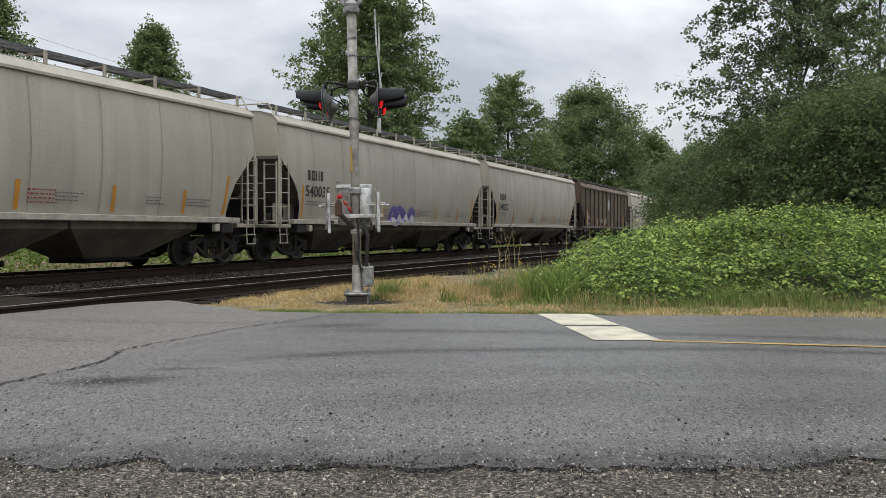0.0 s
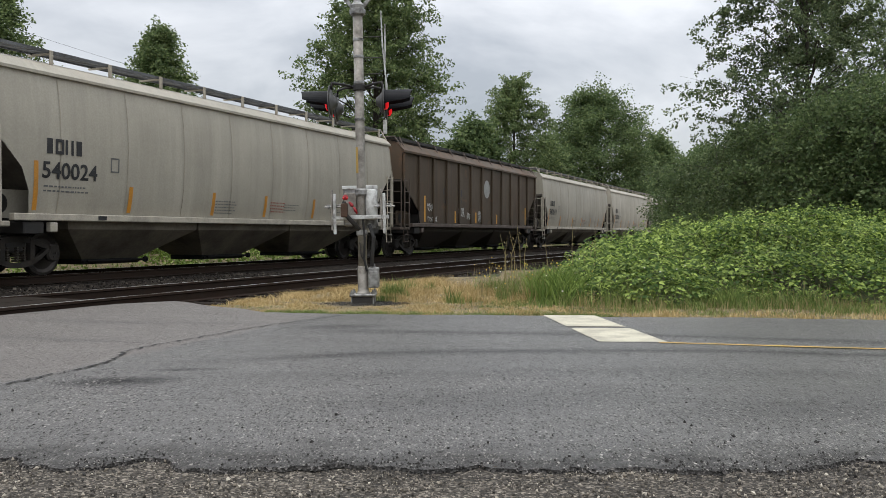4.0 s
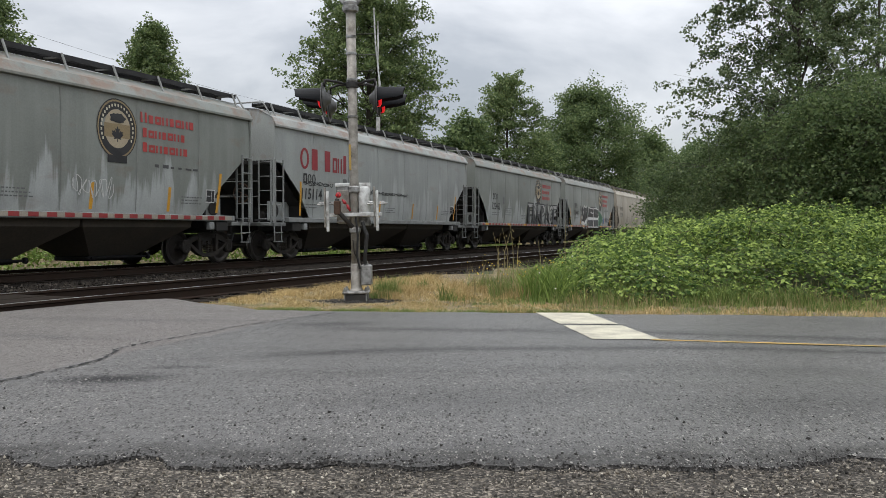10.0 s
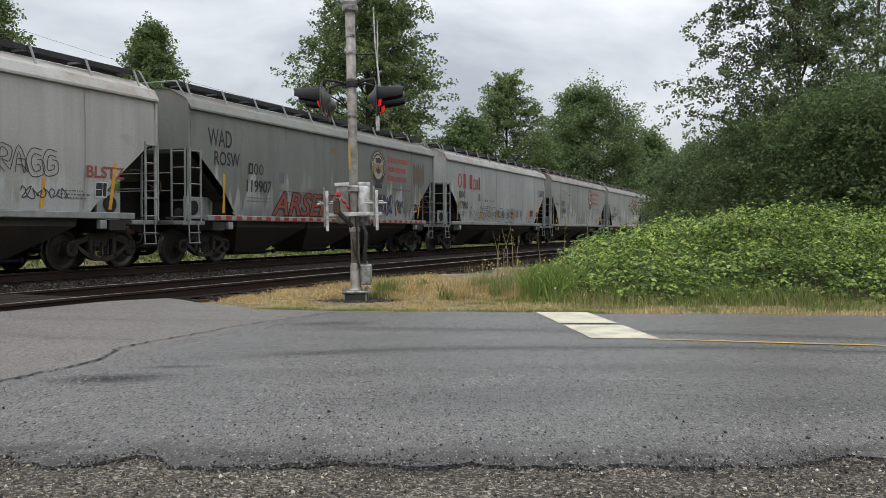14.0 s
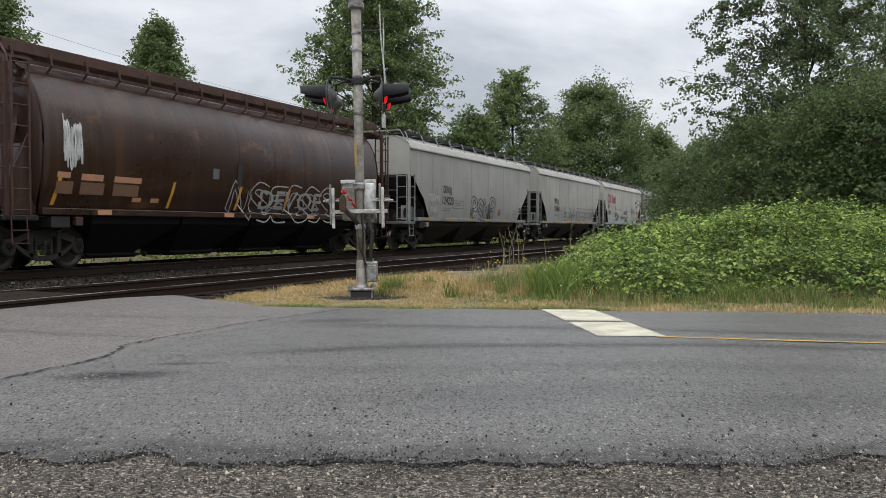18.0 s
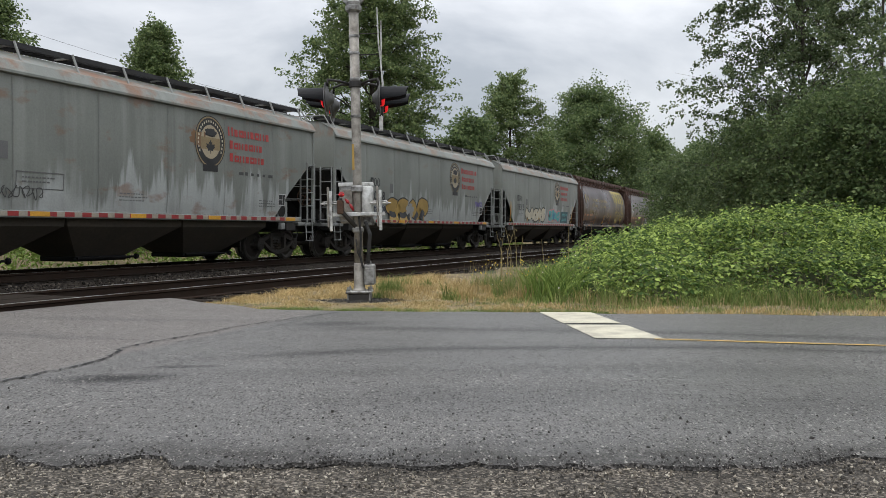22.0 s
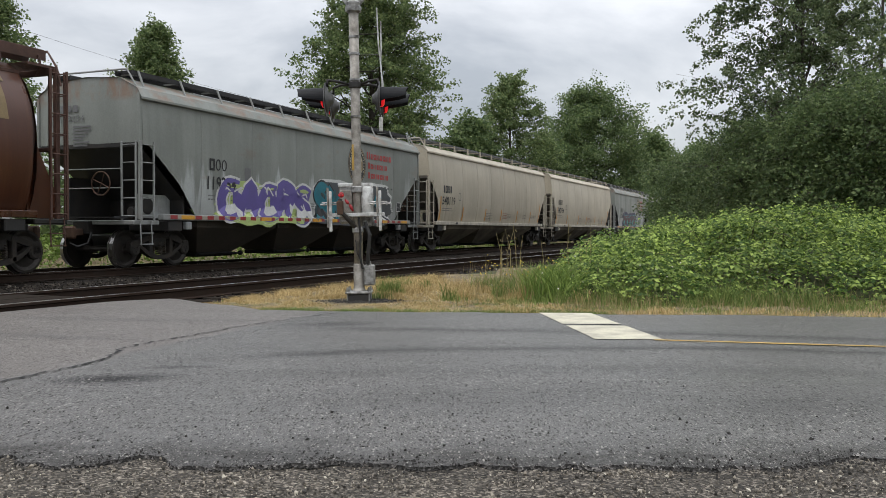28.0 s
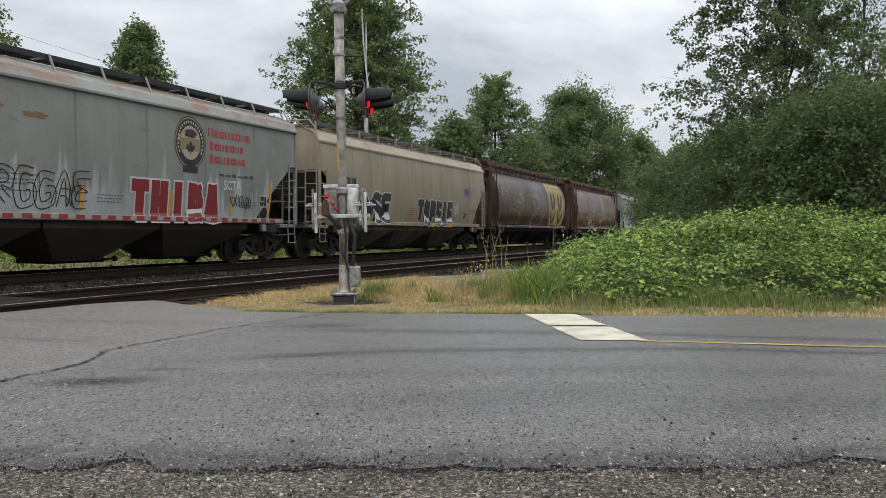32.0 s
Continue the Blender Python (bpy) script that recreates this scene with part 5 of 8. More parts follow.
STROKES = (
    [(0.9, 0.85), (0.4, 1.0), (0.1, 0.75), (0.5, 0.5), (0.9, 0.3), (0.6, 0.0), (0.1, 0.12)],
    [(0.15, 0.0), (0.2, 1.0), (0.8, 0.9), (0.75, 0.55), (0.25, 0.5), (0.85, 0.0)],
    [(0.05, 0.0), (0.45, 1.0), (0.9, 0.0), (0.7, 0.4), (0.25, 0.4)],
    [(0.1, 0.05), (0.1, 0.95), (0.85, 0.1), (0.9, 0.95)],
    [(0.85, 0.9), (0.3, 0.95), (0.1, 0.5), (0.35, 0.03), (0.9, 0.15), (0.85, 0.5), (0.5, 0.5)],
    [(0.9, 0.95), (0.15, 0.9), (0.2, 0.5), (0.7, 0.52), (0.15, 0.45), (0.15, 0.05), (0.9, 0.05)],
)


# centre lines of block letters in a unit box
BLOCK = {
    "A": ([(0, 0), (0.35, 1), (0.65, 1), (1, 0)], [(0.2, 0.32), (0.8, 0.32)]),
    "S": ([(1, 0.95), (0.05, 1), (0, 0.58), (1, 0.46), (0.95, 0.02), (0, 0)],),
    "B": ([(0, 0), (0.05, 1), (0.85, 0.95), (0.8, 0.55), (1, 0.42), (0.95, 0.02), (0, 0)], [(0.1, 0.52), (0.8, 0.52)]),
    "T": ([(0, 1), (1, 1)], [(0.5, 1), (0.5, 0)]),
    "H": ([(0, 0), (0, 1)], [(1, 0), (1, 1)], [(0, 0.5), (1, 0.5)]),
    "I": ([(0.5, 0), (0.5, 1)],),
    "D": ([(0, 0), (0, 1), (0.75, 0.95), (1, 0.5), (0.8, 0.03), (0, 0)],),
    "O": ([(0, 0.1), (0, 0.9), (0.3, 1), (0.9, 0.95), (1, 0.2), (0.7, 0), (0, 0.1)],),
    "P": ([(0, 0), (0, 1), (0.95, 0.95), (1, 0.5), (0, 0.42)],),
    "E": ([(1, 1), (0, 1), (0, 0), (1, 0)], [(0, 0.5), (0.8, 0.5)]),
}


class Livery:
    """Puts flat paint on a car's near side; x along the car, z over the rail."""

    def __init__(self, car, kind):
        self.car, self.kind = car, kind
        self.hb = SHAPES[kind]["length"] / 2 - INSET

    def lay(self, name, verts, faces, mat, lift=0.006, label="", rises=None):
        vs = []
        for i, (x, z) in enumerate(verts):
            if z < 1.30:
                y = -1.606
            else:
                y = -half_width(self.kind, z)
                if self.kind == "ribbed":
                    y = -1.50
            vs.append((float(x), y - lift - (rises[i] if rises else 0.0), float(z)))
        return part(name, Geo().add(vs, faces), mat, self.car, label)

    def rect(self, x0, x1, z0, z1, mat, name="reflective_strip", lift=0.006, lean=0.0, label=""):
        n = max(int((z1 - z0) / 0.25), 1)
        vs, fs = [], []
        for i in range(n + 1):
            z = z0 + (z1 - z0) * i / n
            vs += [(x0 + lean * i / n, z), (x1 + lean * i / n, z)]
        fs = [(2 * i, 2 * i + 1, 2 * i + 3, 2 * i + 2) for i in range(n)]
        return self.lay(name, vs, fs, mat, lift, label)

    def rects(self, boxes, mat, name, lift=0.006, label=""):
        if name in ("reflective_strip", "worn_slogan"):
            for b in boxes:
                self.rect(*b, mat, name, lift)
            return None
        vs, fs = [], []
        for x0, x1, z0, z1 in boxes:
            k = len(vs)
            vs += [(x0, z0), (x1, z0), (x1, z1), (x0, z1)]
            fs.append((k, k + 1, k + 2, k + 3))
        return self.lay(name, vs, fs, mat, lift, label)

    def word(self, words, x0, x1, z0, z1, mat, name="lettering", offset=0.0, lift=0.007, skew=0.0, label=""):
        v, f = lettering(words, offset)
        b, _ = lettering(words, 0.0)
        lo, hi = b.min(0), b.max(0)
        u = (v - lo) / (hi - lo)
        vs = [(x0 + (x1 - x0) * (a + skew * c), z0 + (z1 - z0) * c) for a, c in u]
        return self.lay(name, vs, f, mat, lift, label)

    def marks(self, pattern, x0, x1, z0, z1, mat, name="company_mark"):
        """Plain blocks where a company's letters stand: B tall, b short, o ring."""
        n = len(pattern)
        w = (x1 - x0) / n
        for i, c in enumerate(pattern):
            a, b = x0 + w * (i + 0.05), x0 + w * (i + 0.91)
            top = z1 if c != "b" else z0 + (z1 - z0) * 0.8
            if c == "o":
                m, vs = 14, []
                for r in (1.0, 0.55):
                    for q in range(m):
                        t = 2 * math.pi * q / m
                        vs.append(((a + b) / 2 + r * (b - a) / 2 * math.cos(t), (z0 + z1) / 2 + (r if r == 1 else 0.76) * (z1 - z0) / 2 * math.sin(t)))
                self.lay(name, vs, [(q, (q + 1) % m, m + (q + 1) % m, m + q) for q in range(m)], mat, 0.007)
            elif c != " ":
                # plain upright shapes: an open box, a solid block or two posts
                k, form = min((b - a) * 0.30, 0.13), (i * 5 + n) % 3
                if form == 0:
                    vs = [(a, z0), (b, z0), (b, top), (a, top), (a + k, z0 + k), (b - k, z0 + k), (b - k, top - k), (a + k, top - k)]
                    fs = [(0, 1, 5, 4), (1, 2, 6, 5), (2, 3, 7, 6), (3, 0, 4, 7)]
                elif form == 1:
                    c2 = (b - a) * 0.16
                    vs = [(a + c2, z0), (b - c2, z0), (b - c2, top), (a + c2, top)]
                    fs = [(0, 1, 2, 3)]
                else:
                    vs = [(a, z0), (a + k, z0), (a + k, top), (a, top), (b - k, z0), (b, z0), (b, top), (b - k, top)]
                    fs = [(0, 1, 2, 3), (4, 5, 6, 7)]
                self.lay(name, vs, fs, mat, 0.007)

    def print_block(self, x, z, w, lines, mat=None, h=0.05, seed=0):
        """Lines of small stencilled print, as bars."""
        rng = random.Random(seed + int(x * 10))
        boxes = []
        for i in range(lines):
            q = x
            while q < x + w * rng.uniform(0.75, 1.0):
                b = rng.uniform(0.03, 0.11)
                boxes.append((q, q + b, z - i * h * 1.7, z - i * h * 1.7 + h * 0.6))
                q += b + 0.03
        return tagged(self.rects(boxes, mat or GREYINK, "stencilled_print"), kind="stuff")

    def blob(self, x0, x1, z0, z1, mat, seed, name="spray_cloud", lift=0.006, rough=0.16, n=40, power=3.0):
        rng = random.Random(seed)
        k = [rng.uniform(0, 6.28) for _ in range(4)]
        vs = []
        for i in range(n):
            t = 2 * math.pi * i / n
            r = 1 - rough + rough * (0.5 * math.sin(5 * t + k[0]) + 0.35 * math.sin(11 * t + k[1]) + 0.3 * math.sin(17 * t + k[2]))
            c, s = math.cos(t), math.sin(t)
            e = (abs(c) ** power + abs(s) ** power) ** (-1 / power)
            vs.append(((x0 + x1) / 2 + (x1 - x0) / 2 * r * c * e, (z0 + z1) / 2 + (z1 - z0) / 2 * r * s * e))
        # rings, so that it follows the side
        rim, vs, fs, cx, cz = vs, [], [], (x0 + x1) / 2, (z0 + z1) / 2
        for r, q in enumerate((1.0, 0.85, 0.68, 0.5, 0.3, 0.1)):
            vs += [(cx + (a - cx) * q, cz + (b - cz) * q) for a, b in rim]
            if r:
                fs += [((r - 1) * n + i, (r - 1) * n + (i + 1) % n, r * n + (i + 1) % n, r * n + i) for i in range(n)]
        fs.append(tuple(range(5 * n, 6 * n)))
        return self.lay(name, vs, fs, mat, lift)

    def tag(self, x0, x1, z0, z1, mat, seed, width=0.03, loops=7, name="scrawled_tag"):
        """A looping line of spray paint."""
        rng = random.Random(seed)
        pts, n = [], loops * 5
        for i in range(n):
            t = i / (n - 1)
            pts.append((x0 + (x1 - x0) * min(max(t + 0.05 * math.sin(i * 2.1 + seed) + rng.uniform(-0.03, 0.03), 0), 1), (z0 + z1) / 2 + (z1 - z0) / 2 * math.sin(i * 1.5 + rng.uniform(-0.5, 0.5)) * rng.uniform(0.5, 1.0)))
        return self.ribbon(pts, width, mat, name)

    def ribbon(self, pts, width, mat, name="scrawled_tag", lift=0.009):
        fine = []
        for i in range(len(pts) - 1):
            p0, p1, p2, p3 = pts[max(i - 1, 0)], pts[i], pts[i + 1], pts[min(i + 2, len(pts) - 1)]
            for q in range(4):
                t = q / 4
                fine.append(tuple(0.5 * (2 * p1[a] + (p2[a] - p0[a]) * t + (2 * p0[a] - 5 * p1[a] + 4 * p2[a] - p3[a]) * t * t + (3 * p1[a] - p0[a] - 3 * p2[a] + p3[a]) * t ** 3) for a in (0, 1)))
        vs = []
        for i, (x, z) in enumerate(fine):
            a, b = fine[max(i - 1, 0)], fine[min(i + 1, len(fine) - 1)]
            d = math.hypot(b[0] - a[0], b[1] - a[1]) or 1
            ox, oz = -(b[1] - a[1]) / d * width / 2, (b[0] - a[0]) / d * width / 2
            vs += [(x + ox, z + oz), (x - ox, z - oz)]
        return self.lay(name, vs, [(2 * i, 2 * i + 1, 2 * i + 3, 2 * i + 2) for i in range(len(fine) - 1)], mat, lift)

    def glyphs(self, x0, x1, z0, z1, n, seed):
        """Strokes of sprayed shapes that run into each other and cannot be read."""
        rng = random.Random(seed)
        w = (x1 - x0) / n
        out = []
        for i in range(n):
            form = STROKES[rng.randrange(len(STROKES))]
            lo, hi = z0 + rng.uniform(0, 0.10) * (z1 - z0), z1 - rng.uniform(0, 0.12) * (z1 - z0)
            slant = rng.uniform(-0.12, 0.2)
            out.append([(x0 + w * (i + a * 1.05 + slant * (b - 0.5)) + rng.uniform(-0.04, 0.04) * w, lo + (hi - lo) * b) for a, b in form])
        return w, out

    def bubbles(self, x0, x1, z0, z1, n, fill, line, seed, halo=None, edge=0.05, jag=0.12):
        """Fat sprayed shapes with an outline."""
        m = 0.14 * (x1 - x0) / n
        w, shapes = self.glyphs(x0 + m, x1 - m, z0 + m + edge, z1 - m - edge, n, seed)
        fat = 0.34 * w * (1 + jag)
        for i, pts in enumerate(shapes):
            self.ribbon(pts, fat + 2 * edge, line, "letter_outline", 0.007 + 0.0012 * (i % 2))
            self.ribbon([pts[0]] + pts[1:], fat, fill, "letter_fill", 0.010 + 0.0012 * (i % 2))

    def outline(self, x0, x1, z0, z1, n, mat, seed, width=0.035):
        """Sprayed shapes drawn as double lines only."""
        w, shapes = self.glyphs(x0, x1, z0, z1, n, seed)
        gap = min(0.16 * w, 0.12)
        for pts in shapes:
            for sgn in (-1, 1):
                path = []
                for k, (x, z) in enumerate(pts):
                    (ax, az), (bx, bz) = pts[max(k - 1, 0)], pts[min(k + 1, len(pts) - 1)]
                    d = math.hypot(bx - ax, bz - az) or 1
                    path.append((x - sgn * gap * (bz - az) / d, min(max(z + sgn * gap * (bx - ax) / d, z0 - 0.04), z1 + 0.04)))
                self.ribbon(path, width * 0.8, mat, "letter_outline")

    def piece(self, words, x0, x1, z0, z1, fill, line, edge=0.05, halo=None, skew=0.0):
        """Readable spray-painted letters with an outline."""
        if halo:
            self.word(words, x0, x1, z0, z1, halo, "spray_halo", edge * 2.2, 0.006, skew)
        self.word(words, x0, x1, z0, z1, line, "letter_outline", edge, 0.008, skew)
        self.word(words, x0, x1, z0, z1, fill, "letter_fill", 0.012, 0.011, skew)

    def block(self, words, x0, x1, z0, z1, fill, line, fat=0.30, edge=0.06, lift=0.007):
        """Fat sprayed block letters with an outline all round."""
        n = len(words)
        w = (x1 - x0) / n
        for i, ch in enumerate(words):
            m = fat * w * 0.5 + edge
            for name, mat, wide, up in (("letter_outline", line, fat * w + 2 * edge, lift), ("letter_fill", fill, fat * w, lift + 0.0065)):
                vs, fs, rises, q = [], [], [], 0
                for stroke in BLOCK[ch]:
                    for (a, b), (c, d) in zip(stroke, stroke[1:]):
                        ax, az = x0 + w * i + m + (w - 2 * m) * a, z0 + m + (z1 - z0 - 2 * m) * b
                        bx, bz = x0 + w * i + m + (w - 2 * m) * c, z0 + m + (z1 - z0 - 2 * m) * d
                        ln = math.hypot(bx - ax, bz - az) or 1.0
                        ux, uz = (bx - ax) / ln, (bz - az) / ln
                        ex = wide * 0.5
                        k = len(vs)
                        for s in range(6):
                            f = -ex + (ln + 2 * ex) * s / 5
                            vs += [(ax + ux * f - uz * ex, az + uz * f + ux * ex), (ax + ux * f + uz * ex, az + uz * f - ux * ex)]
                        rises += [0.0006 * q] * 12
                        fs += [(k + 2 * s, k + 2 * s + 1, k + 2 * s + 3, k + 2 * s + 2) for s in range(5)]
                        q += 1
                self.lay(name, vs, fs, mat, up, rises=rises)

    def crest(self, x, z=3.18, r=0.68):
        n = 28
        ring = lambda q, dz=0.0: [(x + q * 0.92 * math.cos(2 * math.pi * i / n), z + dz + q * math.sin(2 * math.pi * i / n)) for i in range(n)]
        em = self.lay("emblem", ring(r), [tuple(range(n))], INK, 0.006, "round black and tan emblem")
        self.lay("emblem_rim", ring(r * 0.96) + ring(r * 0.90), [(i, (i + 1) % n, n + (i + 1) % n, n + i) for i in range(n)], OLDTAN, 0.0075)
        self.lay("emblem_field", ring(r * 0.64), [tuple(range(n))], TANFIELD, 0.008)
        self.lay("emblem_band", [(x - 0.40, z - 0.20), (x + 0.40, z - 0.20), (x + 0.40, z + 0.11), (x - 0.40, z + 0.11)], [(0, 1, 2, 3)], OLDTAN, 0.009)
        self.blob(x - 0.26, x + 0.28, z + 0.12, z + 0.36, INK, 3, "emblem_figure", 0.0105, 0.14, 24, 2.6)
        leaf_sign(self, x, z - 0.16, 0.22, INK)
        self.rect(x - 0.30, x + 0.30, z - r - 0.08, z - r + 0.09, INK, "emblem_scroll", 0.0085)
        boxes = []
        for i in range(22):
            t = math.pi * (-0.15 + 1.3 * i / 21)
            cx, cz = x + r * 0.78 * 0.92 * math.cos(t), z + r * 0.78 * math.sin(t)
            boxes.append((cx - 0.022, cx + 0.022, cz - 0.03, cz + 0.03))
        tagged(self.rects(boxes, CREAM, "emblem_letters", 0.009), kind="stuff")

    def railway_name(self, x, mat=None):
        mat = mat or RED
        self.marks("Bbbbbbbb", x, x + 1.95, 3.42, 3.66, mat)
        self.marks("Bbbbbbb", x + 0.03, x + 1.60, 3.08, 3.30, mat)
        self.marks("Bbbbbbb", x + 0.03, x + 1.70, 2.74, 2.96, mat)

    def number(self, digits, x, mark="Boo", mat=None, zm=2.46, zn=1.98, w=1.15, h=0.30):
        mat = mat or INK
        self.marks(mark, x + 0.05, x + 0.05 + 0.255 * len(mark), zm, zm + 0.31, mat)
        self.word(digits, x, x + w, zn, zn + h, mat, "car_number", 0.018)
        self.print_block(x + 0.05, zn - 0.18, w * 0.9, 2, GREYINK, 0.055, 3)

    def end_plate(self, digits, mark="Boo", mat=None):
        """Marks and small print on the rear end wall."""
        mat, hb = mat or GREYINK, self.hb
        v, f = lettering(digits)
        lo, hi = v.min(0), v.max(0)
        u = (v - lo) / (hi - lo)
        put = lambda name, ys, faces: part(name, Geo().add(ys, faces), mat, self.car)
        x = -hb - 0.012
        put("car_number", [(x, 0.85 - 0.75 * a, 3.50 + 0.16 * b) for a, b in u], f)
        vs, fs = [], []
        for i in range(3):
            k = len(vs)
            y = 0.85 - 0.2 * i
            vs += [(x, y, 3.74), (x, y - 0.15, 3.74), (x, y - 0.15, 3.90), (x, y, 3.90)]
            fs.append((k, k + 1, k + 2, k + 3))
        put("company_mark", vs, fs)
        vs, fs = [], []
        rng = random.Random(len(digits))
        for i in range(7):
            k = len(vs)
            w = rng.uniform(0.3, 0.62)
            vs += [(x, 0.45, 3.36 - 0.075 * i), (x, 0.45 - w, 3.36 - 0.075 * i), (x, 0.45 - w, 3.40 - 0.075 * i), (x, 0.45, 3.40 - 0.075 * i)]
            fs.append((k, k + 1, k + 2, k + 3))
        put("stencilled_print", vs, fs)

    def placard(self, x, z=1.62, s=0.36):
        self.rect(x, x + s, z, z + s * 0.95, INK, "data_placard", 0.007, label="black data placard with white frame")
        b = 0.025
        self.rects([(x, x + s, z, z + b), (x, x + s, z + s * 0.95 - b, z + s * 0.95), (x, x + b, z, z + s * 0.95), (x + s - b, x + s, z, z + s * 0.95), (x + s * 0.6, x + s * 0.64, z, z + s * 0.95), (x + s * 0.1, x + s * 0.5, z + s * 0.45, z + s * 0.5)], WHITE, "placard_frame", 0.009)

    def tape(self, x0, x1, mat, step=0.72, size=0.30, other=None):
        """Reflective tape in dashes along the sill."""
        n = int((x1 - x0) / step)
        if other:
            self.rect(x0, x1, 1.18, 1.275, other, "reflective_tape", 0.004)
        for i in range(n):
            self.rect(x0 + i * step, x0 + i * step + size, 1.18, 1.275, mat, "tape_dash", 0.008)

    def ambers(self, xs, z0=1.36, z1=2.0, w=0.10, lean=0.0, mat=None):
        for x in xs:
            self.rect(x, x + w, z0, z1, mat or AMBER, lean=lean)

    def repaint(self, mat, old):
        """This car's own weathering."""
        for o in self.car.children_recursive:
            for slot in o.material_slots:
                if slot.material == old:
                    slot.link = "OBJECT"
                    slot.material = mat


def beige_car(L, digits, mark="BBBB"):
    hb = L.hb
    L.number(digits, -hb + 1.45, mark, w=1.45, zm=2.52, zn=2.02, h=0.33)
    L.end_plate(digits, mark, INK)
    L.ambers([-hb + 1.28], 1.36, 2.35, 0.11, -0.05, ORANGE)
    L.ambers([-hb + 3.9, -hb + 6.9, 0.6, 3.2, 5.6], 1.36, 1.95, 0.12, mat=ORANGE)
    L.rect(hb - 1.42, hb - 1.31, 1.36, 2.4, ORANGE, lean=0.12)
    L.rects([(-hb + 3.3, -hb + 3.55, 2.24, 2.27), (-hb + 3.3, -hb + 3.55, 2.53, 2.56), (-hb + 3.3, -hb + 3.33, 2.24, 2.56), (-hb + 3.52, -hb + 3.55, 2.24, 2.56)], GREYINK, "stencil_frame")
    for x, w, k in ((-1.6, 0.9, 5), (1.6, 0.7, 3), (hb - 2.9, 0.9, 3), (4.3, 0.6, 3)):
        L.print_block(x, 1.72, w, k, GREYINK, 0.045, 2)
    L.print_block(0.9, 1.76, 0.8, 4, RUSTPAINT, 0.05, 4)
    L.rect(-hb + 2.9, -hb + 3.15, 1.18, 1.27, INK, "sill_plate")


def grey_car(L, digits, logo="crest", tape="red", seed=0, ambers=True):
    hb = L.hb
    L.end_plate(digits)
    L.number(digits, -hb + {"crest": 2.45, "none": 3.3}.get(logo, 1.5), w=1.2, h=0.33, zm=2.46 if logo == "crest" else 2.36, zn=1.97 if logo == "crest" else 1.88)
    if logo == "crest":
        L.crest(hb - 5.12)
        L.railway_name(hb - 4.38)
    elif logo == "rail":
        L.marks("oB", -hb + 1.35, -hb + 2.55, 2.80, 3.46, CRIMSON)
        L.marks("B", -hb + 2.75, -hb + 3.35, 2.80, 3.46, CRIMSON)
        L.marks("bbB", -hb + 3.35, -hb + 4.35, 2.80, 3.40, CRIMSON)
    rng = random.Random(seed)
    if logo != "none":
        L.rects([(-3.6 + i * 0.33 + rng.uniform(0, 0.1), -3.6 + i * 0.33 + rng.uniform(0.14, 0.3), 2.30 + rng.uniform(-0.03, 0.03), 2.36 + rng.uniform(-0.02, 0.04)) for i in range(7)] if logo == "rail" else [(hb - 3.9 + i * 0.28, hb - 3.9 + i * 0.28 + rng.uniform(0.1, 0.26), 2.40, 2.46 + rng.uniform(-0.02, 0.03)) for i in range(6)], FADED, "worn_slogan")
    if tape == "red":
        L.tape(-hb + 1.0, hb - 0.9, REDTAPE, 0.47, 0.26, DULLTAPE)
    elif tape == "amber":
        L.tape(-hb + 1.2, hb - 1.0, OCHRE, 2.4, 0.8)
    elif tape == "mixed":
        L.tape(-hb + 1.0, hb - 0.9, REDTAPE, 0.47, 0.26, DULLTAPE)
        L.rects([(x, x + 0.5, 1.178, 1.277) for x in (-hb + 1.4, -3.0, -0.2, 2.6, hb - 1.6)], AMBER, "reflective_strip", 0.009)
    if ambers:
        L.ambers([-hb + 4.4, -1.0, 1.9, 4.4], 1.36, 1.95, 0.10, 0.02)
        L.rect(hb - 1.52, hb - 1.42, 1.36, 2.4, AMBER, lean=0.10)
        L.rect(-hb + 1.42, -hb + 1.52, 1.36, 2.4, AMBER, lean=-0.06)
    L.placard(hb - 1.95)
    L.print_block(-0.5, 1.72, 0.9, 3, GREYINK, 0.045, seed)
    L.print_block(hb - 2.9, 1.72, 0.8, 3, GREYINK, 0.045, seed + 1)
    L.rects([(-3.3, -2.1, 2.05, 2.07), (-3.3, -2.1, 1.72, 1.74), (-3.3, -3.28, 1.72, 2.07), (-2.12, -2.1, 1.72, 2.07)], GREYINK, "stencil_frame")
    L.print_block(-3.15, 1.94, 0.9, 2, GREYINK, 0.05, seed)
    L.rect(-hb + 4.05, -hb + 4.32, 2.28, 2.62, GREYINK, "stencil_plate", 0.006)


def leaf_sign(L, x, z, s, mat):
    """A maple leaf."""
    half = [(0.0, 1.0), (0.16, 0.68), (0.32, 0.76), (0.24, 0.34), (0.46, 0.56), (0.52, 0.44), (0.80, 0.50), (0.70, 0.26), (0.84, 0.14), (0.44, -0.18), (0.50, -0.36), (0.05, -0.28), (0.04, -0.66)]
    pts = [(x + a * s, z + b * s) for a, b in half] + [(x - a * s, z + b * s) for a, b in reversed(half[1:])]
    n = len(pts)
    L.lay("maple_leaf", pts + [(x, z)], [(i, (i + 1) % n, n) for i in range(n)], mat, 0.010, "maple leaf")


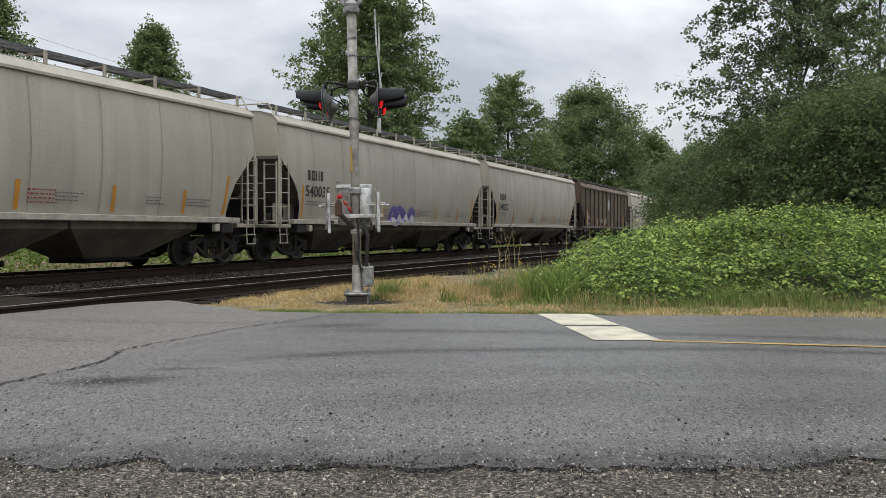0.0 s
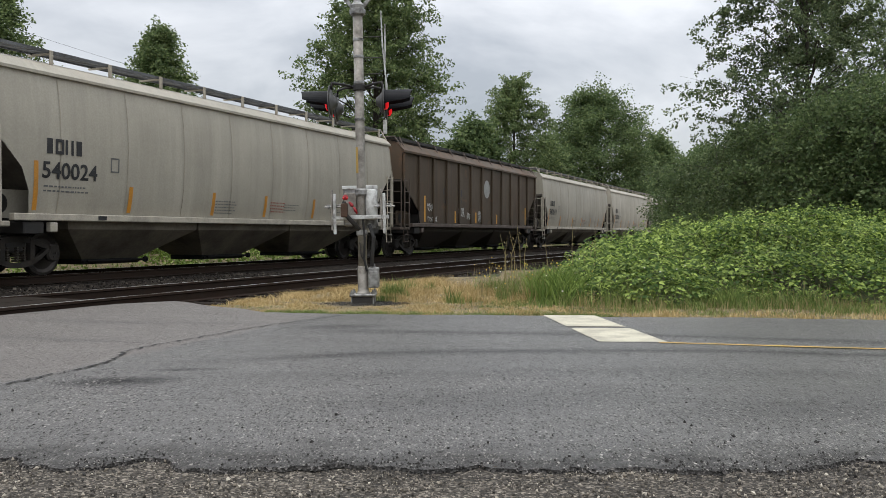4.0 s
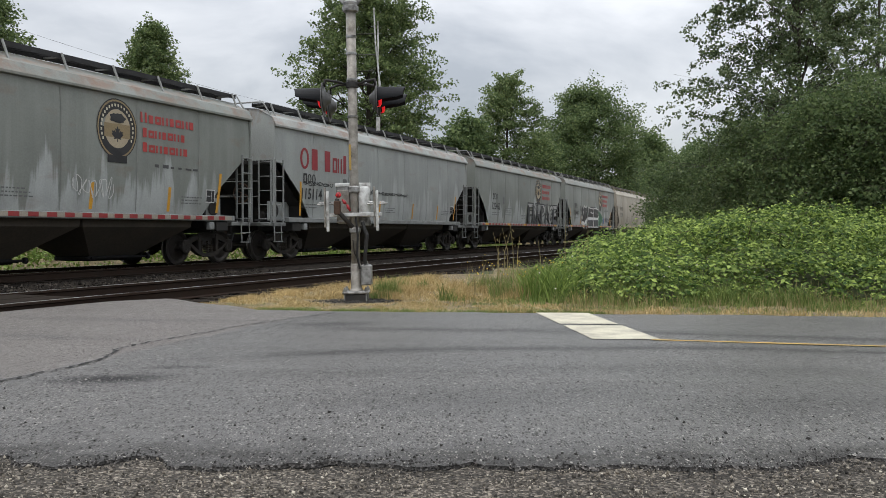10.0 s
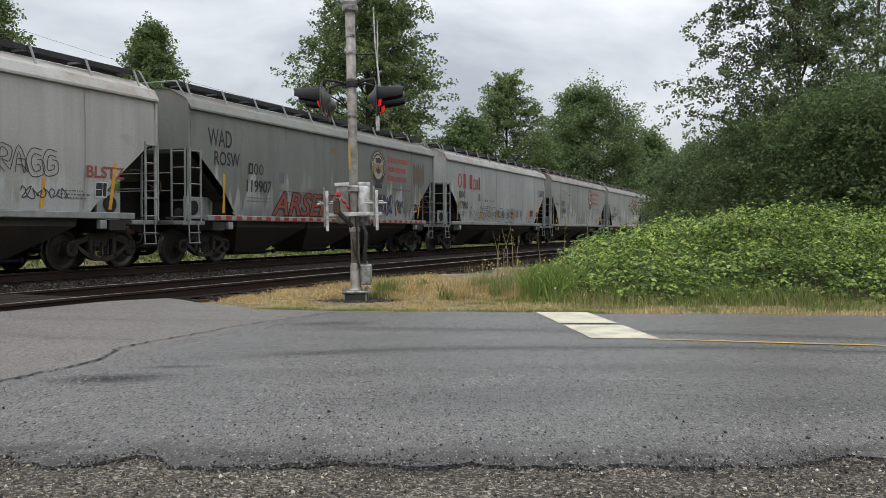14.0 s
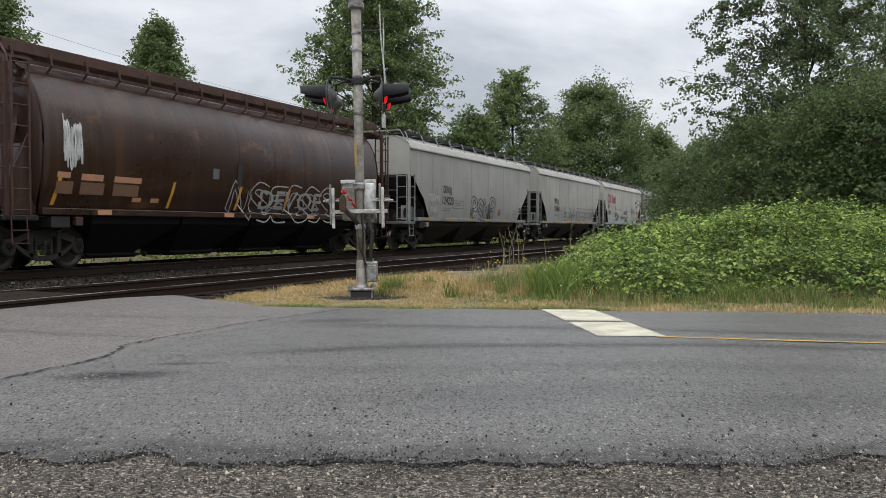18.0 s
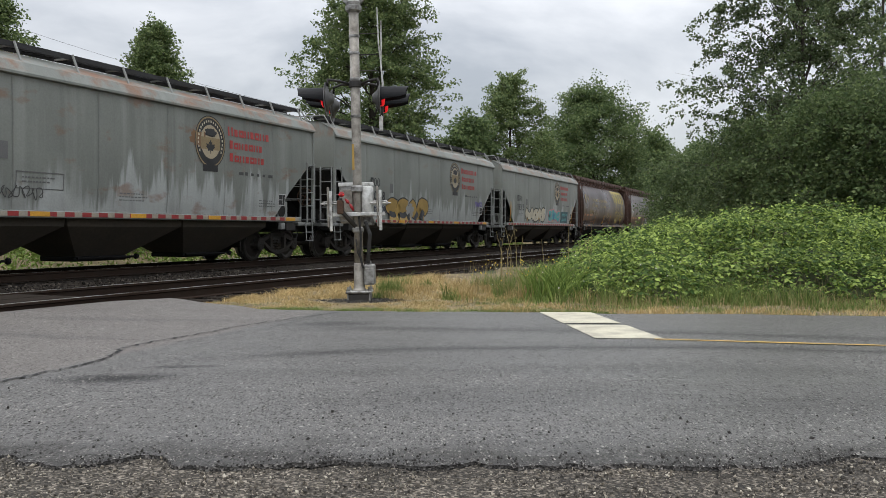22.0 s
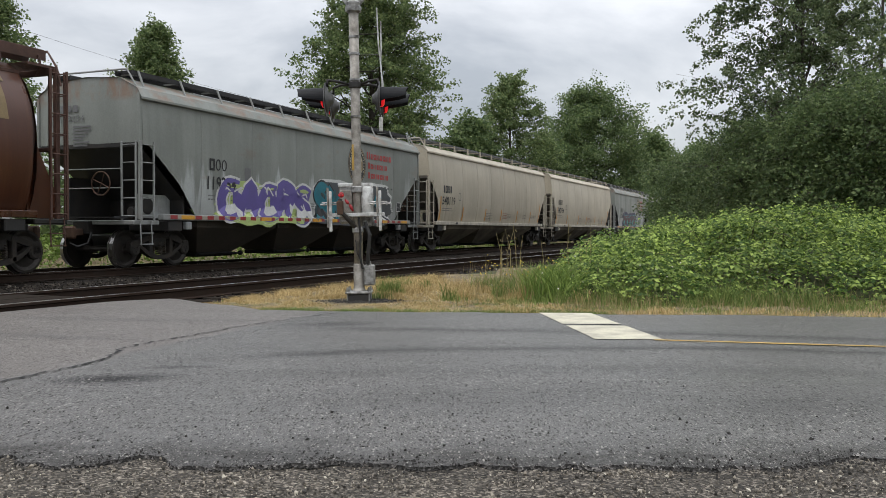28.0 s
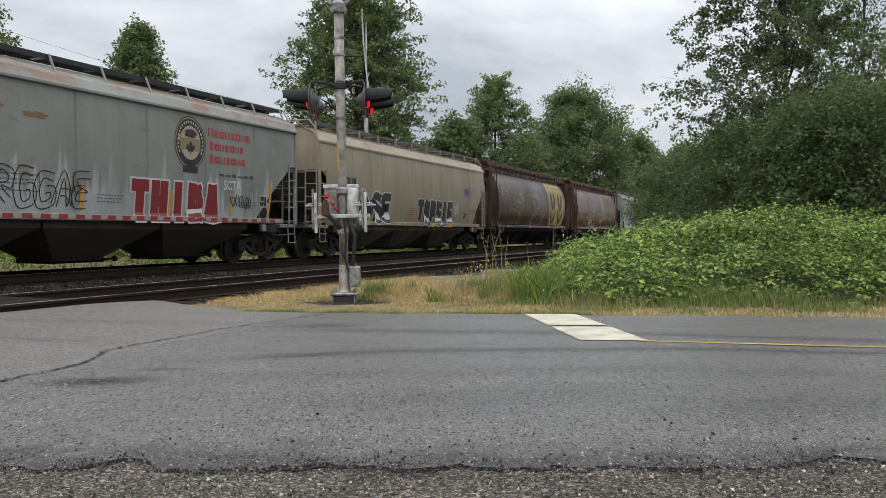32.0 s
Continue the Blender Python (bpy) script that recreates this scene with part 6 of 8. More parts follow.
def grain_car(L, digits, clean=0.7, words=True, wheat=True, patches=False):
    hb = L.hb
    straw = spray("faint_straw_paint", (0.19, 0.13, 0.05)) if wheat == "faint" else STRAW
    if words:
        L.rect(-hb + 1.25, -hb + 1.75, 2.82, 3.42, GOLD, "flag_bar", 0.010)
        leaf_sign(L, -hb + 2.25, 3.12, 0.34, GOLD)
        L.word("Government", -hb + 3.25, -hb + 5.25, 2.97, 3.25, GOLD, offset=0.014, lift=0.012)
        L.word("of Canada", -hb + 3.35, -hb + 5.25, 2.57, 2.85, GOLD, offset=0.014, lift=0.012)
        L.word("Gouvernement", -hb + 5.75, -hb + 8.3, 2.97, 3.25, GOLD, offset=0.014, lift=0.012)
        L.word("du Canada", -hb + 5.95, -hb + 7.9, 2.57, 2.85, GOLD, offset=0.014, lift=0.012)
    if digits:
        L.marks("oB", -hb + 1.15, -hb + 1.75, 2.10, 2.35, GOLD if words else FADED)
    if digits:
        L.word(digits, -hb + 2.75, -hb + 4.15, 2.08, 2.36, GOLD if words else FADED, "car_number", 0.012, lift=0.012)
    if wheat:
        # yellow panel with two dark ears of grain, or what is left of it
        x0, x1 = hb - 5.3, hb - 1.3
        n = 9
        vs = []
        for i in range(n + 1):
            z = 1.34 + (3.98 - 1.34) * i / n
            vs += [(x0 + 0.55 * (1 - i / n) ** 2, z), (x1, z)]
        if wheat in ("worn", "faint"):
            L.rect(x0, x1, 3.82, 4.02, straw, "yellow_panel", 0.008, label="remains of a yellow grain motif")
            for x, w, lean in ((x0 + 0.12, 0.22, 0.30), (x0 + 1.15, 0.55, 0.0), (x0 + 2.1, 0.40, 0.0), (x0 + 2.95, 0.50, 0.0), (x0 + 3.75, 0.30, 0.0)):
                L.ribbon([(x, 3.86), (x + lean * 0.3, 3.5), (x + lean, 2.95)], w, straw, "yellow_panel", 0.009)
        else:
            L.lay("yellow_panel", vs, [(2 * i, 2 * i + 1, 2 * i + 3, 2 * i + 2) for i in range(n)], straw, 0.008, "worn yellow panel with a grain motif")
        dark = spray("brown_motif", (0.05, 0.022, 0.015))
        for c in (x0 + 1.15, x0 + 2.95):
            for sgn in (-1, 1):
                for z0, rise, fat, lean in ((2.25, 1.30, 0.50, 0.28), (1.45, 0.95, 0.42, 0.60)):
                    pts, inner, outer = [], [], []
                    for q in range(13):
                        u = q / 12
                        a = 0.045 + lean * u ** 1.8
                        b = a + fat * math.sin(math.pi * min(u, 1.0) ** 0.85) ** 0.9
                        inner.append((c + sgn * a, z0 + rise * u))
                        outer.append((c + sgn * b, z0 + rise * u))
                        pts += [inner[-1], outer[-1]]
                    if wheat in ("worn", "faint"):
                        L.ribbon(inner[::3], 0.085, straw, "grain_leaf", 0.012)
                        L.ribbon(outer[::2], 0.06, straw, "grain_leaf", 0.012)
                    else:
                        L.lay("grain_leaf", pts, [(2 * q, 2 * q + 1, 2 * q + 3, 2 * q + 2) for q in range(12)], dark, 0.016)
                awn = straw if wheat in ("worn", "faint") else dark
                L.ribbon([(c + sgn * 0.05, 3.1), (c + sgn * 0.16, 3.5), (c + sgn * 0.30, 3.95)], 0.035, awn, "grain_stalk", 0.016)
                L.ribbon([(c + sgn * 0.62, 3.0), (c + sgn * 0.72, 3.4), (c + sgn * 0.66, 3.9)], 0.05, awn, "grain_stalk", 0.016)
            L.ribbon([(c, 1.4), (c, 1.8), (c, 2.4)], 0.05, straw if wheat in ("worn", "faint") else dark, "grain_stalk", 0.016)
    L.ambers([-hb + 1.1, -hb + 4.6, -hb + 7.3, hb - 6.6], 1.36, 2.0, 0.10, 0.10)
    for x in (-hb + 2.2, -1.5, 2.6, 5.2):
        L.rect(x, x + 0.42, 1.17, 1.275, PEACH)
    L.rects([(-hb + 6.2, -hb + 6.45, 2.15, 2.42)], GREYINK, "stencil_plate")
    L.rect(-0.9, -0.68, 2.0, 2.62, INK, "notice_plate", 0.010)
    if patches:
        for x, z, w, h in ((-hb + 1.15, 1.93, 0.35, 0.12), (-hb + 1.8, 1.90, 0.62, 0.14), (-hb + 2.75, 1.90, 0.85, 0.13), (-hb + 3.4, 1.48, 0.28, 0.10), (-hb + 4.0, 1.48, 0.28, 0.10)):
            L.rect(x, x + w, z, z + h, PEACH, "patch_panel", 0.010)
        for x, w in ((-hb + 1.15, 0.45), (-hb + 1.8, 0.68), (-hb + 2.75, 0.8)):
            L.rect(x, x + w, 1.60, 1.86, MUD, "patch_panel", 0.010)


def decorate():
    cars = [Livery(c, k) for c, _, k in TRAIN]
    at = lambda i: cars[i + 1]
    numbers = {-1: "540041", 0: "540027", 2: "540022", 3: "540035", 4: "540018", 5: "540019", 7: "540024", 8: "540030", 27: "540134", 28: "540119"}
    for i, d in numbers.items():
        L = at(i)
        beige_car(L, d)
        L.repaint(car_paint("beige_hopper_paint", tuple(c * (1.0 + 0.05 * math.sin(i * 2.2)) for c in (BEIGE if i > 20 else (0.415, 0.385, 0.315))), i + 3, rust=0.03, streak=0.22 + 0.1 * (i % 3), grime=0.35), P_ROUND)
    for i in (1, 6):
        L = at(i)
        hb = L.hb
        L.marks("oB", -hb + 4.0, -hb + 4.5, 2.52, 2.82, INK)
        L.marks("BB", -hb + 5.7, -hb + 6.25, 2.52, 2.82, INK)
        L.word("92", -hb + 4.05, -hb + 4.5, 2.05, 2.35, INK, "car_number")
        L.word("57", -hb + 5.7, -hb + 6.15, 2.05, 2.35, INK, "car_number")
        L.end_plate("9257", "BBBB", INK)
        n = 30
        L.lay("white_disc", [(0.75 + 0.40 * math.cos(2 * math.pi * q / n), 3.0 + 0.43 * math.sin(2 * math.pi * q / n)) for q in range(n)], [tuple(range(n))], SILVER, 0.008, "pale grey painted disc")
        for x, h in ((-hb + 2.05, 1.05), (-hb + 5.3, 0.5), (-0.8, 0.5), (2.1, 0.45), (hb - 1.9, 0.9)):
            L.rect(x, x + 0.14, 1.36, 1.36 + h, AMBER)
        for k, (a, b, z0, z1) in enumerate(((-hb + 2.35, -hb + 3.2, 1.8, 2.15), (-hb + 2.4, -hb + 3.4, 1.36, 1.6), (-2.9, -2.2, 1.55, 2.15), (-1.9, -1.35, 1.5, 1.85), (-0.45, 0.25, 1.4, 2.0))):
            L.tag(a, b, z0, z1, WHITE, 40 + k, 0.03, 6)
    # a beige car with a small purple piece
    L = at(3)
    L.bubbles(L.hb - 9.9, L.hb - 7.5, 1.12, 1.95, 4, PURPLE, SILVER, 5, edge=0.06)
    L = at(9)
    L.repaint(car_paint("beige_tan_hopper_paint", (0.37, 0.335, 0.27), 30, rust=0.04, streak=0.45), P_TAN)
    L.marks("oooo", -L.hb + 1.6, -L.hb + 2.7, 2.60, 2.92, INK)
    L.word("5158", -L.hb + 1.65, -L.hb + 2.6, 2.10, 2.42, INK, "car_number")
    L.end_plate("5158", "oooo", INK)
    L.placard(L.hb - 2.1, 1.6, 0.4)
    for x in (-3.6, 1.2):
        L.word("WARNING", x, x + 0.75, 2.02, 2.14, GREYINK, "warning_notice")
        L.print_block(x - 0.1, 1.94, 1.0, 4, GREYINK, 0.045, 5)
    L.print_block(-1.2, 1.75, 0.8, 2, GREYINK, 0.045, 6)
    for x in (-5.6, -2.2, 0.8, 3.2):
        L.rect(x, x + 0.6, 1.17, 1.275, OCHRE)
    grey = {10: ("116440", "crest", "mixed"), 11: ("122462", "crest", "mixed"), 12: ("115114", "rail", "plain"), 13: ("122774", "crest", "red"), 14: ("119431", "crest", "amber"), 15: ("117810", "rail", "plain"),
            16: ("119907", "crest", "red"), 17: ("117832", "rail", "plain"), 18: ("124360", "none", "amber"), 19: ("124223", "none", "amber"), 22: ("119313", "crest", "red"), 23: ("120468", "crest", "mixed"),
            24: ("122768", "crest", "mixed"), 25: ("120450", "crest", "red"), 26: ("122469", "crest", "mixed"), 29: ("119254", "crest", "mixed"), 33: ("119286", "crest", "red")}
    pale = {16: 0.78, 25: 0.92, 24: 0.9, 29: 0.95, 33: 1.05}
    rusty = {16: 0.75, 25: 0.7, 24: 0.55, 14: 0.3, 33: 0.45, 10: 0.1, 19: 0.0, 18: 0.05}
    for i, (d, logo, tape) in grey.items():
        L = at(i)
        grey_car(L, d, logo, tape, i, ambers=i not in (11, 18, 19, 23, 24, 26, 29))
        k = pale.get(i, 1.0)
        tone = {12: (0.345, 0.362, 0.345), 15: (0.345, 0.362, 0.345), 17: (0.40, 0.395, 0.36), 18: (0.40, 0.395, 0.36), 19: (0.40, 0.395, 0.36)}.get(i) or tuple(c * k for c in GREY)
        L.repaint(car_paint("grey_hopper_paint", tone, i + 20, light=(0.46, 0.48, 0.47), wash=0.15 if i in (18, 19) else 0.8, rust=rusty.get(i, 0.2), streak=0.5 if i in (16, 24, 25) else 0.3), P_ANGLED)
    h = at(10).hb
    # green and white piece
    L = at(10)
    L.blob(-h + 4.6, h - 4.0, 1.10, 2.35, GREEN, 3, rough=0.10, n=70, power=5)
    L.blob(h - 11.2, h - 5.5, 1.12, 2.66, INK, 8, "spray_halo", 0.0065, 0.06, 60, 7)
    L.block("ASB", h - 10.9, h - 5.75, 1.13, 2.58, INK, WHITE, 0.36, 0.08, 0.009)
    L.tag(h - 4.0, h - 3.4, 1.4, 1.9, BLUE, 1, 0.05)
    L.tag(h - 3.2, h - 2.3, 1.45, 1.95, NAVY, 2, 0.03)
    L = at(11)
    for k, (c, a, b) in enumerate(zip("FKNPAGE", (h - 7.1 + 0.87 * q for q in range(7)), (h - 6.3 + 0.87 * q for q in range(7)))):
        L.piece(c, a, b, 1.36, 2.40, SILVER, INK, 0.06)
    L = at(12)
    L.tag(-2.5, 1.5, 2.2, 2.3, FADED, 3, 0.03, 9)
    L.tag(-h + 1.6, -h + 3.4, 2.30, 2.44, INK, 4, 0.025, 8)
    L = at(13)
    L.word("Bron", -h + 1.5, -h + 2.35, 1.75, 2.2, INK, "scrawled_tag", 0.02, skew=0.1)
    L.tag(-3.2, -2.0, 1.5, 2.1, FADED, 6, 0.02)
    L.tag(1.4, 2.6, 1.6, 2.1, WHITE, 7, 0.02)
    L = at(14)
    L.tag(-h + 0.9, -h + 2.3, 2.5, 2.62, FADED, 8, 0.02, 8)
    for k in range(3):
        L.blob(-h + 2.4 + 0.7 * k, -h + 3.3 + 0.8 * k, 3.38 - 0.12 * k, 3.47 - 0.12 * k, OLDRUST, 84 + k, "rust_streak", 0.004, 0.22)
    L = at(15)
    L.outline(-h + 3.0, 2.0, 1.38, 1.95, 7, FADED, 9, 0.03)
    L.word("KENOR", h - 1.4, h - 0.3, 2.85, 3.2, INK, "scrawled_tag", 0.015)
    for k in range(6):
        L.tag(-1 + k * 0.8, -0.6 + k * 0.8, 1.5, 2.0, INK, 60 + k, 0.03, 2)
    L.tag(h - 3.1, h - 2.5, 1.6, 2.1, RUSTPAINT, 12, 0.03)
    L = at(16)
    for k in range(5):
        L.blob(h - 2.1 + 0.22 * k, h - 1.85 + 0.22 * k, 2.55 + 0.12 * math.sin(k * 2.0), 3.65 - 0.1 * (k % 2), DULLRUST, 90 + k, "rust_streak", 0.004, 0.14)
    L.piece("ARSEK", h - 11.8, h - 8.5, 1.36, 2.02, RUSTPAINT, INK, 0.05, skew=0.05)
    L.word("WAD", -h + 0.75, -h + 1.75, 3.1, 3.55, INK, "scrawled_tag", 0.012)
    L.word("ROSW", -h + 1.0, -h + 2.1, 2.62, 2.98, INK, "scrawled_tag", 0.012)
    L.word("2COOL", h - 5.5, h - 4.5, 2.0, 2.2, INK, "scrawled_tag", 0.012)
    L.tag(h - 5.1, h - 3.9, 1.36, 2.3, NAVY, 13, 0.05, 6)
    L.tag(h - 3.7, h - 3.0, 1.4, 2.1, NAVY, 14, 0.05, 4)
    L = at(17)
    L.word("CLEV", h - 11.7, h - 10.7, 1.75, 2.1, INK, "scrawled_tag", 0.015, skew=0.1)
    L.word("NAN", h - 11.0, h - 10.0, 1.42, 1.7, INK, "scrawled_tag", 0.015, skew=0.1)
    L.word("GAME", h - 9.2, h - 7.9, 1.58, 1.88, DARKTEAL, "scrawled_tag", 0.02)
    L.word("BLSTZ", h - 7.9, h - 6.4, 1.95, 2.3, INK, "scrawled_tag", 0.012)
    L.word("DBS", h - 7.6, h - 6.2, 1.4, 1.8, INK, "scrawled_tag", 0.012)
    L.outline(h - 4.9, h - 3.0, 2.0, 2.55, 5, FADED, 15, 0.025)
    L.word("BLSTZ", h - 2.2, h - 1.1, 2.05, 2.3, RUSTPAINT, "scrawled_tag", 0.015)
    L.tag(h - 3.9, h - 2.7, 1.5, 1.8, FADED, 17, 0.025)
    L.tag(-h + 5, -h + 5.8, 1.6, 1.9, DARKTEAL, 18, 0.03)
    L = at(18)
    L.outline(h - 10.0, h - 1.2, 1.40, 2.12, 11, INK, 19, 0.035)
    L.rects([(-2.2, -1.8, 1.17, 1.275), (2.4, 2.8, 1.17, 1.275)], AMBER, "reflective_strip", 0.009)
    L = at(19)
    L.outline(h - 9.0, h - 5.7, 1.10, 2.25, 4, INK, 21, 0.06)
    L.blob(h - 8.7, h - 8.2, 1.35, 2.0, WHITE, 3, rough=0.2)
    L.blob(h - 5.3, h - 4.75, 1.4, 1.85, RUSTPAINT, 4, rough=0.25)
    L.tag(-h + 1.9, -h + 3.0, 1.95, 2.3, WHITE, 23, 0.04)
    L.tag(-h + 2.1, -h + 2.8, 1.5, 1.8, WHITE, 24, 0.04)
    L = at(22)
    L.bubbles(h - 11.6, h - 7.7, 1.34, 2.22, 5, CREAM, INK, 25, edge=0.07, jag=0.16)
    L.tag(h - 9.6, h - 8.8, 1.5, 2.0, OCHRE, 26, 0.10, 3)
    L.bubbles(h - 7.0, h - 4.4, 1.36, 2.15, 4, TEAL, PINK, 27, edge=0.07, jag=0.16)
    L.blob(h - 6.0, h - 5.6, 1.45, 2.05, BLUE, 28, lift=0.016, rough=0.3)
    L.rect(h - 4.2, h - 2.5, 1.36, 2.05, DARKTEAL, "spray_panel", 0.008)
    L.word("WANNA TRY", h - 3.95, h - 2.7, 1.76, 1.94, TEAL, "scrawled_tag", 0.01, 0.011)
    L.tag(h - 3.9, h - 2.8, 1.45, 1.65, TEAL, 30, 0.025)
    L = at(23)
    L.bubbles(h - 11.9, h - 8.0, 1.14, 2.15, 4, OCHRE, INK, 31, edge=0.05, jag=0.2)
    L.blob(h - 10.2, h - 9.3, 1.3, 2.0, SILVER, 32, lift=0.016, rough=0.25)
    L.tag(h - 2.6, h - 1.7, 1.95, 2.25, PURPLE, 33, 0.04)
    L.tag(-h + 2.5, -h + 4, 1.5, 1.8, NAVY, 34, 0.03)
    L = at(24)
    L.blob(h - 6.0, h - 5.2, 3.0, 3.45, OLDRUST, 35, "rust_patch", 0.004, 0.2)
    L.tag(-3.8, -2.6, 1.5, 1.8, FADED, 36, 0.02)
    L = at(25)
    L.outline(h - 11.2, h - 8.5, 1.42, 2.02, 4, NAVY, 37, 0.05)
    L.outline(h - 7.3, h - 5.4, 1.36, 2.5, 3, BLUE, 38, 0.10)
    L.blob(h - 8.3, h - 6.2, 3.10, 3.50, OLDRUST, 39, "rust_patch", 0.004, 0.22)
    L.blob(h - 1.5, h - 0.6, 2.9, 3.3, OLDRUST, 88, "rust_patch", 0.004, 0.22)
    L.word("NOPE", h - 3.2, h - 2.3, 1.75, 2.05, INK, "scrawled_tag", 0.012)
    L.tag(h - 2.2, h - 1.0, 2.4, 3.0, INK, 41, 0.03)
    L.tag(-h + 0.8, -h + 1.6, 2.4, 3.1, INK, 42, 0.03)
    L.outline(h - 4.7, h - 4.2, 1.8, 2.2, 1, BLUE, 43, 0.04)
    L = at(26)
    L.blob(h - 12.6, h - 5.3, 0.98, 2.55, NAVY, 44, rough=0.12, n=90, power=6)
    L.bubbles(h - 12.1, h - 5.8, 1.34, 2.32, 7, MAROON, TEAL, 45, edge=0.07, jag=0.16)
    for k in range(5):
        L.blob(h - 11.6 + k * 1.25, h - 11.0 + k * 1.25, 1.42, 1.95, TEAL, 46 + k, lift=0.016, rough=0.35)
    L.rects([(h - 10.0, h - 9.4, 1.17, 1.275), (h - 6.9, h - 6.4, 1.17, 1.275)], AMBER, "reflective_strip", 0.012)
    L.word("SPOOK", h - 5.0, h - 4.0, 1.92, 2.2, INK, "scrawled_tag", 0.012)
    L.word("CHUCH", h - 4.9, h - 3.9, 1.60, 1.86, INK, "scrawled_tag", 0.012)
    L.tag(h - 6.6, h - 5.4, 2.2, 2.6, WHITE, 52, 0.03)
    L = at(29)
    L.blob(h - 13.0, h - 8.0, 0.98, 2.3, LIME, 53, rough=0.14, n=70, power=6)
    L.bubbles(h - 12.8, h - 8.0, 1.04, 2.38, 5, PURPLE, WHITE, 53, edge=0.07, jag=0.2)
    L.tag(h - 12.4, h - 8.3, 1.3, 2.2, WHITE, 54, 0.05, 9)
    L.blob(h - 8.1, h - 2.2, 1.0, 2.62, WHITE, 71, "spray_halo", 0.0055, 0.07, 70, 6)
    L.blob(h - 8.0, h - 2.3, 1.0, 2.52, SLATE, 71, "spray_cloud", 0.007, 0.07, 70, 6)
    L.bubbles(h - 8.0, h - 6.2, 1.05, 2.5, 2, DEEPTEAL, INK, 55, edge=0.06, jag=0.3)
    L.bubbles(h - 6.2, h - 3.9, 1.15, 2.35, 3, GREYINK, INK, 72, edge=0.04, jag=0.2)
    L.tag(h - 6.1, h - 4.0, 1.3, 2.2, SILVER, 73, 0.03, 8)
    L.bubbles(h - 3.9, h - 3.1, 1.2, 2.35, 1, DEEPTEAL, INK, 57, edge=0.05, jag=0.1)
    L.tag(h - 7.8, h - 6.4, 1.2, 2.3, DARKTEAL, 56, 0.05, 6)
    for x in (h - 6.9, h - 4.9, h - 3.2):
        L.rect(x, x + 0.4, 1.17, 1.275, AMBER, lift=0.012)
    L = at(33)
    L.block("THIDA", h - 7.3, h - 3.85, 1.12, 2.2, DEEPRED, WHITE, 0.42, 0.045)
    L.outline(h - 11.6, h - 8.5, 1.42, 2.2, 6, INK, 57, 0.03)
    L.tag(h - 3.4, h - 2.4, 1.55, 1.95, INK, 58, 0.025)
    L.word("SCTA", h - 3.7, h - 2.9, 2.05, 2.3, WHITE, "scrawled_tag", 0.01)
    for k in range(3):
        L.blob(-h + 3.0 + 1.1 * k, -h + 3.8 + 1.1 * k, 3.40 - 0.1 * k, 3.56 - 0.1 * k, OLDRUST, 80 + k, "rust_streak", 0.004, 0.22)
    # brown drums
    L = at(20)
    d = L.hb
    grain_car(L, "", words=False, wheat=False, patches=True)
    L.outline(d - 9.3, d - 3.8, 1.10, 2.12, 6, SILVER, 61, 0.05)
    L.word("DEVOE", d - 7.9, d - 4.6, 1.42, 1.95, SILVER, "scrawled_tag", 0.01, 0.011)
    L.tag(-d + 1.3, -d + 1.8, 2.0, 3.3, WHITE, 62, 0.04, 8)
    L = at(21)
    grain_car(L, "603546", patches=True, wheat="worn")
    L = at(30)
    grain_car(L, "602795", words=False, wheat="faint")
    L.repaint(car_paint("red_brown_drum_paint", (0.075, 0.024, 0.010), 41, rust=0.6, streak=0.8, rough=0.22), P_BROWN)
    L.outline(d - 11.4, d - 9.3, 1.05, 2.0, 1, WHITE, 63, 0.08)
    L.word("CLEV2", d - 10.9, d - 10.2, 1.6, 1.85, WHITE, "scrawled_tag", 0.012, 0.012)
    L.word("CLEV2", d - 7.6, d - 6.8, 1.65, 1.95, WHITE, "scrawled_tag", 0.012, 0.012)
    L.tag(-d + 3.0, -d + 4.1, 1.45, 1.7, SILVER, 64, 0.03)
    L = at(31)
    grain_car(L, "601683")
    # tan car with black bubble letters
    L = at(32)
    t = L.hb
    L.bubbles(t - 14.4, t - 10.8, 1.18, 2.5, 4, INK, WHITE, 65, edge=0.05, jag=0.08)
    L.block("TOPSIE", t - 8.4, t - 4.4, 1.14, 2.3, INK, WHITE, 0.46, 0.035)
    L.end_plate("52101", "BBB", INK)
    L.marks("BBB", -t + 1.7, -t + 2.6, 2.5, 2.8, INK)
    L.word("52101", -t + 1.65, -t + 2.9, 2.02, 2.32, INK, "car_number")
    L.tag(t - 4.2, t - 3.6, 1.6, 2.2, WHITE, 66, 0.03)
    L.tag(t - 2.9, t - 2.1, 2.55, 3.0, PURPLE, 67, 0.035)
    L.placard(t - 2.9, 1.5, 0.36)
    L.print_block(t - 2.1, 1.95, 0.8, 3, GREYINK, 0.045, 8)
    L.print_block(-1.0, 1.85, 0.8, 4, RUSTPAINT, 0.05, 9)
    for x in (-5.2, -2.4, 1.2, 3.2):
        L.rect(x, x + 0.55, 1.165, 1.28, AMBER, lift=0.012)


decorate()


# ---- crossing signal ----
M_HEAD = grainy("grey_signal_paint", (0.10, 0.10, 0.098), 0.5, 0.2, dirt=(0.035, 0.035, 0.035), amount=0.6, scale=6.0)


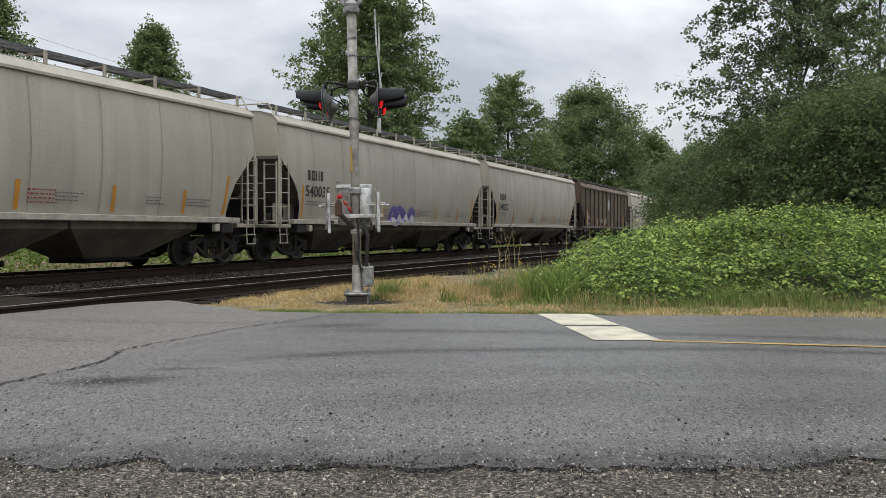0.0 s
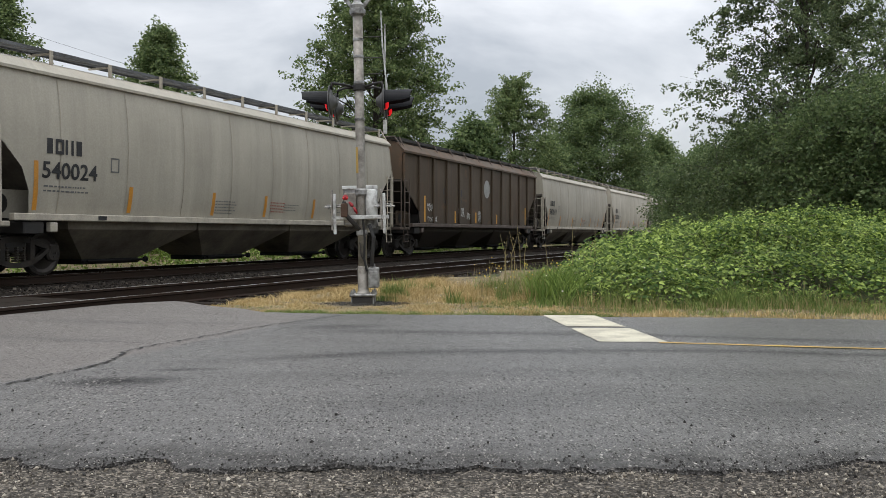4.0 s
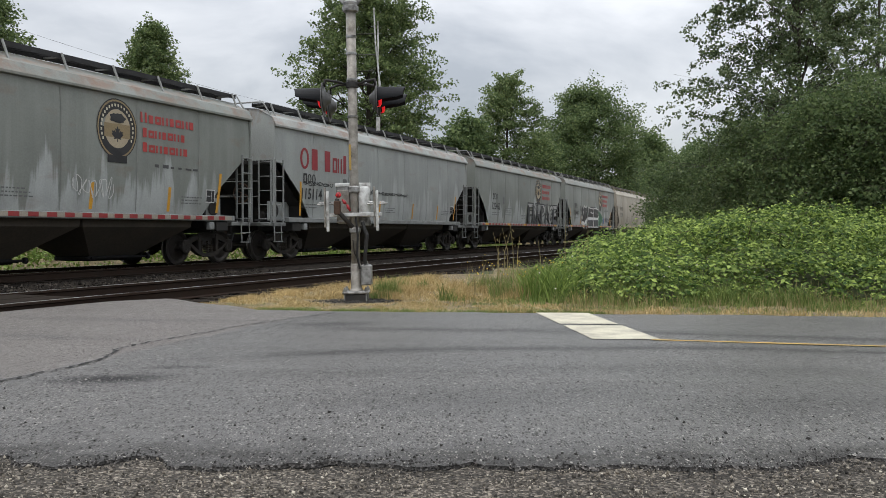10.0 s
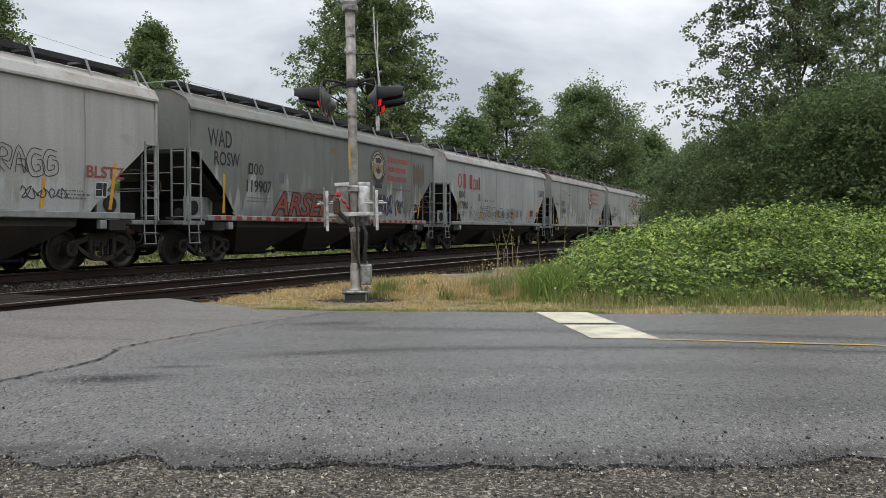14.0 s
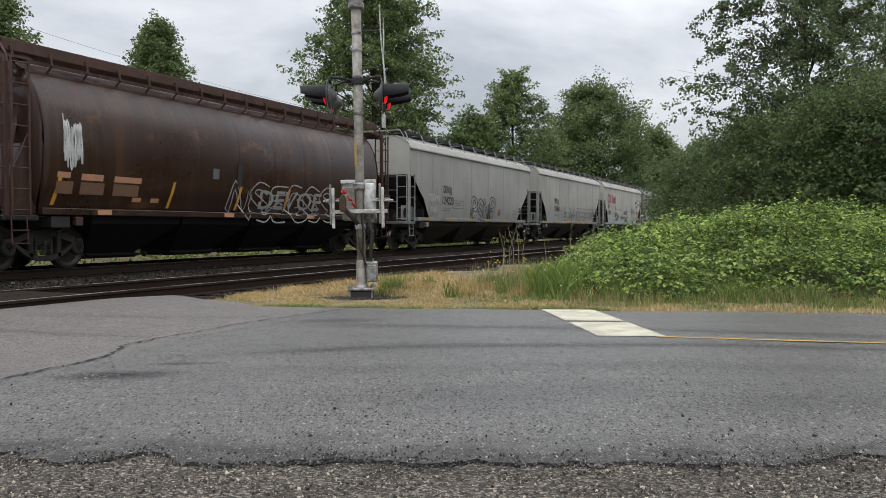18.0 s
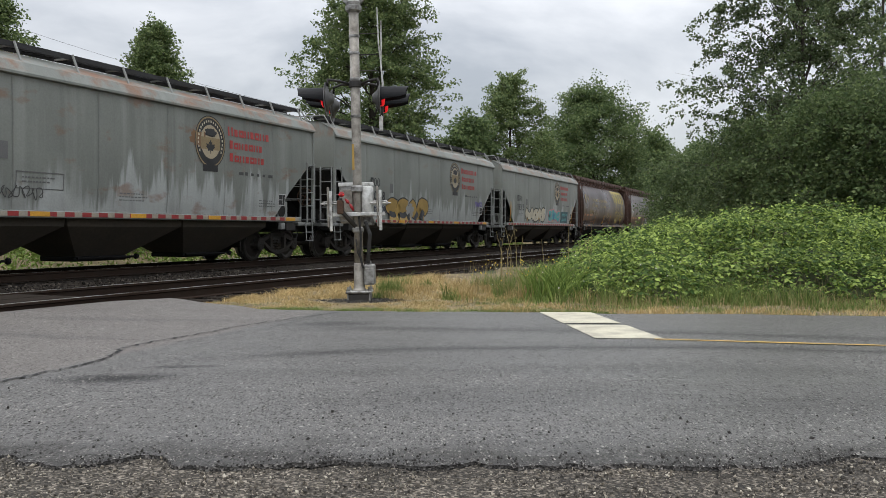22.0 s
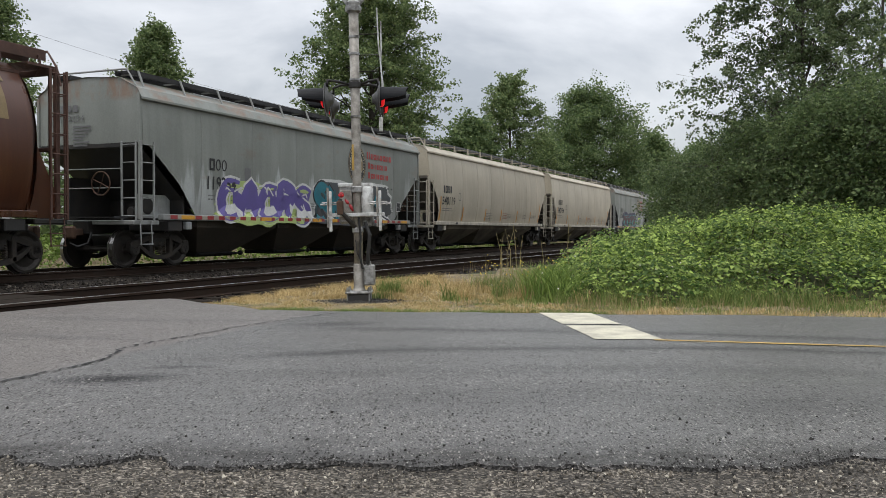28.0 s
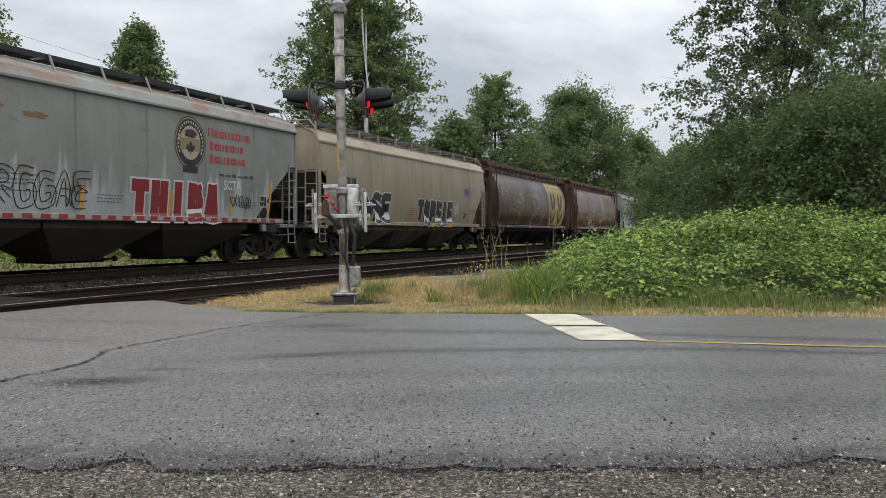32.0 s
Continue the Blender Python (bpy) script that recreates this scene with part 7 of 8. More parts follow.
def make_signal():
    x0, y0 = -1.32, 13.5
    z0 = ground_height(x0, y0)
    sig = base("crossing_signal", pose(x0, y0, z0, 0, -1.2, 0), "silver crossing signal mast with black hooded red lamps, gate arm missing", "crossing signal")
    g = Geo().tube([(0, 0, 0.10), (0, 0, 2.0), (0, 0, 4.5)], [0.068, 0.070, 0.076], 20)
    pole = part("mast", g, M_MAST, sig, smooth=True)
    for z in (2.85, 3.42, 3.82, 4.08):
        part("band", Geo().lathe([(0.079, -0.02), (0.083, -0.015), (0.083, 0.015), (0.079, 0.02)], 18, pose(0, 0, z)), M_SILVER, pole)
    g = Geo().lathe([(0.080, 4.44), (0.12, 4.47), (0.125, 4.54), (0.105, 4.55), (0.115, 4.60), (0.06, 4.66), (0.05, 4.80)], 18)
    for q in (-1, 1):
        g.box(-0.03, 0.03, -0.02, 0.02, 0, 0.3, 0.005, pose(q * 0.08, 0, 4.58, 0, q * 40))
    part("mast_cap", g, M_SILVER, sig)
    # cross arms and lamps: one pair to each side along the road
    z = 3.34
    part("arm_clamp", Geo().lathe([(0.085, -0.05), (0.10, -0.04), (0.10, 0.04), (0.085, 0.05)], 16, pose(0, 0, z)), M_BLACK, sig)
    for side in (-1, 1):
        for near in (-1, 1):
            cx, cy = side * 0.40, near * 0.36
            g = Geo().tube([(side * 0.08, 0, z), (side * 0.22, cy * 0.4, z + 0.03), (cx - side * 0.02, cy, z + 0.02), (cx - side * 0.02, cy, z - 0.08)], 0.021, 8)
            part("arm", g, M_BLACK, sig, smooth=True)
            # the lamp faces along the road, turned a little towards the verge
            m = Matrix.Translation((cx, cy, z - 0.27)) @ pose(0, 0, 0, 0, 0, (178 if side < 0 else 3)) @ pose(0, 0, 0, 0, 90)
            unit = part("signal_head", Geo().lathe([(0.03, -0.115), (0.055, -0.11), (0.085, -0.07), (0.13, -0.03), (0.20, -0.008)], 20, m), M_HEAD, sig, "grey back housing", True)
            part("background_disc", Geo().lathe([(0.252, -0.004), (0.255, 0.0), (0.255, 0.006), (0.15, 0.010)], 30, m), M_HEAD, unit)
            part("lens", Geo().lathe([(0.125, 0.010), (0.120, 0.055), (0.09, 0.074), (0.05, 0.080), (0.01, 0.081)], 20, m), M_LAMP, unit, "glowing red lens")
            # hood: open half shell, longer on top
            vs, fs, n = [], [], 28
            for r in range(2):
                rad = 0.172 if r == 0 else 0.165
                for k in range(n + 1):
                    a = -138 + 276 * k / n
                    dep = 0.44 - 0.04 * smooth_step(0, 70, abs(a)) - 0.37 * smooth_step(80, 106, abs(a))
                    a = radians(a)
                    vs.append(m @ Vector((-rad * math.cos(a), rad * math.sin(a), 0.008)))
                    vs.append(m @ Vector((-rad * math.cos(a), rad * math.sin(a), dep)))
            for r in range(2):
                o = r * 2 * (n + 1)
                for k in range(n):
                    q = (o + 2 * k, o + 2 * k + 1, o + 2 * k + 3, o + 2 * k + 2)
                    fs.append(q if r else tuple(reversed(q)))
            for k in range(n):
                a, b = 2 * k + 1, 2 * (n + 1) + 2 * k + 1
                fs.append((a, b, b + 2, a + 2))
            part("hood", Geo().add(vs, fs), M_HOOD, unit)
    # ladder beside the mast
    g = Geo()
    g.tube([(0.36, 0, 4.52), (0.375, 0, 3.95), (0.41, 0, 3.6), (0.42, 0, 3.30)], [0.011, 0.013, 0.012, 0.010], 6)
    g.tube([(0.415, 0.03, 4.32), (0.412, 0.03, 3.95), (0.40, 0.03, 3.62), (0.44, 0.03, 3.30)], [0.011, 0.013, 0.012, 0.010], 6)
    lad = part("ladder_rail", g, M_WHITE, sig)
    for z in (3.55, 3.80, 4.12):
        part("ladder_rung", Geo().tube([(0.07, 0, z), (0.36, 0, z)], 0.008, 5), M_BLACK, lad)
    part("number_tag", Geo().box(0.36, 0.42, -0.01, 0.01, 2.62, 2.84, 0.004), M_WHITE, sig)
    part("cable", Geo().tube([(0.37, 0, 3.3), (0.385, 0.0, 2.9), (0.39, 0, 2.7)], 0.008, 5), M_CABLE, sig)
    part("warning_strip", Geo().box(-0.066, -0.03, -0.062, -0.052, 2.02, 2.42, 0.002, pose(0, 0, 0, 0, 0, 0)), M_YELLOW, sig)
    # gate mechanism
    part("gate_housing", Geo().box(-0.29, -0.06, 0.02, 0.30, 1.20, 1.80, 0.03), M_SILVER, sig, "dented silver gate machine housing")
    part("housing_rim", Geo().box(-0.30, 0.25, 0.0, 0.05, 1.77, 1.83, 0.01), M_WHITE, sig)
    part("back_plate", Geo().box(-0.05, 0.24, 0.12, 0.16, 1.16, 1.78, 0.01), M_SILVER, sig)
    part("housing_door", Geo().box(-0.275, -0.075, -0.002, 0.02, 1.26, 1.72, 0.012), M_MAST, sig)
    part("motor_drum", Geo().lathe([(0.07, 1.30), (0.092, 1.32), (0.092, 1.74), (0.07, 1.77)], 18, pose(0.155, -0.02, 0)), M_WHITE, sig, "pale silver drum", True)
    part("support_bar", Geo().box(-0.45, 0.43, -0.13, -0.08, 1.305, 1.365, 0.008), M_WHITE, sig, "white cross bar")
    for x in (-0.40, 0.36):
        up = part("arm_plate", Geo().box(x - 0.022, x + 0.022, -0.16, -0.12, 1.08, 1.70, 0.008), M_WHITE, sig)
        part("counterweight", Geo().box(x - 0.06, x - 0.03, -0.13, -0.05, 1.14, 1.76, 0.008), M_MAST, sig)
        g = Geo().tube([(x - 0.16, -0.1, 1.50), (x + 0.16, -0.1, 1.50)], 0.014, 6)
        g.tube([(x - 0.14, -0.1, 1.53), (x + 0.10, -0.1, 1.53)], 0.009, 5)
        for q in (-0.10, 0.10):
            g.lathe([(0.03, -0.012), (0.03, 0.012)], 6, pose(x + q, -0.1, 1.50, 0, 90))
        part("pivot_bolt", g, M_SILVER, sig)
    part("arm_bracket", Geo().tube([(-0.25, -0.16, 1.58), (-0.25, -0.17, 1.40), (-0.02, -0.17, 1.14)], 0.034, 8), M_BLACK, sig, smooth=True)
    part("bracket_sleeve", Geo().box(-0.30, -0.20, -0.21, -0.12, 1.34, 1.55, 0.012), M_RUSTY, sig)
    part("mast_clamp", Geo().box(-0.09, 0.09, -0.10, 0.02, 1.67, 1.78, 0.02).box(-0.085, 0.085, -0.10, 0.02, 1.05, 1.14, 0.02), M_SILVER, sig)
    lamp = part("gate_lamp", Geo().lathe([(0.038, -0.03), (0.045, 0.0), (0.04, 0.02), (0.016, 0.03)], 16, pose(-0.225, -0.19, 1.64, 90)), M_RED, sig, "small red gate lamp")
    for q in (-0.028, 0.03):
        part("bulb", Geo().lathe([(0.013, 0.0), (0.014, 0.010), (0.006, 0.016)], 10, pose(-0.225 + q, -0.235, 1.63, 90)), M_GATELAMP, lamp)
    g = Geo().tube([(-0.17, -0.19, 1.57), (-0.13, -0.20, 1.52), (-0.11, -0.20, 1.50)], [0.014, 0.028, 0.014], 8)
    g.tube([(-0.10, -0.20, 1.49), (-0.075, -0.20, 1.44), (-0.05, -0.19, 1.39)], [0.014, 0.026, 0.013], 8)
    part("red_coupling", g, M_RED, sig, smooth=True)
    g = Geo().tube([(0.02, -0.09, 1.34), (0.05, -0.10, 1.0), (0.03, -0.10, 0.7), (0.07, -0.09, 0.5)], 0.018, 6)
    g.tube([(0.12, -0.08, 1.22), (0.19, -0.12, 1.02), (0.16, -0.11, 0.74), (0.15, -0.08, 0.58)], 0.030, 8)
    g.tube([(-0.03, -0.08, 0.95), (-0.01, -0.12, 0.75), (0.05, -0.10, 0.62)], 0.009, 6)
    part("cable_loop", g, M_CABLE, sig)
    # foot: sleeve, junction box, flange with bolts, concrete
    part("base_sleeve", Geo().lathe([(0.13, 0.15), (0.10, 0.17), (0.084, 0.21), (0.082, 0.56), (0.07, 0.58)], 18), M_MAST, sig, smooth=True)
    jb = part("junction_box", Geo().box(0.08, 0.25, -0.10, 0.08, 0.24, 0.56, 0.02), M_SILVER, sig, "grey junction box")
    part("box_door", Geo().box(0.095, 0.235, -0.112, -0.102, 0.26, 0.50, 0.01), M_SILVER, jb)
    part("conduit_hub", Geo().lathe([(0.03, 0.55), (0.04, 0.57), (0.03, 0.61)], 10, pose(0.16, -0.01, 0)), M_SILVER, jb)
    fl = part("base_flange", Geo().box(-0.20, 0.20, -0.19, 0.19, 0.115, 0.155, 0.012), M_SILVER, sig)
    for qx in (-0.165, 0.165):
        for qy in (-0.155, 0.155):
            part("anchor_bolt", Geo().tube([(qx, qy, 0.0), (qx, qy, 0.22)], 0.016, 8).lathe([(0.032, 0.158), (0.032, 0.185)], 6, pose(qx, qy, 0)), M_SILVER, fl)
    part("footing", Geo().box(-0.17, 0.17, -0.17, 0.17, -0.12, 0.112, 0.015), M_BLACK, sig)


make_signal()


# ---- verge and bramble bank ----
def blades(xs, ys, height, width, rng, bend=0.35):
    """Single grass blades of two triangles that bend over."""
    n = len(xs)
    zs = np.array([ground_height(a, b) for a, b in zip(xs, ys)]) - 0.01
    root = np.stack([xs, ys, zs], 1)
    w = rng.uniform(0, 2 * np.pi, n)
    side = np.stack([np.cos(w), np.sin(w), np.zeros(n)], 1) * (np.asarray(width) * rng.uniform(0.6, 1.3, n))[:, None]
    h = np.asarray(height) * rng.uniform(0.5, 1.25, n)
    lean = rng.normal(0, 1, (n, 2)) * (h * bend)[:, None]
    mid = root + np.stack([lean[:, 0] * 0.35, lean[:, 1] * 0.35, h * 0.6], 1)
    tip = root + np.stack([lean[:, 0], lean[:, 1], h], 1)
    v = np.stack([root - side, root + side, mid + side * 0.6, tip, mid - side * 0.6], 1).reshape(-1, 3)
    i = np.arange(n)[:, None] * 5
    return v, np.concatenate([i + np.array([0, 1, 2]), i + np.array([0, 2, 4]), i + np.array([4, 2, 3])], 0)


def grass(name, region, count, height, width, mat, seed, label, bend=0.35):
    """Blades over the part of the box (x0, x1, y0, y1) where region gives more than a random number."""
    rng = np.random.default_rng(seed)
    x0, x1, y0, y1, fn = region
    xs, ys, hs = [], [], []
    while len(xs) < count:
        x, y = rng.uniform(x0, x1), rng.uniform(y0, y1)
        k = fn(x, y)
        if k > rng.random():
            xs.append(x)
            ys.append(y)
            hs.append(height(x, y) if callable(height) else height)
    v, f = blades(np.array(xs), np.array(ys), np.array(hs), width, rng, bend)
    return thing(name, fast_mesh(name, v, f, mat), None, label, "grass", kind="stuff")


def verge(x, y):
    """1 between the road's far edge and the siding."""
    s, p = to_track(x, y)
    if x < -5.2 or p > 8.6:
        return 0.0
    return smooth_step(-0.03, 0.12, y - asphalt_end(x))


def dryness(x, y):
    return smooth_step(3.4, 0.4, x + 0.35 * (y - 12) + 0.8 * noise.noise((x, y, 0)))


def clump(x, y, k=1.3):
    return 0.35 + 0.65 * max(0.0, min(1.0, 0.5 + 1.2 * noise.noise((x * k, y * k, 7))))


def off_mast(x, y):
    return smooth_step(0.42, 0.8, math.hypot((x + 1.3) * 0.9, y - 13.3))


def bare(x, y):
    """Worn patches where the soil shows."""
    return 0.12 + 0.88 * smooth_step(-0.18, 0.22, noise.noise((x * 1.6, y * 1.6, 11)) + 0.6 * noise.noise((x * 5.0, y * 5.0, 4)))


grass("dry_grass", (-5.2, 5, 11, 22.0, lambda x, y: verge(x, y) * dryness(x, y) * bare(x, y) * off_mast(x, y)), 36000, lambda x, y: 0.035 + 0.10 * smooth_step(12.4, 15.5, y) * (0.4 + 0.6 * bare(x + 7, y)), 0.005, M_DRY, 1, "short sun-bleached tan grass round the signal mast", 0.9)
grass("edge_grass", (-2.6, 2.2, 11, 12.6, lambda x, y: verge(x, y) * smooth_step(0.6, 0.1, y - asphalt_end(x)) * bare(x + 3, y)), 7000, 0.06, 0.005, M_GRASS, 8, "short green grass creeping over the asphalt edge", 0.8)
grass("verge_grass", (-4.3, 14, 10.2, 15.5, lambda x, y: verge(x, y) * (1 - 0.75 * dryness(x, y)) * clump(x, y, 2.0) * bare(x, y + 5) * off_mast(x, y) * smooth_step(14.8, 12.6, y)), 30000, lambda x, y: 0.03 + 0.11 * smooth_step(11.2, 13.2, y) * (1 - dryness(x, y)) * (0.5 + 0.8 * bare(x + 2, y)), 0.006, M_GRASS, 2, "green roadside grass along the asphalt edge", 0.55)
grass("edge_straw", (0.5, 14, 10.2, 13.5, lambda x, y: verge(x, y) * clump(x, y, 2.6) * bare(x + 4, y) * smooth_step(12.3, 11.2, y)), 8000, lambda x, y: 0.03 + 0.07 * bare(x, y + 9), 0.005, M_DRY, 3, "straw-coloured grass mixed into the verge", 0.6)
grass("bent_grass", (1.6, 14, 10.6, 13.8, lambda x, y: verge(x, y) * clump(x, y, 1.1) * smooth_step(0.25, 0.8, y - asphalt_end(x)) * smooth_step(13.6, 12.8, y)), 4500, lambda x, y: 0.08 + 0.20 * smooth_step(0.3, 1.6, y - asphalt_end(x)) * clump(x, y + 3, 0.9), 0.0035, M_BENT, 14, "fine brownish bent grass in front of the brambles", 0.3)
grass("tall_grass", (0.0, 5.5, 12.6, 24, lambda x, y: verge(x, y) * smooth_step(0.1, 2.2, x - 0.12 * (y - 13) + 0.9 * noise.noise((x * 1.8, y * 1.8, 21))) * clump(x, y, 1.6) * bare(x + 5, y)), 17000, lambda x, y: (0.11 + 0.27 * smooth_step(0.6, 2.4, x - 0.12 * (y - 13))) * (0.7 + 0.9 * max(0, noise.noise((x * 1.4, y * 1.4, 2)))), 0.007, M_GRASS, 4, "tall green grass beside the bramble bank", 0.45)
grass("straw_tufts", (-1.0, 2.2, 13.0, 16.5, lambda x, y: verge(x, y) * smooth_step(0.12, 0.42, noise.noise((x * 1.7, y * 1.7, 33))) * off_mast(x, y)), 2600, lambda x, y: 0.10 + 0.16 * bare(x, y), 0.0045, M_DRY, 16, "taller pale straw tufts in the dry verge", 0.35)
grass("green_tufts", (-1.2, 2.0, 13.4, 16.5, lambda x, y: verge(x, y) * smooth_step(0.22, 0.45, noise.noise((x * 1.5, y * 1.5, 52))) * off_mast(x, y)), 1800, lambda x, y: 0.10 + 0.22 * bare(x, y), 0.006, M_GRASS, 17, "green weed tufts in the dry verge", 0.4)
grass("broad_grass", (1.1, 3.2, 13.0, 15.2, lambda x, y: verge(x, y) * smooth_step(0.5, 0.0, math.hypot((x - 1.75) * 0.8, (y - 13.9) * 0.5))), 700, 0.55, 0.012, M_MEADOW, 15, "tuft of broad-bladed green grass in the verge", 0.5)
grass("seed_stems", (-0.3, 6.5, 13.2, 20, lambda x, y: verge(x, y) * smooth_step(-0.4, 0.9, x - 0.1 * (y - 13)) * clump(x, y, 1.6)), 1500, 0.46, 0.0035, M_BENT, 5, "thin tan seed stems standing in the tall grass", 0.15)
grass("far_weeds", (-60, 70, 18, 130, lambda x, y: smooth_step(18.6, 19.4, to_track(x, y)[1]) * smooth_step(34, 24, to_track(x, y)[1]) * clump(x, y, 0.6)), 16000, lambda x, y: 0.18 + 0.3 * max(0, noise.noise((x * 0.5, y * 0.5, 4))), 0.03, M_MEADOW, 6, "bright green weeds along the far side of the tracks", 0.45)


def stalks():
    rng = random.Random(31)
    for _ in range(11):
        x, y = rng.uniform(1.0, 2.6), rng.uniform(15.5, 18.0)
        z, h = ground_height(x, y), rng.uniform(0.9, 1.35)
        g = Geo().tube([(x, y, z), (x + rng.uniform(-0.05, 0.05), y, z + h * 0.6), (x + rng.uniform(-0.12, 0.12), y, z + h)], [0.008, 0.006, 0.003], 5)
        for q in range(6):
            w, t = rng.uniform(0, 6.28), z + h * (0.3 + 0.11 * q)
            a = Vector((x, y, t))
            b = a + Vector((0.045 * math.cos(w), 0.045 * math.sin(w), 0.05))
            g.add([a, a.lerp(b, 0.5) + Vector((0, 0, 0.014)), b, a.lerp(b, 0.5) - Vector((0, 0, 0.012))], [(0, 1, 2), (0, 2, 3)])
        thing("weed_stalk", g, M_BENT, "tall thin weed stalk with small leaves in the verge", "weed", "weed stalks in the verge")


stalks()


def flowers():
    rng = random.Random(9)
    for name, mat, n, box, label in (("yellow_flowers", M_FLOWERY, 60, (0.5, 2.6, 14.2, 17.5), "small yellow wild flowers in the tall grass"), ("white_flowers", M_FLOWERW, 26, (0.6, 5.5, 12.2, 17.0), "small white daisies in the verge grass")):
        g = Geo()
        for _ in range(n):
            x, y = rng.uniform(box[0], box[1]), rng.uniform(box[2], box[3])
            z = ground_height(x, y) + rng.uniform(0.25, 0.62)
            r = rng.uniform(0.007, 0.014)
            g.lathe([(r * 0.4, -0.006), (r, 0.0), (r * 0.9, 0.008), (r * 0.3, 0.012)], 6, pose(x, y, z, rng.uniform(-50, 50), rng.uniform(-50, 50)))
        thing(name, g, mat, label, "flowers", kind="stuff")


flowers()


def bank_height(x, y):
    """Height of the bramble thicket's surface over the ground."""
    front = 12.95 + 0.25 * math.sin(x * 1.7) + 0.5 * smooth_step(3.0, 1.0, x)
    rise = smooth_step(front - 0.2, front + 3.6, y)
    left = smooth_step(1.5 + 0.16 * (y - 14), 5.6 + 0.16 * (y - 14), x)
    h = 0.32 * smooth_step(front - 0.2, front + 0.7, y) + 0.72 * rise * (0.25 + 0.75 * left)
    h *= smooth_step(1.15 + 0.17 * (y - 14), 2.6 + 0.17 * (y - 14), x)
    return h * (1 + 0.40 * noise.noise((x * 0.8, y * 0.8, 1)) + 0.66 * noise.noise((x * 1.5, y * 1.5, 8)) + 0.20 * noise.noise((x * 5, y * 5, 3)))


def brambles():
    rng = np.random.default_rng(77)
    pos, way = [], []
    # deeper leaves, sparse, under the sprays
    while len(pos) < 14000:
        y = rng.uniform(12.5, 25.0)
        x = rng.uniform(1.0, 15.0)
        if x > 0.56 * y + 1.0:
            continue
        h = bank_height(x, y)
        if h < 0.12 or rng.random() > 1.3 - 0.045 * (y - 13):
            continue
        pos.append((x, y, ground_height(x, y) + max(h - 0.06 - rng.exponential(0.16), 0.04)))
        w = rng.uniform(0, 6.28)
        way.append((math.cos(w), math.sin(w), rng.normal(-0.2, 0.3)))
    # leafy sprays that arch out of the surface and droop at the tip
    made = 0
    while made < 9600:
        y = rng.uniform(12.5, 25.0)
        x = rng.uniform(1.0, 15.0)
        if x > 0.56 * y + 1.0:
            continue
        h = bank_height(x, y)
        if h < 0.14 or rng.random() > 1.25 - 0.05 * (y - 13):
            continue
        made += 1
        w = rng.normal(-1.57, 1.1) if rng.random() < 0.65 else rng.uniform(0, 6.28)
        cw, sw = math.cos(w), math.sin(w)
        length, rise = rng.uniform(0.18, 0.50), rng.uniform(0.02, 0.12) + (0.16 if rng.random() < 0.10 else 0.0)
        n = int(4 + length * 14)
        z0 = ground_height(x, y) + h - 0.07
        for q in range(n):
            u = (q + 0.5) / n
            turn = 0.9 if q % 2 else -0.9
            px, py = x + cw * length * u + rng.normal(0, 0.018), y + sw * length * u + rng.normal(0, 0.018)
            pz = z0 + rise * math.sin(u * 2.5) * 1.6 - 0.14 * length * u * u + rng.normal(0, 0.012)
            pos.append((px, py, max(pz, ground_height(px, py) + 0.03)))
            a = w + turn + rng.normal(0, 0.35)
            way.append((math.cos(a), math.sin(a), rng.normal(-0.15, 0.22)))
    c, a = np.array(pos), np.array(way)
    n = len(c)
    a /= np.linalg.norm(a, axis=1)[:, None]
    up = np.array([0, -0.22, 1.0]) + rng.normal(0, 0.30, (n, 3))
    b = np.cross(a, up)
    b /= np.linalg.norm(b, axis=1)[:, None]
    m = np.cross(b, a)
    ln = (0.067 * rng.uniform(0.5, 1.6, n))[:, None]
    tip = c + a * ln - m * ln * 0.18
    l1, r1 = c + a * ln * 0.38 + b * ln * 0.36 + m * ln * 0.12, c + a * ln * 0.38 - b * ln * 0.36 + m * ln * 0.12
    v = np.stack([c, l1, tip, r1], 1).reshape(-1, 3)
    i = np.arange(n)[:, None] * 4
    f = np.concatenate([i + np.array(q) for q in ([0, 2, 1], [0, 3, 2])], 0)
    thing("bramble_bank", fast_mesh("bramble_leaves", v, f, M_BRAMBLE), None, "dense mound of bright green bramble leaves", "bramble", kind="stuff")
    # arching canes
    g = Geo()
    r = random.Random(5)
    for _ in range(170):
        x, y = r.uniform(1.5, 11), r.uniform(13.6, 20)
        h = bank_height(x, y)
        if h < 0.4 or x > 0.55 * y:
            continue
        w = r.uniform(0, 6.28)
        z = ground_height(x, y) + h
        d = r.uniform(0.3, 0.7)
        g.tube([(x, y, z - 0.3), (x + d * 0.4 * math.cos(w), y + d * 0.4 * math.sin(w), z + 0.08), (x + d * math.cos(w), y + d * math.sin(w), z + 0.02)], [0.007, 0.005, 0.003], 4, cap=False)
    thing("bramble_canes", g, M_CANE, "arching thorny brown bramble canes", "bramble", kind="stuff")
    # dark sheet painted as the shade between leaves, so that no ground shows through
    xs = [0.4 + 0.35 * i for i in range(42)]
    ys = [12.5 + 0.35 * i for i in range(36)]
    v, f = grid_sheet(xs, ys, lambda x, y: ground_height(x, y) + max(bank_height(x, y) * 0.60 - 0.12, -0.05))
    thing("bramble_shade", sheet("bramble_shade", v, f, M_INNER, True), None, "dark sheet under the bramble leaves, coloured as the shade between them", "bramble", kind="stuff")


brambles()


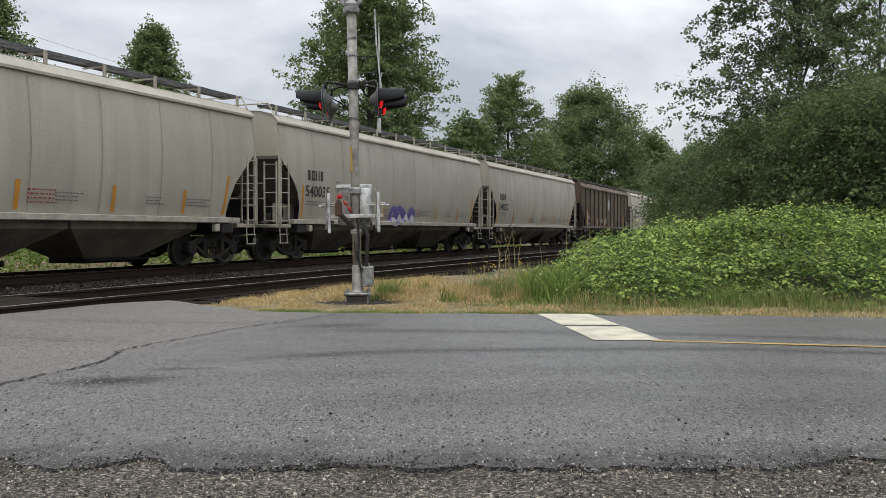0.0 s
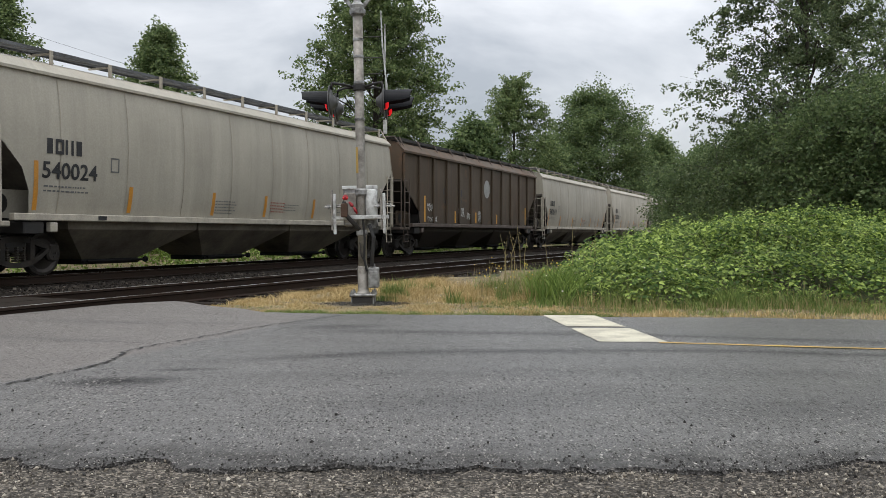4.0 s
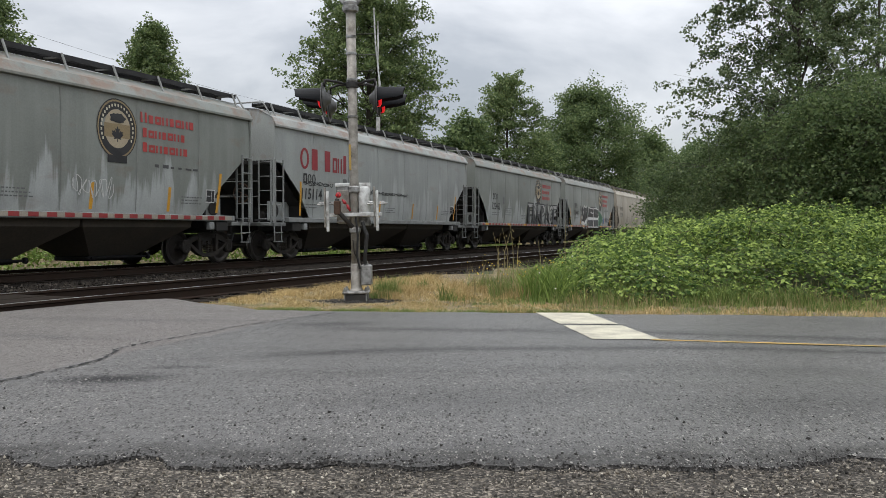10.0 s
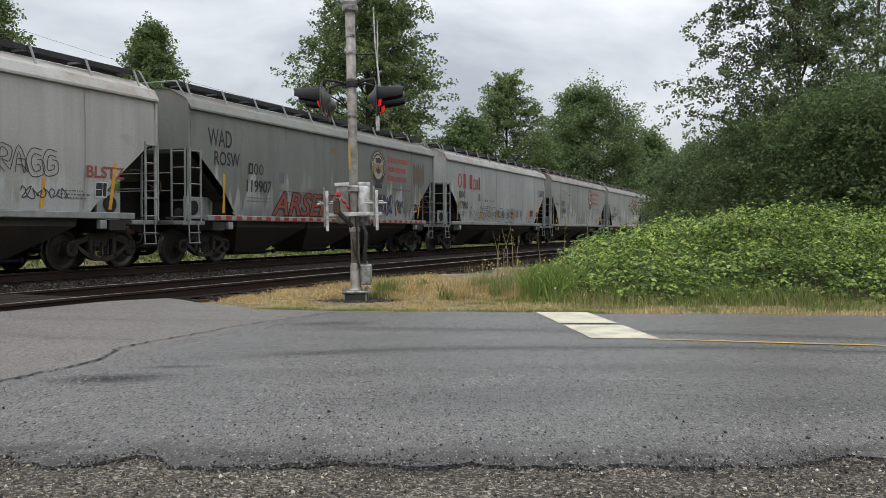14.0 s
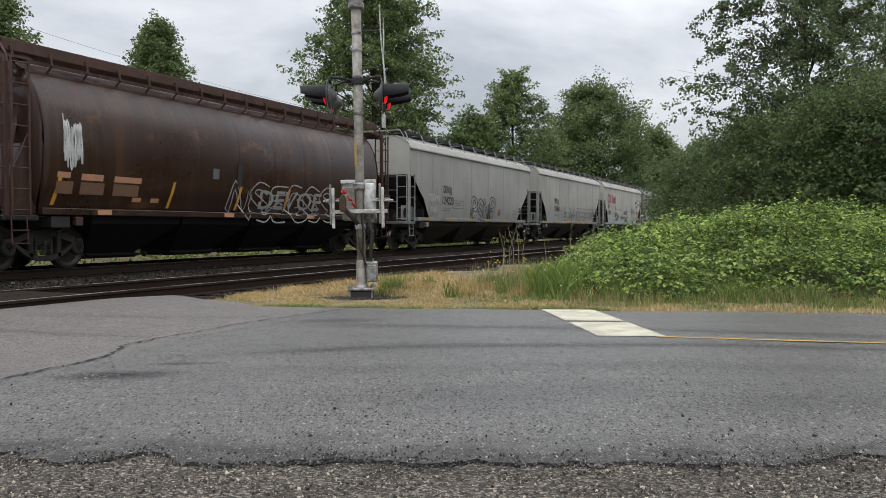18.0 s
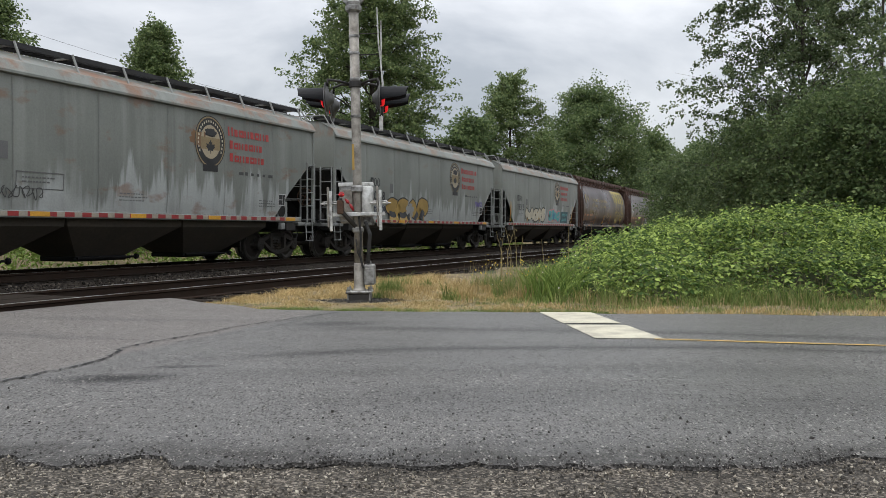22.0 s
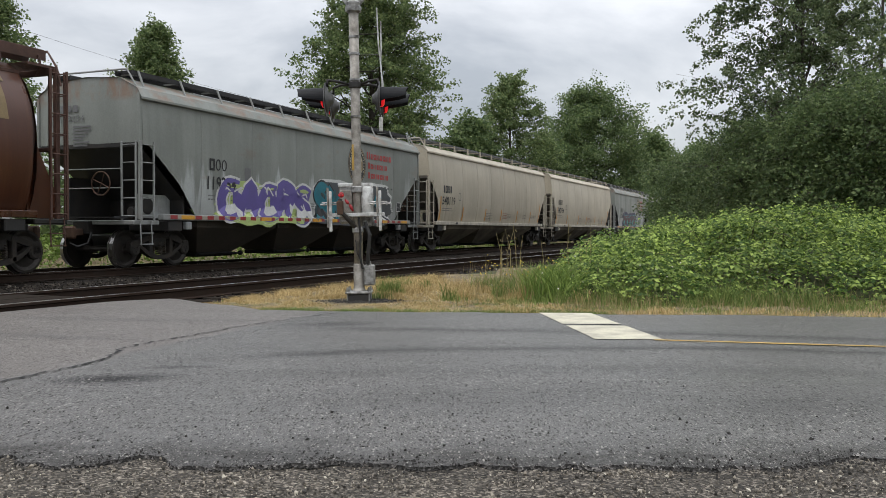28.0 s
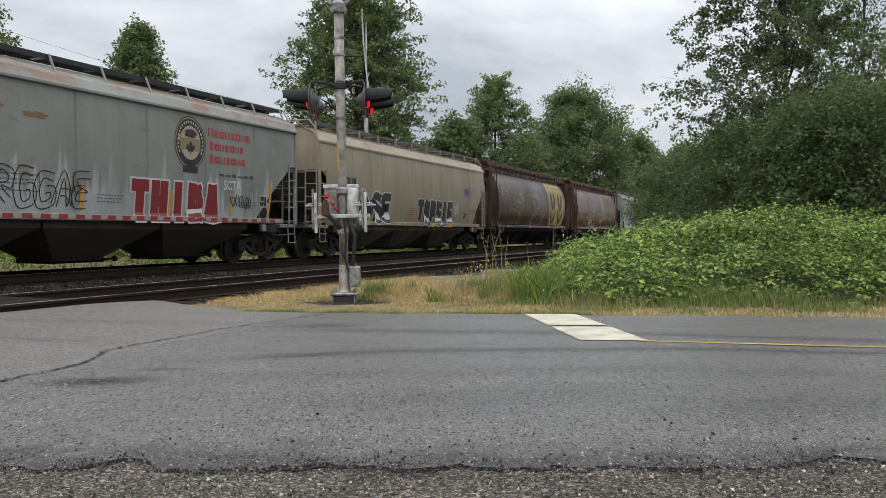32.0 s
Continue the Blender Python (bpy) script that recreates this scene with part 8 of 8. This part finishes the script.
def weed_bank():
    """Broad-leaved weeds on the far side of the tracks."""
    rng = np.random.default_rng(91)
    n, pts = 38000, []
    while len(pts) < n:
        s, p = rng.uniform(-5, 62), rng.uniform(18.7, 24.0)
        a = track(s, p)
        h = 0.08 + 1.25 * max(0.0, 0.25 + noise.noise((s * 0.55, p * 0.55, 3)) + 0.4 * noise.noise((s * 1.6, p * 1.6, 3))) * smooth_step(18.6, 20.0, p)
        pts.append((a.x, a.y, ground_height(a.x, a.y) + h * rng.uniform(0.35, 1.0) ** 0.5))
    v, f = leaf_cloud(pts, n, 0.05, 0.13, rng, -0.1)
    thing("weed_bank", fast_mesh("weed_bank", v, f, M_MEADOW), None, "bright green broad-leaved weeds beyond the tracks", "weeds", kind="stuff")


weed_bank()


# ---- loose stones ----
def stones(name, n, x0, x1, y0, y1, lo, hi, mat, seed, label, height, density=None):
    rng = random.Random(seed)
    g = Geo()
    for _ in range(n):
        x, y = rng.uniform(x0, x1), rng.uniform(y0, y1)
        if density and density(x, y) < rng.random():
            continue
        r = lo * (hi / lo) ** (rng.random() ** 2.2)
        z = height(x, y)
        m = pose(x, y, z + r * 0.25, rng.uniform(0, 360), rng.uniform(0, 360), rng.uniform(0, 360))
        k = [rng.uniform(0.65, 1.25) for _ in range(6)]
        vs = [m @ (Vector(d) * r * q) for d, q in zip(((1, 0, 0), (-1, 0, 0), (0, 1, 0), (0, -1, 0), (0, 0, 0.7), (0, 0, -0.7)), k)]
        g.add(vs, [(0, 2, 4), (2, 1, 4), (1, 3, 4), (3, 0, 4), (2, 0, 5), (1, 2, 5), (3, 1, 5), (0, 3, 5)])
    return thing(name, g, mat, label, "gravel", kind="stuff")


def shoulder_top(x, y):
    return -0.012 + 0.012 * noise.noise((x * 2.5, y * 2.5, 3))


stones("shoulder_stones", 15000, -2.4, 2.4, 3.2, 4.3, 0.003, 0.013, M_PEBBLE, 1, "loose grey gravel along the crumbling road edge", shoulder_top, lambda x, y: (0.25 + 0.75 * smooth_step(-0.2, 0.3, noise.noise((x * 2.2, y * 4, 6)))) * smooth_step(0.05, -0.1, y - near_edge(x)))
stones("edge_crumbs", 11000, -2.5, 2.5, 3.6, 4.4, 0.0025, 0.010, M_DARKSTONE, 12, "dark crumbs of broken asphalt along the road edge", lambda x, y: -0.012 if y < near_edge(x) else 0.001, lambda x, y: smooth_step(0.24, 0.0, abs(y - near_edge(x) - 0.02)) * smooth_step(-0.4, 0.4, noise.noise((x * 3, 0, 2))))
stones("verge_gravel", 3600, -4.3, 0.2, 10.8, 13.2, 0.006, 0.022, M_PEBBLE, 13, "dark loose gravel where the asphalt meets the verge", ground_height, lambda x, y: smooth_step(0.32, 0.05, abs(y - asphalt_end(x) - 0.12)) * smooth_step(0.2, -1.6, x))
stones("road_grit", 9000, -4.6, 4.6, 3.8, 10.5, 0.002, 0.0065, M_STONE, 2, "scattered pale grit on the asphalt", lambda x, y: 0.001, lambda x, y: (0.35 + 0.65 * smooth_step(8.0, 4.0, y)) * smooth_step(0.08, 0.35, y - near_edge(x)))
stones("dark_grit", 380, -3.4, 3.4, 3.8, 7.0, 0.006, 0.016, M_DARKSTONE, 3, "scattered dark pebbles on the asphalt", lambda x, y: 0.0, lambda x, y: smooth_step(7.5, 4.0, y) ** 2 * smooth_step(0.02, 0.15, y - near_edge(x)))


stones("mast_soil", 1800, -2.1, -0.6, 12.95, 14.0, 0.008, 0.028, M_DARKSTONE, 6, "dark crumbly soil heaped round the mast's foot", ground_height, lambda x, y: smooth_step(0.85, 0.25, math.hypot(x + 1.3, (y - 13.45) * 1.4)))


stones("ballast_stones", 5000, -12.0, 2.0, 11.5, 24.0, 0.018, 0.045, M_BALLASTSTONE, 7, "dark oily ballast stones between the rails", lambda x, y: -0.05, lambda x, y: smooth_step(8.5, 8.9, to_track(x, y)[1]) * smooth_step(18.2, 17.6, to_track(x, y)[1]) * (1.0 if to_track(x, y)[0] > 9.4 or to_track(x, y)[1] > 11.0 else 0.0))


def make_wire():
    g = Geo()
    a, b = Vector((-34, 62, 16.6)), Vector((4, 112, 13.0))
    pts = [a.lerp(b, t) - Vector((0, 0, 1.6 * 4 * t * (1 - t))) for t in np.linspace(-0.3, 0.72, 24)]
    g.tube(pts, 0.011, 5)
    thing("overhead_wire", g, M_CABLE, "thin overhead wire behind the trees", "wire")


make_wire()


# ---- what moves ----
def motions():
    for car, start, kind in TRAIN:
        walk(car, [(t, car_pose(start + SPEED * t)) for t in range(0, 33, 2)])
        # the wheels turn while the car passes the open stretch
        t0 = max(0.0, (-30 - start) / SPEED)
        t1 = min(32.0, (60 - start) / SPEED)
        f0, f1 = int(t0 * FPS), int(t1 * FPS)
        if f1 <= f0:
            continue
        for t in car.children:
            if not t.name.startswith("truck"):
                continue
            for w in t.children:
                if not w.name.startswith("wheelset"):
                    continue
                x = w.location.x
                rows = []
                if f0 > 0:
                    rows.append((0.0, pose(x, 0, 0.457)))
                for f in range(f0, f1 + 1):
                    turned = math.degrees(SPEED * (f - f0) / FPS / 0.457)
                    rows.append((f / FPS, pose(x, 0, 0.457) @ pose(0, 0, 0, 0, turned % 360, 0)))
                if f1 < 32 * FPS:
                    rows.append((32.0, rows[-1][1]))
                walk(w, rows)


motions()
